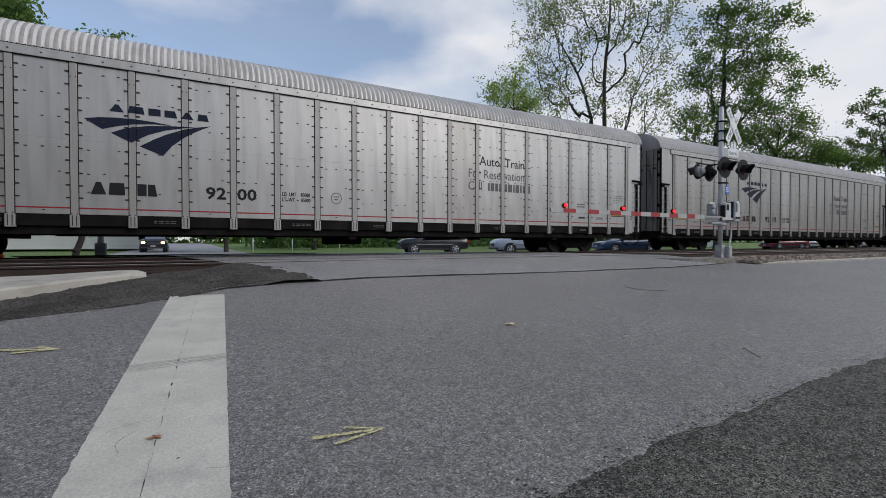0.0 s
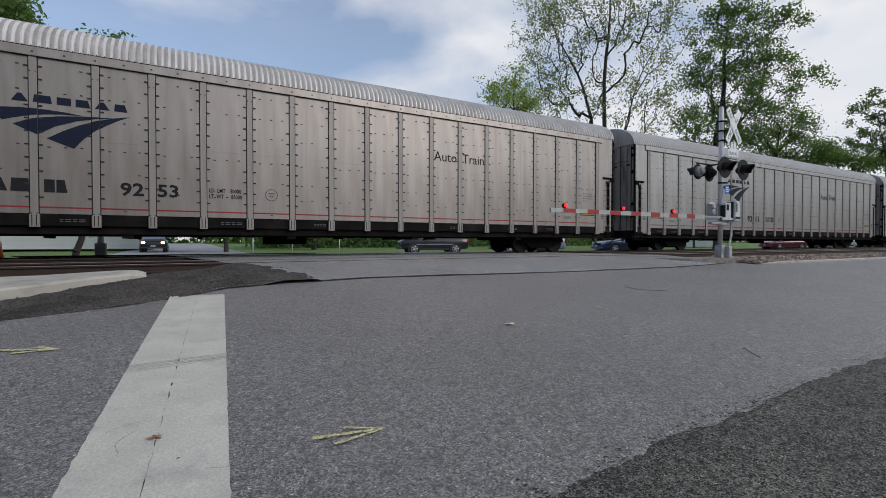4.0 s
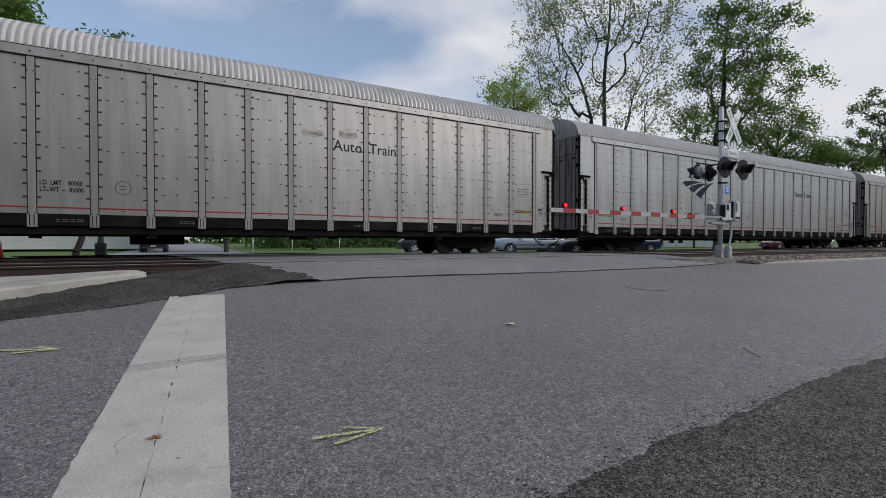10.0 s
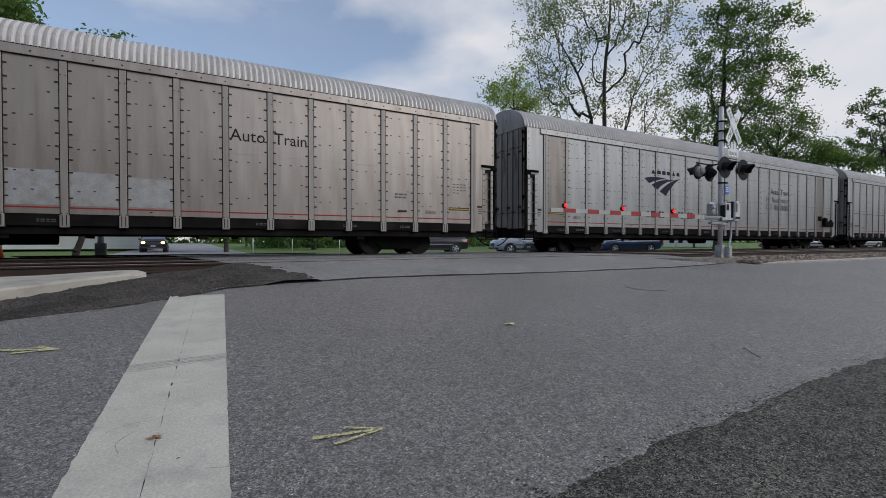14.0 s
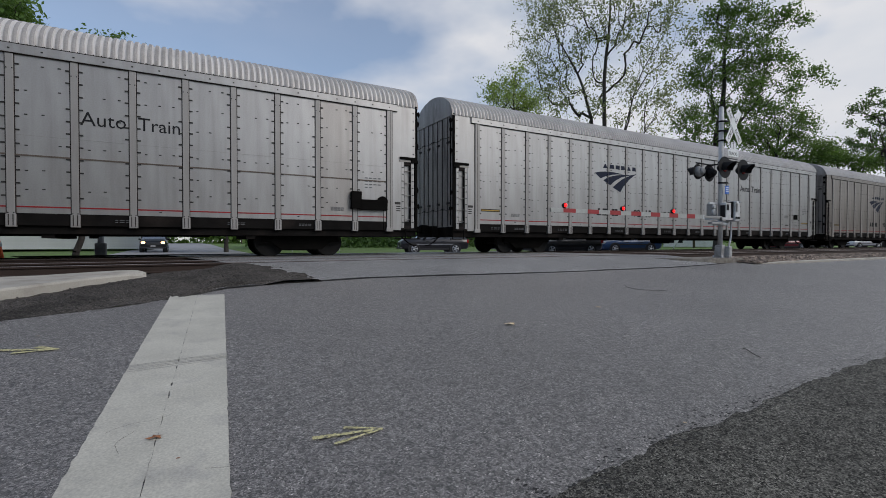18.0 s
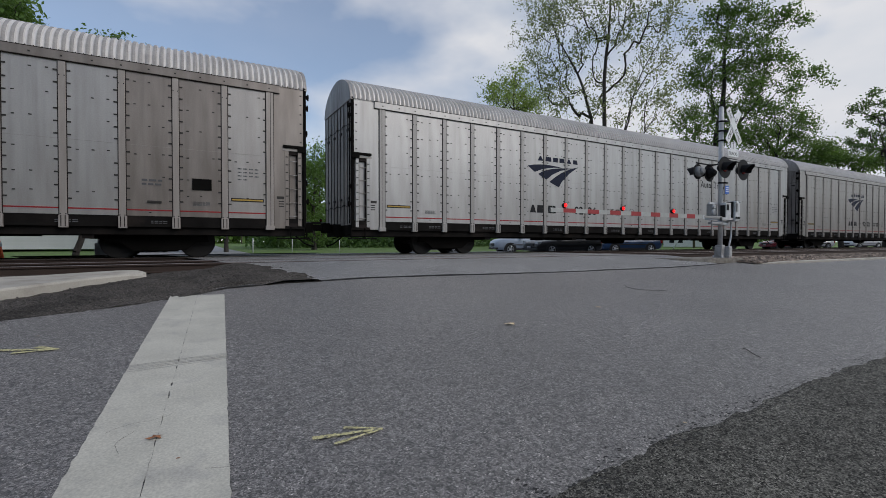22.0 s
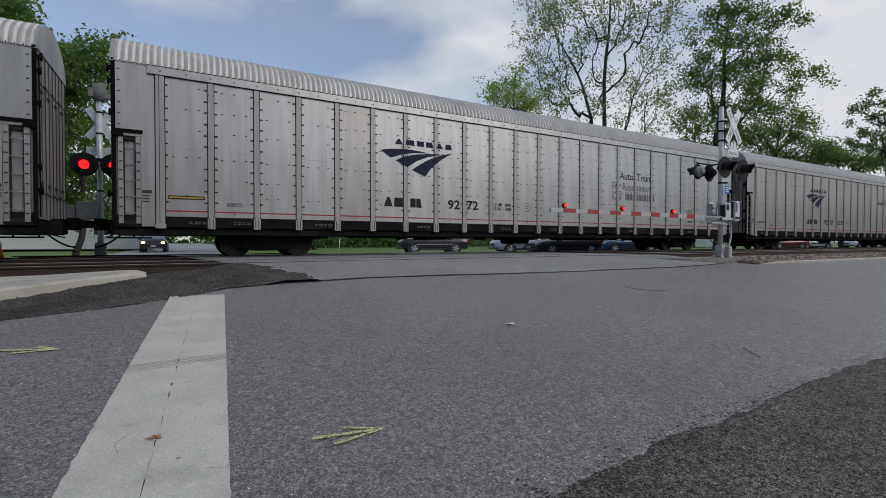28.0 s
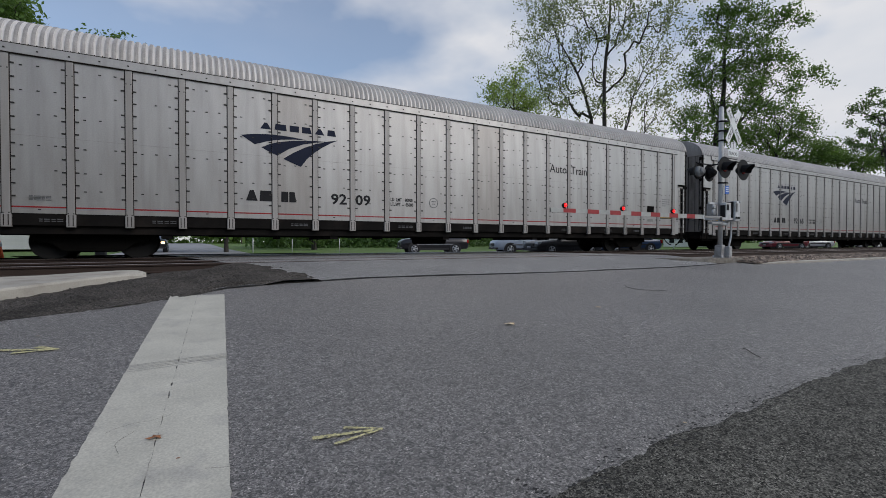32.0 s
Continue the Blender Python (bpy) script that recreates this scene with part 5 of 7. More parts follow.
    box(bm, -0.50, 0.46, -0.30, -0.27, 1.20, 1.27)
    box(bm, -0.50, -0.44, -0.30, 0.2, 1.20, 1.27)
    box(bm, -0.46, 0.20, 0.08, 0.12, 1.70, 1.77)
    box(bm, -0.22, 0.22, -0.14, 0.14, 1.04, 1.18, bevel=0.03)
    part("support_frame", bm, CASE, g)
    bm = bmesh.new()
    box(bm, -1.38, -0.38, -0.28, -0.22, 1.22, 1.30, bevel=0.02)
    box(bm, -0.95, -0.38, -0.29, -0.15, 1.05, 1.12, bevel=0.02)
    part("counter_arm", bm, CASE_GREY, g, "grey steel arm base")
    bm = bmesh.new()
    loops = []
    for i in range(17):
        u = i / 16
        c = Vector((0.30 - 0.10 * u + 0.08 * math.sin(u * 3.1), -0.15, 1.2 - 0.84 * u))
        loops.append([bm.verts.new(c + Vector((0.027 * math.cos(k * math.pi / 4), 0.027 * math.sin(k * math.pi / 4), 0))) for k in range(8)])
    for p, q in zip(loops, loops[1:]):
        for k in range(8):
            bm.faces.new((p[k], p[(k + 1) % 8], q[(k + 1) % 8], q[k]))
    fix(bm)
    part("cable_conduit", bm, GALV, g, "grey flexible cable conduit", smooth=True)
    bm = bmesh.new()
    cyl(bm, (-0.85, 0.28, 2.98), (0.05, 0.28, 2.98), 0.022, 8)
    cyl(bm, (0.0, 0.0, 2.98), (0.0, 0.3, 2.98), 0.025, 8)
    cyl(bm, (-0.34, -0.26, 3.03), (0.75, -0.26, 3.03), 0.025, 8)
    cyl(bm, (0.0, 0.0, 3.05), (0.05, -0.26, 3.05), 0.03, 8)
    cyl(bm, (0.0, -0.08, 3.18), (0.55, -0.2, 3.12), 0.012, 6)
    part("lamp_arm", bm, BLACKP, g)
    signal_lamp(g, -0.34, -0.30, 2.80, -1, False)
    signal_lamp(g, 0.70, -0.30, 2.80, -1, False)
    signal_lamp(g, -0.72, 0.30, 2.72, 1, False, 0.24, CASE_GREY)
    signal_lamp(g, -0.10, 0.30, 2.72, 1, False, 0.27)
    bm = bmesh.new()
    box(bm, 0.0, 0.20, -0.145, -0.13, 2.02, 2.28, bevel=0.004)
    plate = part("notice_plate", bm, SIGNB, g, "small blue notice plate")
    bm = bmesh.new()
    for r in range(3):
        bars(bm, 0.02, 2.21 - r * 0.06, (0.04, 0.06, 0.035), 0.025, 0.01, -0.146, 0.002)
    part("notice_lines", bm, SIGNW, plate)
    crossbuck(g, 0.08, -0.33, 4.10)
    bm = bmesh.new()
    extrude_poly(bm, [(-0.12, 3.60), (0.12, 3.60), (0.12, 3.36), (0.28, 3.36), (0.28, 3.16), (-0.28, 3.16), (-0.28, 3.36), (-0.12, 3.36)], 1, -0.335, -0.323)
    fix(bm)
    sg = part("track_count_sign", bm, SIGNW, g, "white sign reading 2 tracks")
    sg.location.x = 0.08
    blade_text(sg, "2", 0.26, Matrix.Translation((-0.07, -0.338, 3.41)))
    blade_text(sg, "TRACKS", 0.145, Matrix.Translation((-0.25, -0.338, 3.20)), 0.86)
    gate_arm(g, -1.35, 7.52 - 14.9, -0.25, 1.26, (7.97 - 14.9, 10.0 - 14.9, 12.09 - 14.9), (True, True, True))


def far_signal():
    g = tagged(new("crossing_signal", None), "level-crossing signal across the tracks with lit red lamp", "crossing signal")
    g.location = (-2.33, 18.9, -0.12)
    bm = bmesh.new()
    cyl(bm, (0, 0, 0.3), (0, 0, 5.3), 0.085, 16)
    part("mast", bm, GALV, g)
    bm = bmesh.new()
    cyl(bm, (0, 0, 5.2), (0, 0, 5.75), 0.16, 14, 0.19)
    box(bm, -0.3, -0.1, -0.1, 0.1, 5.3, 5.6, bevel=0.03)
    box(bm, 0.1, 0.28, -0.1, 0.1, 5.28, 5.5, bevel=0.03)
    part("bell", bm, CASE_DULL, g, "grey bell and lamp cluster")
    for zz in (4.8, 4.1, 3.2, 2.2):
        bm = bmesh.new()
        cyl(bm, (0, 0, zz), (0, 0, zz + 0.05), 0.10, 14)
        part("clamp", bm, BLACKP, g)
    bm = bmesh.new()
    box(bm, -0.15, 0.15, -0.15, 0.15, 0.0, 0.5, bevel=0.03)
    part("junction_base", bm, CASE_DULL, g, "dull grey cast junction base")
    bm = bmesh.new()
    box(bm, -0.62, -0.06, -0.2, 0.25, 1.28, 1.86, bevel=0.04)
    part("gate_mechanism", bm, CASE_GREY, g, "grey gate mechanism case")
    bm = bmesh.new()
    box(bm, -1.75, -0.66, 0.0, 0.3, 1.26, 1.74, bevel=0.03)
    box(bm, -1.04, -1.0, -0.05, 0.0, 1.5, 1.72)
    part("counterweight", bm, CASE_GREY, g, "grey counterweight plate")
    bm = bmesh.new()
    cyl(bm, (-0.7, -0.25, 3.25), (0.7, -0.25, 3.25), 0.03, 8)
    cyl(bm, (-0.7, 0.25, 3.2), (0.7, 0.25, 3.2), 0.03, 8)
    cyl(bm, (0, -0.25, 3.25), (0, 0.25, 3.22), 0.03, 8)
    cyl(bm, (0.0, 0.0, 4.85), (0.85, 0.1, 4.8), 0.02, 8)
    part("lamp_arm", bm, BLACKP, g)
    signal_lamp(g, 0.42, -0.30, 3.06, -1, True, 0.38)
    signal_lamp(g, -0.37, -0.30, 3.04, -1, True, 0.38)
    signal_lamp(g, 0.45, 0.34, 2.95, 1, False, 0.30)
    crossbuck(g, 0.02, 0.14, 4.48, True)
    bm = bmesh.new()
    box(bm, -0.38, 0.40, 0.15, 0.162, 3.42, 3.70)
    part("track_count_sign", bm, GALV, g, "bare metal back of a sign")
    gate_arm(g, 0.5, 9.0, 0.3, 1.32, (2.5, 5.0, 7.4), (False, False, False), (TIE, CASE_DULL))


near_signal()
far_signal()


# ---- vehicles ----
def paint(name, c, rough=0.28):
    m = mat(name, c, rough, 0.1, var=0.05, scale=2, fine=200, bump=0.0, fine_var=0.03)
    m.node_tree.nodes["Principled BSDF"].inputs["Coat Weight"].default_value = 0.3
    return m


GLASS = mat("dark_window_glass", (0.012, 0.014, 0.016), 0.06, 0.0, var=0.05, bump=0, spec=0.8)
# blue-grey base paints in some of the sky that the glass reflects
SHINY = mat("sky_tinted_windscreen", (0.10, 0.12, 0.15), 0.12, 0.0, var=0.05, bump=0, spec=1.0)
SHINY.node_tree.nodes["Principled BSDF"].inputs["IOR"].default_value = 2.4
GLASS.node_tree.nodes["Principled BSDF"].inputs["IOR"].default_value = 1.9
TYRE = mat("tyre_rubber", (0.02, 0.02, 0.02), 0.8, var=0.1, fine=60)
ALLOY = mat("alloy_wheel", (0.55, 0.56, 0.58), 0.3, 0.85, var=0.06, fine=60)
HEAD = glow("lit_headlamp", (1.0, 0.46, 0.17), 6.0)
HEAD_OFF = mat("clear_headlamp", (0.55, 0.57, 0.6), 0.1, 0.3, var=0.05)
TAIL = mat("red_tail_lamp", (0.35, 0.02, 0.02), 0.2, var=0.05)
TRIM = mat("black_plastic_trim", (0.025, 0.025, 0.027), 0.6, var=0.1, fine=60)
PLATE = mat("number_plate", (0.6, 0.6, 0.62), 0.4, var=0.05)

SHAPES = {   # length, width, height, body stations (x, underside, shoulder, top, share of the half width), cabin outline
    "suv": (4.75, 1.88, 1.76,
            [(0.0, 0.46, 0.62, 0.70, 0.80), (0.05, 0.36, 0.76, 0.86, 0.92), (0.30, 0.31, 0.90, 1.00, 0.98), (1.10, 0.30, 0.98, 1.09, 1.0), (1.30, 0.30, 1.00, 1.07, 1.0),
             (4.20, 0.31, 1.03, 1.08, 1.0), (4.60, 0.34, 1.02, 1.07, 0.98), (4.72, 0.40, 0.95, 1.00, 0.94), (4.75, 0.52, 0.86, 0.92, 0.88)],
            [(1.12, 1.02), (1.80, 1.58), (2.2, 1.70), (3.9, 1.72), (4.35, 1.60), (4.62, 1.04)]),
    "sedan": (4.65, 1.80, 1.45,
              [(0.0, 0.40, 0.52, 0.58, 0.72), (0.06, 0.30, 0.62, 0.70, 0.86), (0.30, 0.27, 0.74, 0.82, 0.96), (1.25, 0.26, 0.86, 0.96, 1.0), (1.50, 0.26, 0.88, 0.94, 1.0),
               (3.70, 0.27, 0.93, 0.98, 1.0), (4.40, 0.30, 0.93, 1.00, 0.97), (4.60, 0.38, 0.84, 0.95, 0.92), (4.65, 0.50, 0.72, 0.80, 0.84)],
              [(1.30, 0.89), (2.05, 1.38), (2.5, 1.45), (3.0, 1.42), (3.85, 0.95)]),
}


def vehicle(kind, body_mat, label, m4, lit=False, category="car", glass=None):
    L, W, H, low, cab = SHAPES[kind]
    g = tagged(new("car" if kind == "sedan" else "suv", None), label, category)
    g.matrix_world = m4
    h = W / 2
    bm = bmesh.new()
    # body: cross sections with tucked sills, full shoulders and a crowned top; the front is at x = 0
    rings = []
    for x, zb, zs, zt, k in low:
        w = h * k
        half = [(w * 0.88, zb), (w * 0.97, zb + 0.12), (w, zb + 0.45 * (zs - zb)), (w * 0.985, zs), (w * 0.90, zs + 0.7 * (zt - zs)), (w * 0.62, zt), (0.0, zt + 0.015)]
        rings.append([bm.verts.new((x, y, z)) for y, z in half] + [bm.verts.new((x, -y, z)) for y, z in half[-2::-1]])
    n = len(rings[0])
    for A, B in zip(rings, rings[1:]):
        for i in range(n):
            bm.faces.new((A[i], A[(i + 1) % n], B[(i + 1) % n], B[i]))
    bm.faces.new(rings[0])
    bm.faces.new(rings[-1])
    fix(bm)
    body = part("body", bm, body_mat, g, smooth=True)
    bm = bmesh.new()
    for sy in (-1, 1):
        box(bm, 1.30, L - 1.42, sy * h * 0.97 - 0.02, sy * h * 0.97 + 0.02, low[3][1] - 0.04, low[3][1] + 0.10, bevel=0.01)
    part("sill_trim", bm, TRIM, body)
    for sy in (-1, 1):
        for x in (0.92, L - 0.98):
            bm = bmesh.new()
            cyl(bm, (x, sy * (h - 0.30), 0.36), (x, sy * (h + 0.004), 0.36), 0.405, 24)
            part("wheel_arch", bm, TRIM, body)
        for x in (1.75, 2.85):
            bm = bmesh.new()
            box(bm, x, x + 0.18, sy * h - 0.02, sy * h + 0.02, 0.84 if kind == "suv" else 0.76, 0.88 if kind == "suv" else 0.80, bevel=0.008)
            part("door_handle", bm, TRIM, body)
    bm = bmesh.new()
    A = [bm.verts.new((x, -h * (0.93 if z < 1.2 else 0.78), z)) for x, z in cab]
    B = [bm.verts.new((x, h * (0.93 if z < 1.2 else 0.78), z)) for x, z in cab]
    n = len(cab)
    for i in range(n - 1):
        bm.faces.new((A[i], A[i + 1], B[i + 1], B[i]))
    bm.faces.new(A[::-1])
    bm.faces.new(B)
    fix(bm)
    part("cabin_glass", bm, glass or GLASS, g, "dark tinted windows")
    bm = bmesh.new()
    top = max(z for x, z in cab)
    rx = [x for x, z in cab if z > top - 0.16]
    box(bm, min(rx) - 0.05, max(rx) + 0.05, -h * 0.80, h * 0.80, top - 0.05, top + 0.03, bevel=0.03)
    for sy in (-1, 1):
        for (xa, za), (xb, zb) in ((cab[0], cab[1]), (cab[-1], cab[-2])):
            cyl(bm, (xa, sy * h * 0.935, za), (xb, sy * h * 0.80, zb), 0.045, 6)
        xm = (cab[1][0] + cab[-2][0]) / 2
        cyl(bm, (xm, sy * h * 0.945, cab[0][1]), (xm - 0.03, sy * h * 0.80, top - 0.03), 0.04, 6)
    part("roof", bm, body_mat, g)
    for sy in (-1, 1):
        bm = bmesh.new()
        box(bm, 1.0, L - 0.9, sy * h - 0.012, sy * h + 0.012, 0.60, 0.68, bevel=0.005)
        part("side_moulding", bm, ALLOY if kind == "suv" else TRIM, body)
        bm = bmesh.new()
        box(bm, 1.55, 1.70, sy * (h + 0.07) - 0.07, sy * (h + 0.07) + 0.07, 1.0, 1.13, bevel=0.03)
        part("door_mirror", bm, body_mat, body)
        bm = bmesh.new()
        if lit:
            bmesh.ops.create_uvsphere(bm, u_segments=16, v_segments=8, radius=0.15, matrix=Matrix.Translation((0.10, sy * h * 0.70, 0.76)) @ Matrix.Diagonal((0.8, 1.2, 0.85, 1)))
        else:
            box(bm, 0.05, 0.32, sy * h * 0.70 - 0.18, sy * h * 0.70 + 0.18, 0.66, 0.82, bevel=0.04)
        part("headlamp", bm, HEAD if lit else HEAD_OFF, body, "lit headlamp" if lit else "clear headlamp")
        bm = bmesh.new()
        box(bm, L - 0.16, L - 0.01, sy * h * 0.84 - 0.12, sy * h * 0.84 + 0.12, 0.72, 0.98, bevel=0.03)
        part("tail_lamp", bm, TAIL, body)
        for x in (0.92, L - 0.98):
            w = link_part("wheel", None, g)
            w.location = (x, sy * (h - 0.095), 0.345)
            bm = bmesh.new()
            cyl(bm, (0, -0.11, 0), (0, 0.11, 0), 0.345, 24)
            part("tyre", bm, TYRE, w)
            bm = bmesh.new()
            cyl(bm, (0, sy * 0.105, 0), (0, sy * 0.118, 0), 0.215, 24)
            part("rim", bm, TRIM, w)
            for k in range(5):
                a = k * 2 * math.pi / 5
                bm = bmesh.new()
                cyl(bm, (0, sy * 0.122, 0), (0.22 * math.cos(a), sy * 0.120, 0.22 * math.sin(a)), 0.045, 6, 0.035)
                part("spoke", bm, ALLOY, w)
            bm = bmesh.new()
            for i in range(24):
                a, b = 2 * math.pi * i / 24, 2 * math.pi * (i + 1) / 24
                bm.faces.new([bm.verts.new((r * math.cos(t), sy * 0.123, r * math.sin(t))) for r, t in ((0.20, a), (0.235, a), (0.235, b), (0.20, b))])
            part("rim_ring", bm, ALLOY, w)
    bm = bmesh.new()
    box(bm, -0.03, 0.10, -0.42, 0.42, 0.56, 0.72, bevel=0.02)
    part("grille", bm, TRIM, body)
    bm = bmesh.new()
    box(bm, -0.04, 0.14, -h * 0.9, h * 0.9, 0.34, 0.46, bevel=0.03)
    part("bumper", bm, TRIM if kind == "suv" else body_mat, body)
    bm = bmesh.new()
    box(bm, -0.06, -0.03, -0.16, 0.16, 0.44, 0.56)
    plate = part("number_plate", bm, PLATE, body)
    bm = bmesh.new()
    for k in range(5):
        box(bm, -0.064, -0.058, -0.13 + k * 0.055, -0.13 + k * 0.055 + 0.035, 0.47, 0.53)
    part("plate_bars", bm, TRIM, plate)
    return g


def at(px_angle, r, z=-0.38):
    """A place r metres from the eye, px_angle degrees clockwise from +y."""
    return Vector((r * math.sin(radians(px_angle)), r * math.cos(radians(px_angle)), z))


def park(kind, m, label, az, r, heading, lit=False):
    """heading: degrees by which the vehicle's length turns from +x; its front is at its low-x end."""
    L = SHAPES[kind][0]
    c = at(az, r)
    return vehicle(kind, m, label, pose(c.x, c.y, c.z, 0, 0, heading) @ Matrix.Translation((-L / 2, 0, 0)), lit)


GREY_P, SILVER_P, BLACK_P = paint("dark_grey_car_paint", (0.015, 0.014, 0.017)), paint("silver_blue_car_paint", (0.40, 0.46, 0.54)), paint("black_car_paint", (0.012, 0.012, 0.014))
BLUE_P, RED_P, WHITE_P = paint("blue_car_paint", (0.015, 0.05, 0.13)), paint("red_car_paint", (0.15, 0.010, 0.018)), paint("white_car_paint", (0.62, 0.63, 0.65))
park("suv", GREY_P, "dark grey suv standing on the street", 28.4, 32.0, -16)
park("suv", SILVER_P, "silver-blue suv standing in the street", 40.1, 31.0, -20)
park("sedan", BLUE_P, "dark blue car standing in the street", 51.5, 36.0, -20)
park("sedan", RED_P, "dark red car parked far along the street", 66.3, 62.0, -20)
park("sedan", WHITE_P, "white car parked far along the street", 68.4, 66.0, -20)
park("suv", WHITE_P, "white suv parked far along the street", 72.1, 80.0, -20)
DRIVER = vehicle("sedan", BLACK_P, "black car that pulls up in the street", pose(95, 19, -0.38))
vehicle("suv", paint("black_suv_paint", (0.008, 0.008, 0.009)), "black suv waiting with its headlights lit", pose(-1.95, 43.0, -0.41, 0, 0, 90), True, glass=SHINY)


# ---- trees ----
def bark(name, c):
    return mat(name, c, 0.9, var=0.25, scale=4, fine=30, bump=0.8, bump_dist=0.02, fine_var=0.3, stretch=(1, 1, 0.3))


def foliage(name, c, t):
    m = mat(name, c, 0.6, var=0.15, scale=0.6, fine=8, bump=0.0, fine_var=0.1, island=0.45, spec=0.3)
    b = m.node_tree.nodes["Principled BSDF"]
    b.inputs["Subsurface Weight"].default_value = 0.0
    nt = m.node_tree
    tr, mx = nt.nodes.new("ShaderNodeBsdfTranslucent"), nt.nodes.new("ShaderNodeMixShader")
    tr.inputs["Color"].default_value = (*t, 1)
    mx.inputs[0].default_value = 0.35
    out = nt.nodes["Material Output"]
    nt.links.new(b.outputs[0], mx.inputs[1])
    nt.links.new(tr.outputs[0], mx.inputs[2])
    nt.links.new(mx.outputs[0], out.inputs[0])
    return m


BARK = bark("grey_bark", (0.042, 0.036, 0.031))
LEAF = foliage("green_leaves", (0.085, 0.145, 0.038), (0.20, 0.34, 0.06))
LEAF_LIGHT = foliage("young_yellow_green_leaves", (0.19, 0.255, 0.07), (0.42, 0.56, 0.12))
LEAF_PALE = foliage("pale_grey_green_leaves", (0.175, 0.205, 0.095), (0.36, 0.43, 0.18))
LEAF_DARK = foliage("dark_green_leaves", (0.075, 0.130, 0.042), (0.17, 0.30, 0.065))


def leaf_mesh(name, pts, per, size, spread, m, rng):
    P = np.repeat(np.array(pts), per, axis=0)
    n = len(P)
    C = P + rng.normal(0, 1, (n, 3)) * np.array([spread, spread, spread * 0.85])
    a = rng.normal(0, 1, (n, 3))
    a /= np.linalg.norm(a, axis=1)[:, None]
    b = np.cross(a, rng.normal(0, 1, (n, 3)))
    b /= np.linalg.norm(b, axis=1)[:, None]
    s = (size * rng.uniform(0.6, 1.4, n))[:, None]
    V = np.stack([C - a * s, C + b * s * 0.55 - a * s * 0.1, C + a * s, C - b * s * 0.55 + a * s * 0.1], 1).reshape(-1, 3)
    me = bpy.data.meshes.new(name)
    me.vertices.add(4 * n)
    me.vertices.foreach_set("co", V.astype(np.float32).ravel())
    me.loops.add(4 * n)
    me.loops.foreach_set("vertex_index", np.arange(4 * n, dtype=np.int32))
    me.polygons.add(n)
    me.polygons.foreach_set("loop_start", np.arange(0, 4 * n, 4, dtype=np.int32))
    me.update(calc_edges=True)
    me.materials.append(m)
    return me


def tree(az, r, height, crown_r, crown_low, n_pts, per, leaf_size, spread, m, label, seed, trunk_r=0.25, stems=1, lean=0.0, ground=-0.35, offset=(0, 0), gaps=0.35, lobes=None, limbs=None):
    """A tree r metres off: points scattered through its crown are tied to the nearest limb below them, so limbs fork and taper."""
    rng = np.random.default_rng(seed)
    base = at(az, r, ground)
    t = tagged(new("tree", None), label, "tree")
    t.location = base
    H = height
    nodes, par = [], []
    side = Vector((math.cos(radians(az)), -math.sin(radians(az))))
    away = Vector((side.y * -1, side.x))
    if limbs:
        # main limbs given as (sideways, height) lines, each in fourteen steps
        for s, line in enumerate(limbs):
            prev, ph = -1, s * 2.1 + seed
            if s and line[0][1] > 3:
                prev = min(range(14), key=lambda j: abs(nodes[j][2] - line[0][1] + 0.5))
            pts_l = ([(line[0][0], -0.1)] if line[0][1] <= 3 or not s else []) + line
            for i in range(14):
                f = (len(pts_l) - 1) * i / 13
                j = min(int(f), len(pts_l) - 2)
                (ua, za), (ub, zb) = pts_l[j], pts_l[j + 1]
                u, z = ua + (ub - ua) * (f - j), za + (zb - za) * (f - j)
                d = 0.9 * s * math.cos(ph) * i / 13 + 0.15 * math.sin(i * 0.9 + ph)
                u += 0.12 * math.sin(i * 1.3 + ph)
                nodes.append((side.x * u + away.x * d, side.y * u + away.y * d, z))
                par.append(prev)
                prev = len(nodes) - 1
    for s in range(0 if limbs else stems):
        a = 2 * math.pi * s / stems + seed
        fx, fy = (0.14 * math.cos(a), 0.14 * math.sin(a)) if stems > 1 else (lean, 0)
        prev = -1
        top = H * (0.86 if stems == 1 else rng.uniform(0.75, 0.9))
        for i in range(14):
            u = i / 13
            x = fx * top * u ** 1.3 + 0.012 * H * math.sin(u * 5 + seed + s) * u
            y = fy * top * u ** 1.3 + 0.012 * H * math.cos(u * 4 + seed * 2 + s) * u
            if stems > 1:
                x += 0.3 * math.cos(a)
                y += 0.3 * math.sin(a)
            nodes.append((x, y, top * u - 0.1 * (i == 0)))
            par.append(prev)
            prev = len(nodes) - 1
    pts = []
    if lobes:
        # the crown: clumps given as (sideways, height, radius), filled unevenly
        area = sum(q[2] ** 2 for q in lobes)
        for u, z, w in lobes:
            mid = rng.normal(0, 1.0 + 0.4 * w)
            for i in range(max(4, round(n_pts * w * w / area))):
                p = rng.normal(0, 0.52, 3)
                d = mid + p[1] * w * 1.2
                uu = u + p[0] * w * 1.15
                pts.append((side.x * uu + away.x * d, side.y * uu + away.y * d, z + p[2] * w * 1.0))
    while not lobes and len(pts) < n_pts:
        p = rng.uniform(-1, 1, 3)
        d = np.linalg.norm(p)
        if d > 1 or d < 0.25:
            continue
        if noise.noise((p[0] * 2.1 + seed * 3.7, p[1] * 2.1, p[2] * 2.1)) < -1 + 2 * gaps * 0.9 - 0.0 - 0.25 * (1 - d) - 0.0 and rng.random() < 0.8:
            continue
        w = 1.0 if p[2] < 0 else 1.0 - 0.35 * p[2]
        z = crown_low + (H - crown_low) * (p[2] + 1) / 2
        pts.append((p[0] * crown_r * w + offset[0], p[1] * crown_r * w + offset[1], z))
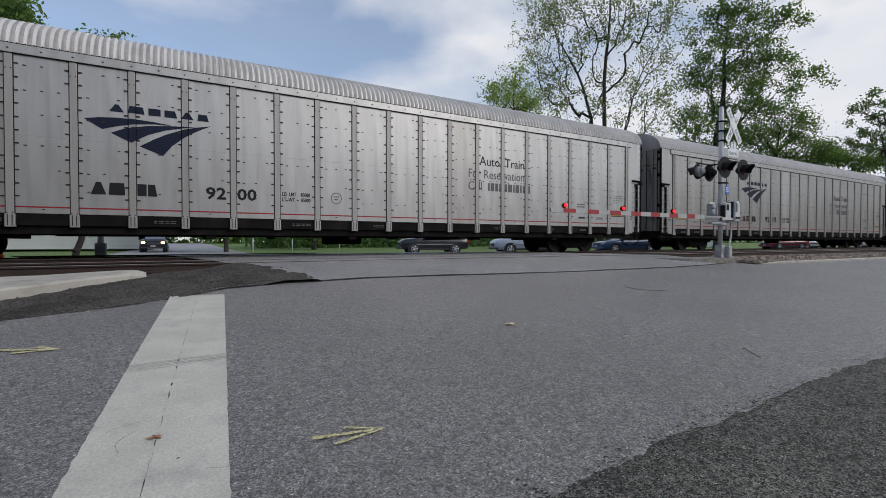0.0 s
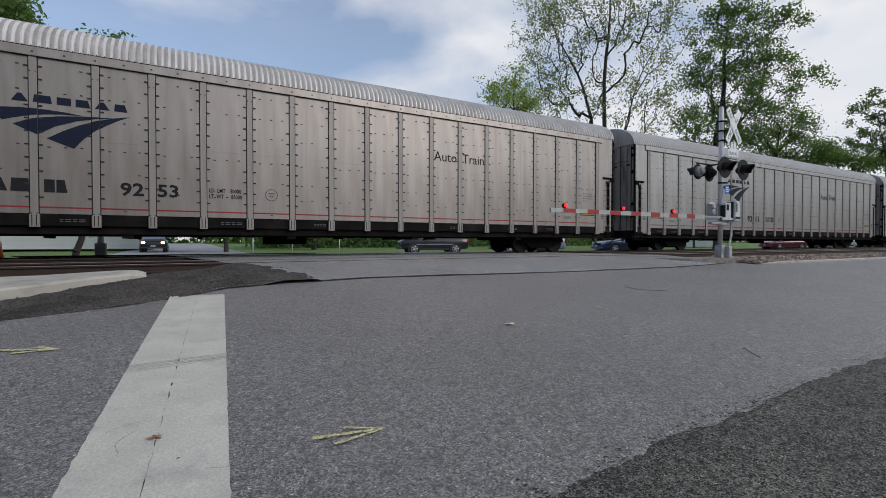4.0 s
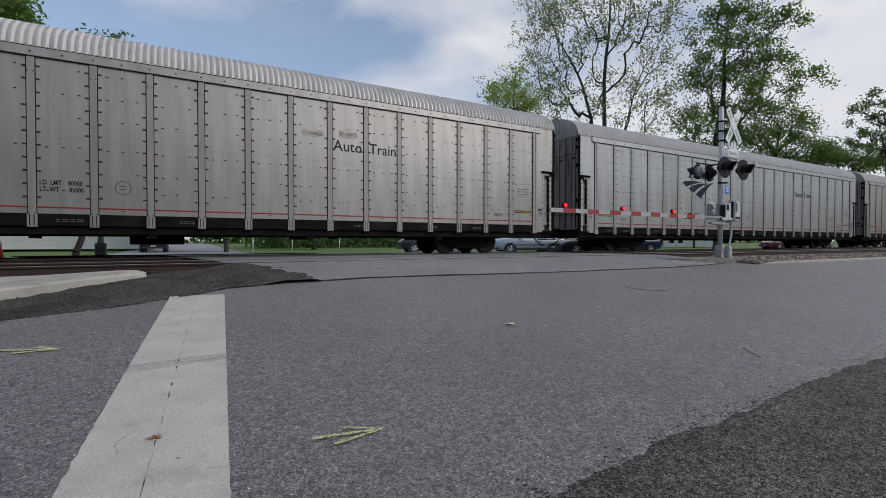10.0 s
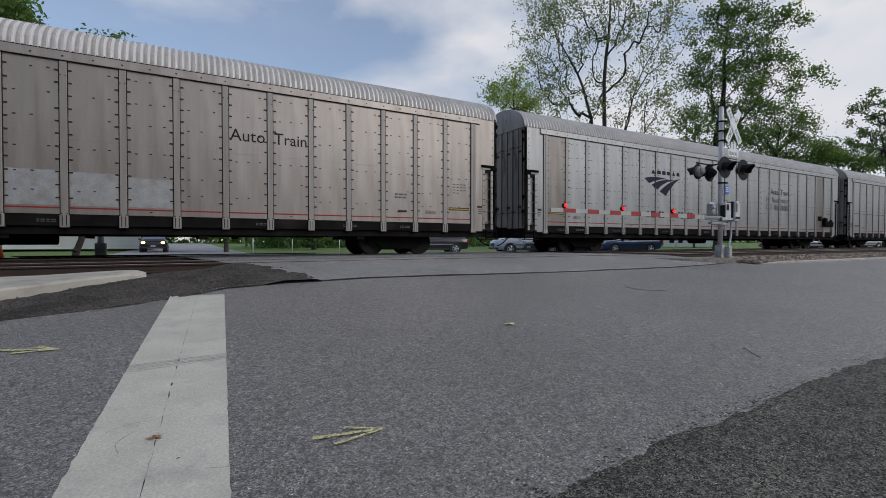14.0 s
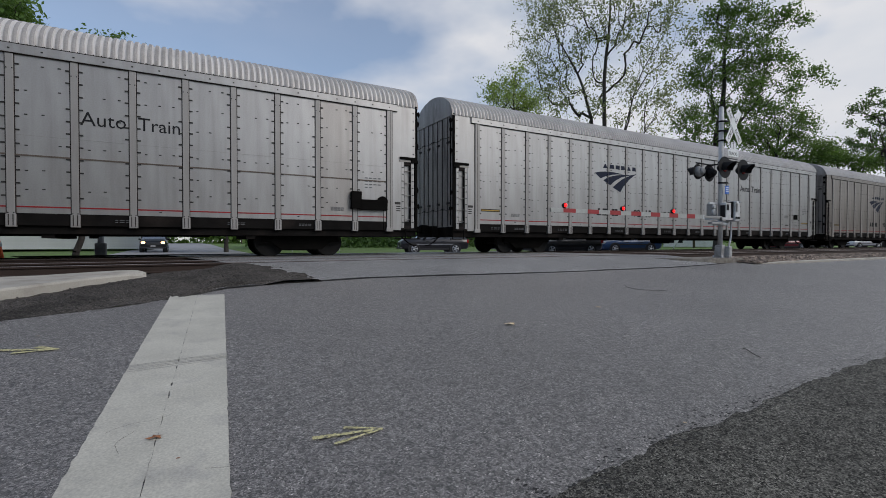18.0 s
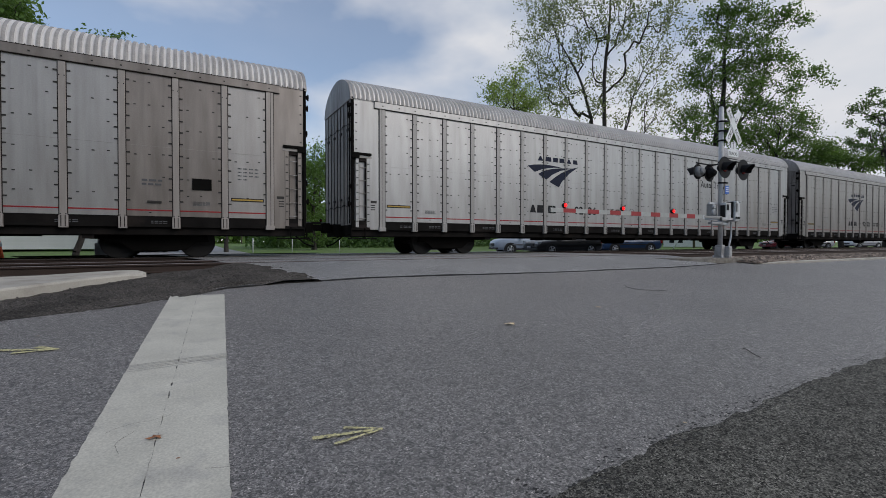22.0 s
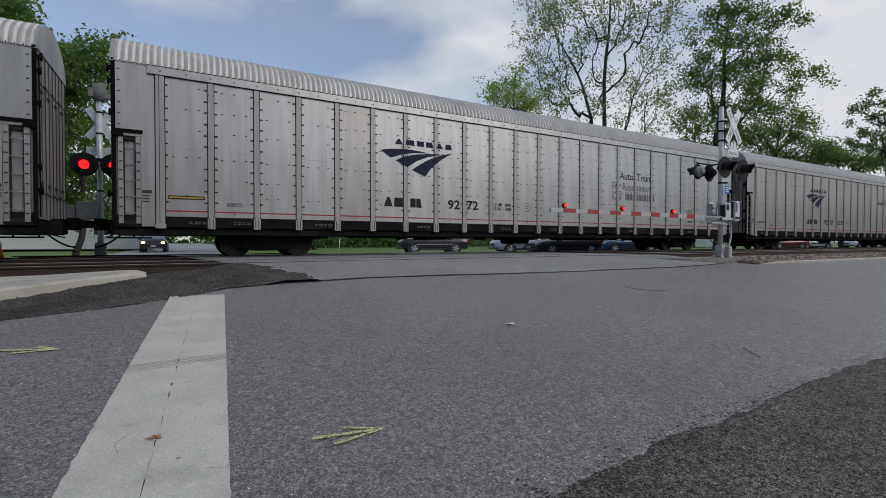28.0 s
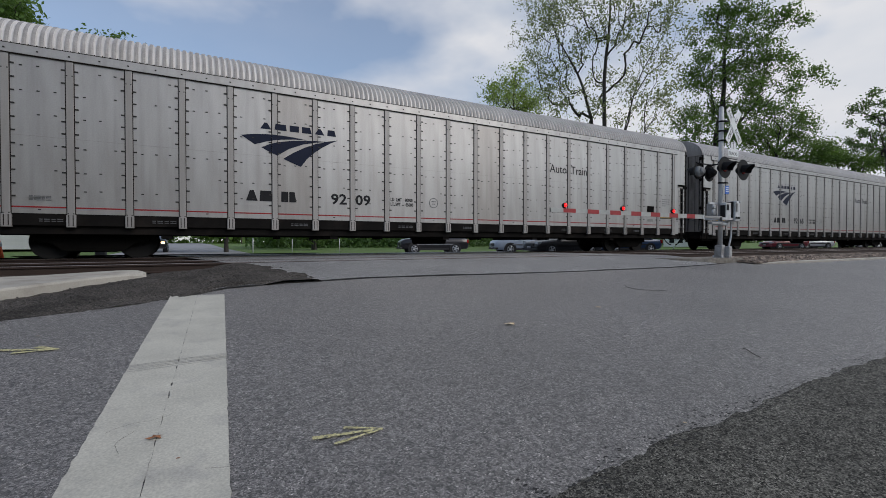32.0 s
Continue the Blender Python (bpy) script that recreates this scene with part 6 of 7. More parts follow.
    pts.sort(key=lambda q: math.hypot(q[0], q[1]) + 0.15 * q[2])
    arr = np.array(nodes + [(0, 0, 0)] * (3 * len(pts)))
    cnt = len(nodes)
    tips = []
    for q in pts:
        qa = np.array(q)
        A = arr[:cnt]
        d = np.linalg.norm(A - qa, axis=1) + 0.9 * np.maximum(0, A[:, 2] - qa[2] + 0.95 * np.hypot(A[:, 0] - qa[0], A[:, 1] - qa[1]))
        j = int(d.argmin())
        v = qa - arr[j]
        mid = arr[j] + v * 0.5 + rng.normal(0, 0.035, 3) * np.linalg.norm(v) - np.array([0, 0, 0.06]) * np.linalg.norm(v)
        arr[cnt], arr[cnt + 1] = mid, qa
        par += [j, cnt]
        tips.append(cnt + 1)
        cnt += 2
    weight = np.zeros(cnt)
    for k in tips:
        weight[k] += 1
    for k in range(cnt - 1, -1, -1):
        if par[k] >= 0:
            weight[par[k]] += weight[k]
    tot = max(weight[0], 1)
    rad = np.maximum(0.010, trunk_r * (weight / tot) ** (0.62 if limbs else 0.56))
    for s in range(len(limbs) if limbs else stems):
        for i in range(14):
            rad[s * 14 + i] = min(rad[s * 14 + i], trunk_r * (1.0 if s == 0 else 0.7) * (1 - 0.9 * i / 13) + 0.015)
    vs, fs = [], []
    for k in range(cnt):
        j = par[k]
        if j < 0:
            continue
        a, b = Vector(arr[j]), Vector(arr[k])
        d = b - a
        if d.length < 1e-4:
            continue
        sides = 8 if rad[k] > 0.08 else (5 if rad[k] > 0.03 else 3)
        s = d.normalized().orthogonal().normalized()
        tt = d.normalized().cross(s)
        ra, rb = (min(rad[j], rad[k] * 1.25)), rad[k]
        if arr[j][2] < 0.3 and j in (0, 14, 28):
            ra *= 1.25
        o = len(vs)
        for c, rr in ((a, ra), (b, rb)):
            for i in range(sides):
                g = 2 * math.pi * i / sides
                vs.append(c + float(rr) * (math.cos(g) * s + math.sin(g) * tt))
        fs += [(o + i, o + (i + 1) % sides, o + sides + (i + 1) % sides, o + sides + i) for i in range(sides)]
    me = bpy.data.meshes.new("trunk")
    me.from_pydata([tuple(v) for v in vs], [], fs)
    for p in me.polygons:
        p.use_smooth = True
    me.materials.append(BARK)
    link_part("trunk", me, t, "grey-brown trunk and forking limbs")
    link_part("crown", leaf_mesh("crown", [arr[k] for k in tips], per, leaf_size, spread, m, rng), t, "leaves in loose clumps")
    return t


def build_trees():
    # right of the signal and behind the train
    tree(48.6, 50, 34, 6.0, 4.0, 1480, 11, 0.125, 0.30, LEAF_PALE, "tall sparse spring tree with three grey stems", 3, 0.27,
         lobes=[(-7.7, 24.2, 1.6), (-7.4, 22.0, 1.1), (-5.9, 20.0, 1.7), (-5.0, 22.9, 1.7), (-4.4, 18.0, 1.4), (-3.5, 15.6, 1.5), (-5.9, 25.1, 1.6), (-3.0, 24.9, 1.9), (-3.0, 20.2,
         1.6), (-0.7, 14.7, 1.4), (-1.3, 22.3, 1.7), (-0.2, 18.1, 1.3), (0.6, 24.3, 1.8), (1.4, 21.3, 1.4), (2.5, 17.8, 1.2), (3.0, 23.4, 1.6), (3.6, 14.3, 1.2), (4.1, 20.4,
         1.3), (5.1, 17.5, 1.2), (5.4, 21.9, 1.4), (6.1, 19.3, 1.2), (6.6, 23.4, 1.6), (7.9, 21.5, 0.9), (4.7, 12.2, 1.1), (1.8, 13.6, 1.0), (-5.9, 29.3, 2.3), (-1.3, 29.3,
         2.4), (3.0, 27.9, 2.3), (6.6, 26.6, 1.7), (5.5, 14.8, 1.2), (6.8, 16.2, 1.1), (6.4, 13.2, 1.1), (3.0, 15.6, 1.0), (-5.5, 17.0, 1.2), (-4.6, 14.2, 1.2), (-2.5, 13.0, 1.2)],
         limbs=[[(0.3, 2.4), (0.3, 12.9), (0.5, 18.6), (0.7, 23.2), (1.1, 27.7), (0.9, 31.1)], [(-0.1, 2.4), (-0.7, 13.2), (-1.5, 16.2), (-2.7, 19.0), (-4.4, 22.8), (-5.6, 26.5),
         (-6.5, 29.1)], [(0.7, 2.4), (2.3, 12.7), (3.3, 16.3), (4.6, 19.2), (6.4, 22.6), (7.3, 26.0)]])
    tree(60.5, 60, 35, 6.0, 4.0, 1180, 22, 0.135, 0.32, LEAF, "tall dark green tree with gaps in its crown", 7, 0.40,
         lobes=[(-0.3, 26.3, 1.4), (1.6, 26.1, 1.4), (3.6, 25.9, 1.3), (5.4, 24.6, 1.0), (6.5, 24.9, 0.9), (7.7, 23.7, 0.7), (0.5, 23.3, 1.4), (2.6, 22.8, 1.2), (4.4, 22.7, 0.9),
         (-2.5, 23.7, 0.8), (-2.5, 20.1, 1.1), (-1.1, 20.8, 1.2), (-1.9, 18.4, 1.1), (0.0, 19.0, 1.5), (1.6, 20.0, 1.4), (3.2, 20.6, 1.2), (4.9, 20.8, 1.1), (6.4, 19.6, 0.9),
         (4.2, 18.6, 1.3), (7.3, 18.6, 0.8), (8.5, 17.8, 0.7), (9.4, 17.0, 0.4), (6.6, 16.6, 0.8), (2.7, 17.3, 1.2), (-3.6, 14.8, 1.0), (-1.6, 13.2, 1.2), (-0.2, 15.9, 1.2),
         (1.1, 15.1, 1.3), (2.7, 14.9, 1.0), (2.1, 29.7, 1.8), (4.6, 28.4, 1.4), (-3.0, 12.0, 1.1), (-2.6, 16.2, 1.2), (0.6, 12.4, 1.2), (2.0, 12.6, 1.1), (-0.6, 11.0, 1.1), (3.8, 16.0, 1.1)],
         limbs=[[(0.0, 2.6), (-0.1, 12.1), (0.5, 17.1), (0.7, 21.4), (1.0, 25.0), (1.8, 29.2), (2.3, 31.5)], [(1.7, 13.1), (3.2, 15.4), (4.9, 17.5), (7.5, 17.9)], [(0.8, 20.1),
         (3.1, 22.1), (5.6, 23.6), (7.5, 24.1)]])
    tree(65.5, 64, 16, 6.0, 4.0, 330, 34, 0.12, 0.42, LEAF, "broad green tree behind the train", 19, 0.32,
         lobes=[(-0.6, 15.4, 0.9), (0.7, 15.5, 1.0), (0.2, 13.7, 1.3), (2.0, 14.7, 0.8), (2.9, 13.9, 0.8), (2.0, 12.5, 1.2), (-1.4, 13.3, 1.1), (-1.1, 11.3, 1.4), (1.0, 10.8, 1.3),
         (3.4, 11.7, 0.9), (3.0, 10.3, 1.1), (-3.0, 12.6, 1.0)],
         limbs=[[(0.0, 2.6), (0.1, 9.0), (0.5, 13.4), (0.7, 15.5)]])
    tree(70.7, 66, 12, 6.0, 4.0, 190, 30, 0.13, 0.42, LEAF, "lower green tree beyond the street", 21, 0.28,
         lobes=[(-1.5, 11.0, 0.9), (-0.5, 10.2, 0.8), (0.2, 9.6, 0.7), (-1.9, 9.8, 0.9), (1.1, 9.1, 0.7), (2.2, 9.3, 0.8), (3.3, 8.9, 0.8)],
         limbs=[[(0.0, 2.5), (-0.1, 7.4), (-0.5, 10.2)], [(0.0, 3.8), (1.3, 8.5), (2.7, 9.3)]])
    tree(73.8, 60, 15, 6.0, 4.0, 230, 22, 0.11, 0.20, LEAF_DARK, "green tree with an open layered crown", 23, 0.28,
         lobes=[(-2.9, 12.6, 0.3), (-2.5, 13.4, 0.4), (-1.7, 13.7, 0.5), (-0.9, 14.4, 0.4), (-0.3, 13.7, 0.4), (-1.1, 12.7, 0.5), (-0.3, 12.1, 0.5), (-2.0, 11.9, 0.3), (-1.7, 11.0,
         0.4), (-0.7, 10.9, 0.5), (-2.9, 10.7, 0.4), (-2.3, 10.1, 0.4), (-1.3, 9.8, 0.5), (-0.3, 9.5, 0.5), (0.8, 13.0, 0.9), (0.8, 10.6, 1.0)],
         limbs=[[(0.0, 2.3), (0.1, 7.6), (-0.1, 10.8), (-0.3, 13.5), (-0.2, 14.8)], [(-0.1, 9.2), (-1.1, 10.1), (-2.5, 10.5)], [(-0.1, 11.6), (-1.3, 12.9), (-2.6, 13.2)]])
    tree(38.9, 62, 25, 6.0, 4.0, 400, 15, 0.14, 0.36, LEAF_LIGHT, "rounded yellow-green spring tree", 29, 0.25,
         lobes=[(-3.5, 20.8, 1.2), (-2.3, 21.2, 1.5), (-0.8, 22.5, 1.8), (0.0, 24.1, 1.1), (1.1, 21.3, 2.0), (2.2, 19.3, 1.7), (-1.9, 19.2, 1.5), (0.7, 18.7, 1.9)],
         limbs=[[(0.0, 8.2), (-0.2, 14.2), (-0.5, 19.5), (-0.3, 23.6)], [(0.0, 8.2), (0.7, 15.7), (1.8, 20.9)]])
    # seen through the gaps of the train
    tree(4.4, 42, 14.2, 5.0, 1.2, 300, 60, 0.13, 0.42, LEAF, "green tree beside the side street", 37, 0.16, gaps=0.48)
    tree(14.0, 52, 11.5, 4.5, 1.0, 230, 50, 0.15, 0.5, LEAF, "green tree at the field's edge", 41, 0.25)
    tree(-13.1, 27, 14.8, 3.5, 2.5, 620, 46, 0.095, 0.26, LEAF, "large green tree beside the crossing", 43, 0.4,
         lobes=[(-0.1, 10.7, 0.7), (0.3, 9.5, 0.45), (1.4, 8.7, 0.45), (1.9, 8.8, 0.4), (0.2, 8.1, 0.9), (1.3, 7.8, 0.8), (1.9, 7.7, 0.5), (0.6, 5.9, 0.9), (1.7, 6.1, 0.6), (0.5, 3.5, 1.0), (1.8, 4.1, 0.6), (1.5, 2.3, 0.7), (-1.1, 9.8, 1.0), (-1.3, 6.3, 1.3), (-1.4, 3.3, 1.4)],
         limbs=[[(-1.6, 0.4), (-1.5, 3.0), (-1.2, 6.0), (-0.8, 9.5), (-0.4, 12.0)], [(-1.4, 3.6), (-0.2, 6.0), (1.2, 8.4)]])
    tree(-6.7, 25, 10.2, 2.6, 0.4, 420, 26, 0.085, 0.22, LEAF, "green tree behind the far signal", 47, 0.13,
         lobes=[(-0.3, 8.8, 0.6), (0.3, 9.3, 0.45), (0.0, 8.4, 0.5), (0.4, 8.7, 0.3), (0.6, 7.8, 0.2), (-0.2, 7.3, 0.5), (-0.5, 6.2, 0.5), (-0.4, 4.9, 0.6), (0.2, 5.1, 0.4),
                (-0.3, 3.4, 0.6), (0.3, 3.1, 0.3), (0.3, 2.2, 0.4), (-0.7, 2.2, 0.6), (-1.3, 8.0, 0.8), (-1.6, 6.4, 0.9), (-1.6, 4.3, 0.9), (-1.6, 2.4, 0.9), (-0.7, 8.8, 0.6)],
         limbs=[[(-0.9, 0.5), (-0.7, 3.0), (-0.45, 6.0), (-0.2, 8.4), (0.0, 9.8)], [(-0.8, 3.1), (-1.3, 5.0), (-1.6, 7.5)]])
    tree(-3.3, 80, 11.4, 1.7, 4.0, 90, 34, 0.16, 0.42, LEAF_LIGHT, "small yellow-green tree along the side street", 53, 0.16, gaps=0.3)


build_trees()


def build_woods():
    """Undergrowth and far woodland, past counting."""
    rng = np.random.default_rng(77)
    pts = []
    for i in range(2600):
        x = rng.uniform(-20, 130)
        if -12 < x < 9:
            continue
        y = rng.uniform(58, 72) + 0.1 * abs(x)
        h = 3.2 + 2.2 * noise.noise((x * 0.12, y * 0.05, 3.0)) + (4.5 if x > 45 else 0)
        pts.append((x, y, rng.uniform(-0.2, 1) ** 1 * h))
    ob = new("undergrowth", leaf_mesh("undergrowth", pts, 24, 0.30, 0.9, LEAF_DARK, rng))
    tagged(ob, "dark green shrubs and undergrowth along the field", "shrubs", kind="stuff")
    pts = []
    for i in range(2600):
        x = rng.uniform(-120, 330)
        y = rng.uniform(120, 150)
        h = 9 + 5 * noise.noise((x * 0.05, 0.0, 9.0)) + (5 if x > 150 else 0)
        pts.append((x, y, rng.uniform(0, 1) ** 0.7 * h))
    ob = new("far_woods", leaf_mesh("far_woods", pts, 18, 0.8, 1.8, LEAF, rng))
    tagged(ob, "far green woodland", "woods", kind="stuff")


build_woods()


def build_unseen_woods():
    """Unseen trees added behind the road: they close the place and darken train reflections."""
    rng = np.random.default_rng(91)
    pts = []
    for i in range(2600):
        x = rng.uniform(-110, 190)
        y = rng.uniform(-46, -33) + 0.13 * max(0.0, x)
        # tall on the left, low mid-way: shapes the brightness along the train
        h = lerp_table(x, [(-110, 16.0), (-2, 17.0), (10, 6.0), (60, 6.0), (110, 10.0)]) + 3 * noise.noise((x * 0.06, 0.0, 2.0))
        pts.append((x, y, rng.uniform(-0.05, 1) * h - 0.8))
    ob = new("woods_behind", leaf_mesh("woods_behind", pts, 16, 0.8, 1.6, LEAF_DARK, rng))
    tagged(ob, "unseen dark green woodland added across the road", "woods", kind="stuff")


build_unseen_woods()


# ---- behind the tracks ----
def build_house():
    g = tagged(new("house", None), "low white-sided house behind the trees", "house")
    g.location = (-14.5, 52, -0.2)
    SIDING = mat("white_siding", (0.46, 0.475, 0.465), 0.6, var=0.05, scale=1, fine=30, rnd=0.03)
    SHINGLE = mat("grey_roof_shingle", (0.14, 0.135, 0.13), 0.9, var=0.2, scale=3, fine=20)
    bm = bmesh.new()
    box(bm, -9, 12, 0.03, 8, 0, 3.4)
    part("wall", bm, SIDING, g)
    bm = bmesh.new()
    box(bm, -9, 12, 0, 0.03, 0, 0.2)
    board = mesh_of("siding_board", bm, SIDING)
    for k in range(16):
        link_part("siding_board", board, g, "", (0, -0.004 * (k % 2), 0.21 * k))
    bm = bmesh.new()
    extrude_poly(bm, [(-0.5, 3.3), (4, 5.2), (8.5, 3.3), (8.5, 3.42), (4, 5.36), (-0.5, 3.42)], 0, -9.5, 12.5)
    part("roof", fix(bm), SHINGLE, g)
    for x in (-6, -1.5, 3.0, 7.5):
        bm = bmesh.new()
        box(bm, x, x + 1.2, -0.05, 0.0, 1.2, 2.6)
        w = part("window", bm, SIGNW, g)
        bm = bmesh.new()
        box(bm, x + 0.08, x + 1.12, -0.06, -0.045, 1.28, 2.52)
        part("pane", bm, GLASS, w)


def build_small_far():
    g = tagged(new("traffic_cone", None), "orange traffic cone beside the far track", "cone")
    g.location = (-4.74, 18.4, -0.2)
    bm = bmesh.new()
    box(bm, -0.2, 0.2, -0.2, 0.2, 0, 0.04, bevel=0.01)
    part("base", bm, TRIM, g)
    bm = bmesh.new()
    cyl(bm, (0, 0, 0.04), (0, 0, 0.80), 0.15, 20, 0.035)
    part("body", bm, ORANGE, g)
    bm = bmesh.new()
    cyl(bm, (0, 0, 0.48), (0, 0, 0.62), 0.098, 20, 0.078)
    part("collar", bm, SIGNW, g, "white reflective collar")
    WOOD = mat("weathered_pole_timber", (0.13, 0.105, 0.085), 0.9, var=0.2, scale=3, fine=30, stretch=(1, 1, 0.2))
    for az, r, h in ((-4.02, 70, 9.75), (6.0, 120, 12.0), (58.4, 75, 17.0)):
        g = tagged(new("utility_pole", None), "weathered timber utility pole with a crossarm", "pole")
        g.location = at(az, r, -0.6)
        bm = bmesh.new()
        cyl(bm, (0, 0, 0), (0, 0, h), 0.17, 10, 0.12)
        part("pole", bm, WOOD, g)
        bm = bmesh.new()
        box(bm, -1.4, 1.4, -0.06, 0.06, h - 0.6, h - 0.45)
        arm = part("crossarm", bm, WOOD, g)
        for x in (-1.3, -0.6, 0.6, 1.3):
            bm = bmesh.new()
            cyl(bm, (x, 0, h - 0.45), (x, 0, h - 0.25), 0.05, 8)
            part("insulator", bm, GALV, arm)
    for az, r in ((17.0, 36), (25.2, 38), (7.2, 34), (11.5, 40)):
        g = tagged(new("marker_post", None), "thin pale marker post in the grass", "post")
        g.location = at(az, r, -0.42)
        bm = bmesh.new()
        cyl(bm, (0, 0, 0), (0, 0, 1.1), 0.03, 8)
        part("shaft", bm, CASE, g)
    # a low white outbuilding beyond the lawn
    g = tagged(new("shed", None), "low white outbuilding with a grey roof beyond the lawn", "shed")
    g.location = at(57.9, 84, -0.30)
    g.rotation_euler = (0, 0, radians(-57.9))
    bm = bmesh.new()
    box(bm, -3.6, 3.6, -2, 2, 0.0, 2.4)
    part("wall", bm, SIGNW, g)
    bm = bmesh.new()
    extrude_poly(bm, [(-2.4, 2.3), (2.4, 2.3), (2.4, 2.42), (0, 3.5), (-2.4, 2.42)], 0, -3.9, 3.9)
    part("roof", fix(bm), CASE_DULL, g, "grey pitched roof")
    for x in (-2.4, -1.2):
        bm = bmesh.new()
        box(bm, x - 0.35, x + 0.35, -2.03, -1.98, 0.6, 1.7)
        part("window", bm, BLACKP, g, "dark window")
    # pole stay in a pale guard sleeve
    g = tagged(new("stay_guard", None), "pale slanting guard sleeve on a pole stay", "guy guard")
    g.location = at(56.35, 60, -0.42)
    g.rotation_euler = (0, 0, radians(-56.35))
    bm = bmesh.new()
    cyl(bm, (0, 0, 0), (1.0, 0, 1.9), 0.055, 8)
    part("sleeve", bm, SIGNW, g)
    bm = bmesh.new()
    cyl(bm, (1.0, 0, 1.9), (2.6, 0, 4.94), 0.012, 6)
    part("wire", bm, GALV, g)


build_house()
build_small_far()


# ---- on the road ----
def flat_poly(bm, pts, lift):
    bm.faces.new([bm.verts.new((x, y, road_z(x, y) + rough(x, y, 0.004, 0.8) + lift)) for x, y in pts])


def stroke(bm, a, b, w0, w1, rng, lift=0.007, n=26):
    a, b = Vector(a), Vector(b)
    d = (b - a).normalized()
    p = Vector((-d.y, d.x))
    pts = []
    for i in range(n + 1):
        u = i / n
        w = (w0 + (w1 - w0) * u) * (1 + 0.35 * rng.uniform(-1, 1))
        c = a + (b - a) * u
        pts.append((c - p * w, c + p * w))
    for q, r in zip(pts, pts[1:]):
        flat_poly(bm, [tuple(q[0]), tuple(r[0]), tuple(r[1]), tuple(q[1])], lift)


def build_road_marks():
    rng = random.Random(9)
    for tail, tip in (((0.555, 2.27), (0.905, 2.22)), ((-1.30, 4.66), (-0.82, 4.49))):
        bm = bmesh.new()
        t, q = Vector(tail), Vector(tip)
        d = (q - t).normalized()
        p = Vector((-d.y, d.x))
        k = 1.0 if tail[0] > 0 else 2.0
        stroke(bm, t, q, 0.011 * k, 0.009 * k, rng)
        stroke(bm, t + p * 0.016, q, 0.009, 0.008, rng)
        stroke(bm, q - d * 0.19 + p * 0.075, q, 0.012 * k, 0.008, rng)
        stroke(bm, q - d * 0.26 - p * 0.085, q, 0.012 * k, 0.008, rng)
        tagged(new("painted_arrow", mesh_of("painted_arrow", fix(bm), CHALK)), "faded yellow spray-painted survey arrow on asphalt", "road marking", kind="structure")
    # scuffed band across the white line
    bm = bmesh.new()
    for k in range(5):
        y = 3.70 + k * 0.035 + rng.uniform(-0.005, 0.005)
        a, b = (-0.34, y + 0.01), (0.30, y + 0.06)
        stroke(bm, a, b, 0.002, 0.002 + 0.003 * rng.random(), rng, 0.0085, 30)
    SCUFF = mat("dark_scuff", (0.28, 0.27, 0.255), 0.9, var=0.3, scale=20, fine=120, fine_var=0.4)
    tagged(new("scuff_marks", mesh_of("scuff_marks", fix(bm), SCUFF)), "dark scuffed seam across the white line", "scuff", kind="structure")
    # hairline cracks
    bm = bmesh.new()
    for x, y, n, ang in ((-0.33, 2.75, 9, 1.2), (-0.25, 2.5, 7, 1.9), (0.08, 2.2, 6, 0.2), (4.5, 3.5, 14, 0.5), (2.0, 4.8, 12, 0.1), (7.5, 5.5, 16, 0.3)):
        for i in range(n):
            ang += rng.uniform(-0.5, 0.5)
            x2, y2 = x + 0.035 * math.cos(ang), y + 0.035 * math.sin(ang)
            stroke(bm, (x, y), (x2, y2), 0.0007, 0.0007, rng, 0.0088, 2)
            x, y = x2, y2
    tagged(new("cracks", mesh_of("cracks", fix(bm), SEAM)), "fine dark hairline cracks", "crack", kind="structure")
    # dark ravelled spots where the newer surface thins out
    bm = bmesh.new()
    for i in range(1500):
        x = rng.uniform(1.2, 6.5)
        y = lerp_table(x, WORN) + rng.gauss(0.0, 0.05) + 0.06 * noise.noise((x * 2.3, 8, 0))
        if noise.noise((x * 3.0, 1, 6)) < rng.uniform(-0.5, 0.2):
            continue
        s = 0.0022 + 0.0075 * rng.random() ** 2
        flat_poly(bm, [(x + s * 1.6 * math.cos(a) * rng.uniform(0.6, 1.2), y + s * math.sin(a) * rng.uniform(0.5, 1.1)) for a in (0, 0.9, 1.8, 2.7, 3.6, 4.5, 5.4)], 0.004)
    RAVEL = mat("dark_ravelled_binder", (0.030, 0.030, 0.030), 0.95, var=0.3, scale=30, fine=150, fine_var=0.4)
    tagged(new("ravelled_spots", mesh_of("ravelled_spots", fix(bm), RAVEL)), "dark ravelled spots along the worn asphalt joint", "road wear", kind="stuff")
    # manhole
    g = tagged(new("manhole", None), "round cast-iron cover set in the asphalt", "manhole cover")
    x, y = 6.95, 5.12
    g.location = (x, y, road_z(x, y))
    g.rotation_euler = (radians(3.6), 0, 0)
    bm = bmesh.new()
    cyl(bm, (0, 0, -0.05), (0, 0, 0.006), 0.33, 32)
    part("cover", bm, ASPHALT, g)
    bm = bmesh.new()
    for i in range(40):
        a, b = 2 * math.pi * i / 40, 2 * math.pi * (i + 1) / 40
        bm.faces.new([bm.verts.new((r * math.cos(t), r * math.sin(t), 0.008)) for r, t in ((0.332, a), (0.342, a), (0.342, b), (0.332, b))])
    part("frame", bm, SEAM, g)
    # leaves and a twig
    def litter(name, x, y, s, m, lab, lift, seed):
        r = random.Random(seed)
        bm = bmesh.new()
        c = bm.verts.new((0, 0, 0.012 * s / 0.05))
        ring = []
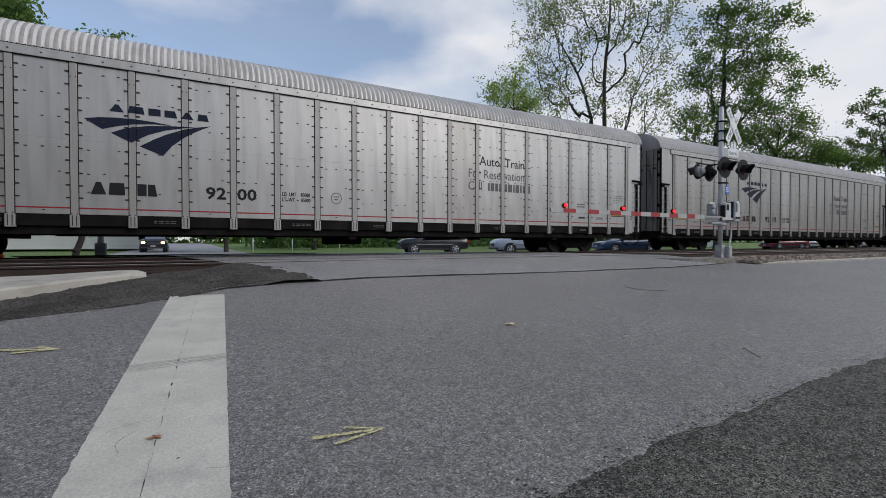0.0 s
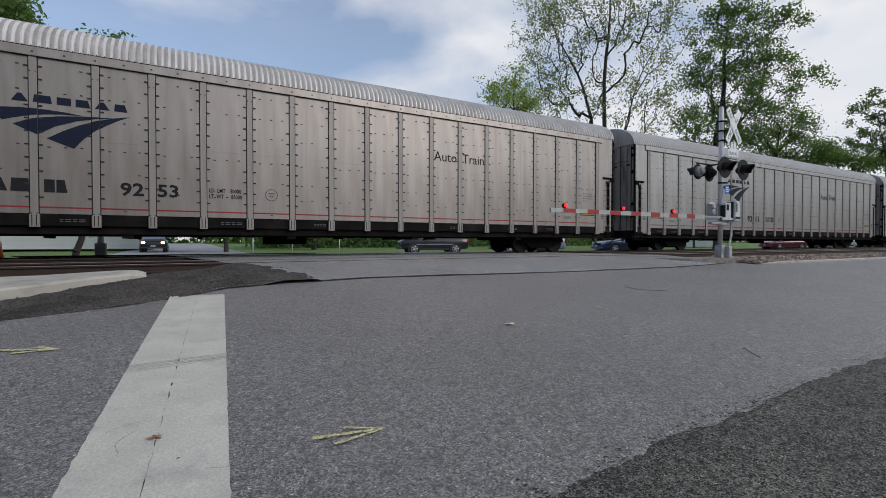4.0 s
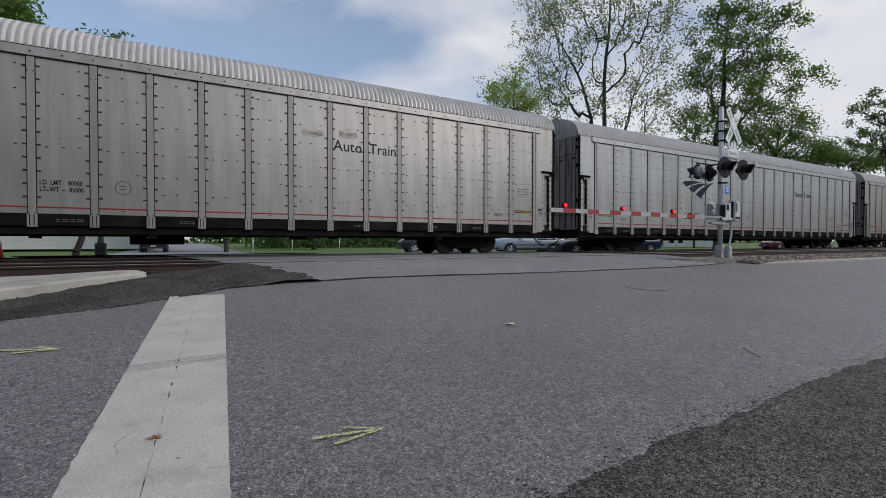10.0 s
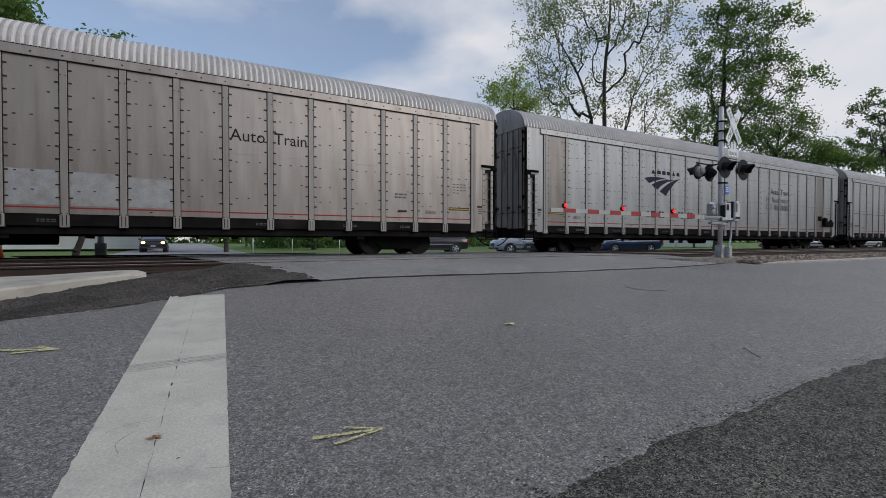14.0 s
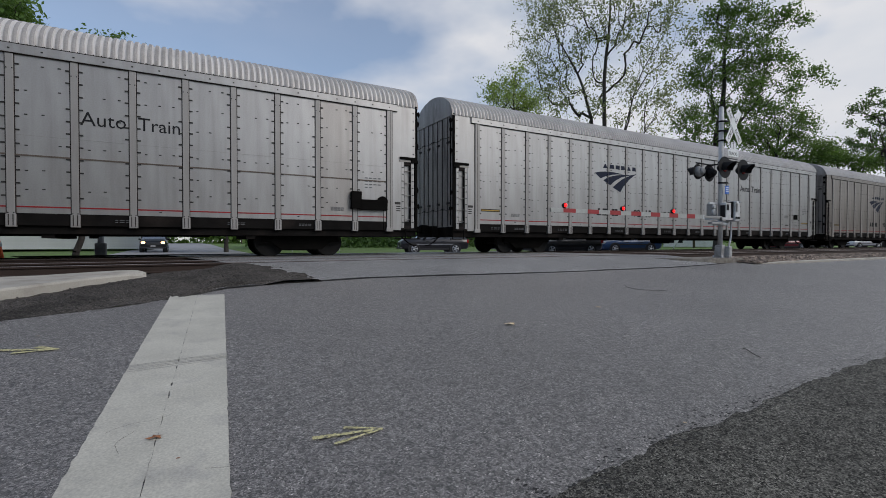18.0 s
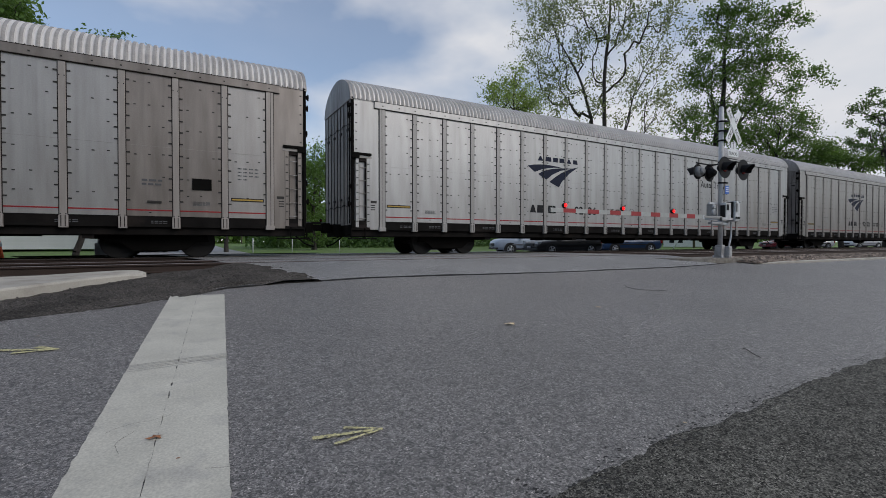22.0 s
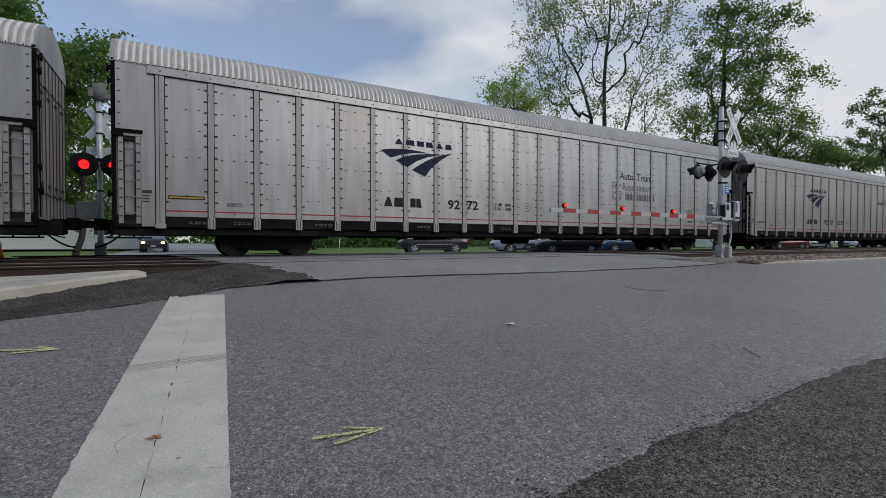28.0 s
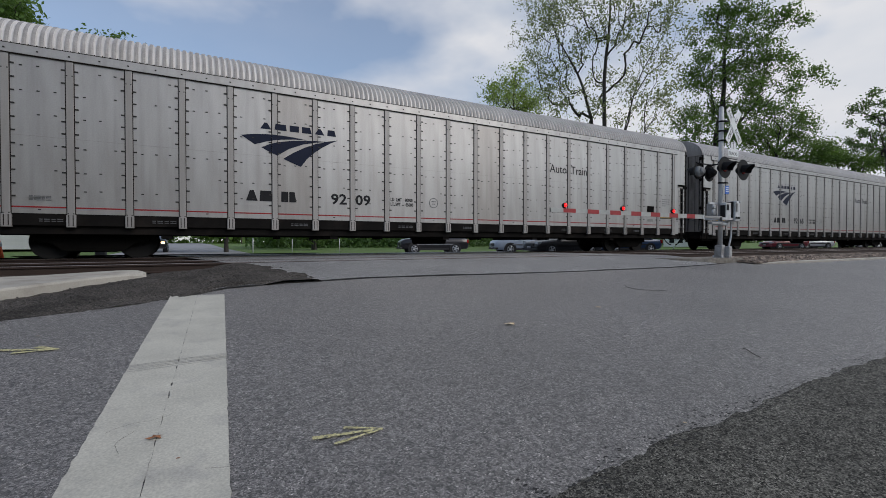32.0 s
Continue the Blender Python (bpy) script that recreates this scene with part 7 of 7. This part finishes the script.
        for i in range(11):
            a = 2 * math.pi * i / 11
            rr = s * (1.0 if i % 2 else 0.62) * r.uniform(0.8, 1.2)
            ring.append(bm.verts.new((rr * math.cos(a), 0.55 * rr * math.sin(a), s * 0.25 * r.random())))
        for i in range(11):
            bm.faces.new((c, ring[i], ring[(i + 1) % 11]))
        ob = new(name, mesh_of(name, fix(bm), m))
        ob.location = (x, y, road_z(x, y) + lift)
        ob.rotation_euler = (0.05, 0.06, r.random() * 0.6 - 0.3)
        tagged(ob, lab, "leaf")
    DRY = mat("dry_brown_leaf", (0.26, 0.11, 0.05), 0.8, var=0.25, scale=20, fine=90)
    PALE = mat("dry_tan_leaf", (0.60, 0.47, 0.31), 0.8, var=0.25, scale=20, fine=90)
    litter("fallen_leaf", -0.115, 2.60, 0.042, DRY, "curled dry brown leaf on the white line", 0.008, 1)
    litter("fallen_leaf", 3.0, 3.83, 0.078, PALE, "dry tan leaf on the asphalt", 0.004, 2)
    for i, (x, y, s) in enumerate(((4.68, 4.14, 0.045), (-0.02, 2.35, 0.012), (1.55, 3.7, 0.012), (0.95, 5.2, 0.014), (2.45, 1.55, 0.016), (-0.06, 1.9, 0.01), (-1.05, 5.0, 0.02), (4.4, 7.0, 0.02), (1.9, 6.4, 0.015))):
        litter("fallen_leaf", x, y, s, PALE if i in (0, 4, 6) else DRY, "small dry leaf fragment on the road", 0.006, 10 + i)
    tw = tagged(new("twig", None), "thin dark fallen twig on the asphalt", "twig")
    x0, y0, x1, y1 = 4.44, 2.27, 4.27, 2.04
    tw.location = (x0, y0, road_z(x0, y0) + 0.01)
    bm = bmesh.new()
    prev = Vector((0, 0, 0))
    for i in range(1, 6):
        u = i / 5
        q = Vector(((x1 - x0) * u + 0.01 * math.sin(u * 7), (y1 - y0) * u, 0.004 * math.sin(u * 3) + road_z(x1, y1) * u - road_z(x0, y0) * u))
        cyl(bm, prev, q, 0.0035, 6)
        prev = q
    part("stem", bm, BARK, tw)


build_road_marks()


# ---- what moves ----
ADVANCE = [(0, -7.894), (1, -22.616), (2, -37.355), (3, -52.111), (4.5, -74.283), (6, -96.506), (8, -126.221), (10, -156.042), (12, -185.973), (14, -216.016),
           (15.5, -238.621), (17, -261.246), (19, -291.519), (21, -321.914), (23, -352.388), (25, -382.909), (26.5, -405.88), (28, -428.876), (30, -459.507), (32, -490.094)]


def advance(t):
    return lerp_table(t, ADVANCE)


def motions():
    # the black car comes along the street and stops behind the others
    path = [(0.0, 91.02), (6.0, 46.019999999999996), (7.9, 29.02), (8.2, 25.93), (8.5, 24.4), (8.7, 23.37), (9.0, 21.8), (9.3, 21.05), (9.9, 19.5), (10.8, 18.24), (11.2, 18.01), (12.5, 17.63), (13, 17.59), (32.0, 17.59)]
    walk(DRIVER, [(t, pose(x, 20.75 - 0.14 * (min(x, 36) - 17.07), -0.38, 0, 0, -8 if x < 40 else 0)) for t, x in path])
    for w in [o for o in DRIVER.children if o.name.startswith("wheel")]:
        rows = []
        ts = [0.0] + [6.0 + k / 15 for k in range(int(7.0 * 15) + 1)] + [32.0]
        for t in ts:
            rows.append((t, pose(*w.location) @ Matrix.Rotation((lerp_table(max(t, 6.0), path) - path[1][1]) / 0.345, 4, 'Y')))
        walk(w, rows)
    for i, (car, wheels) in enumerate(TRAIN):
        off = (i - 1) * CAR_LEN
        walk(car, [(t, pose(s + off, TRACK_FAR, 0)) for t, s in ADVANCE])
        for w in wheels:
            x = w.parent.location.x + w.location.x + off
            ts = [j / 30 for j in range(961) if -6 < advance(j / 30) + x < 26]
            if not ts:
                ts = [0.0]
            a0 = advance(ts[0])
            rows = []
            for t in ts:
                rows.append((t, pose(*w.location) @ Matrix.Rotation((advance(t) - a0) / 0.42, 4, 'Y')))
            if ts[0] > 0:
                rows.insert(0, (0.0, rows[0][1]))
            if ts[-1] < 32:
                rows.append((32.0, rows[-1][1]))
            walk(w, rows)


motions()
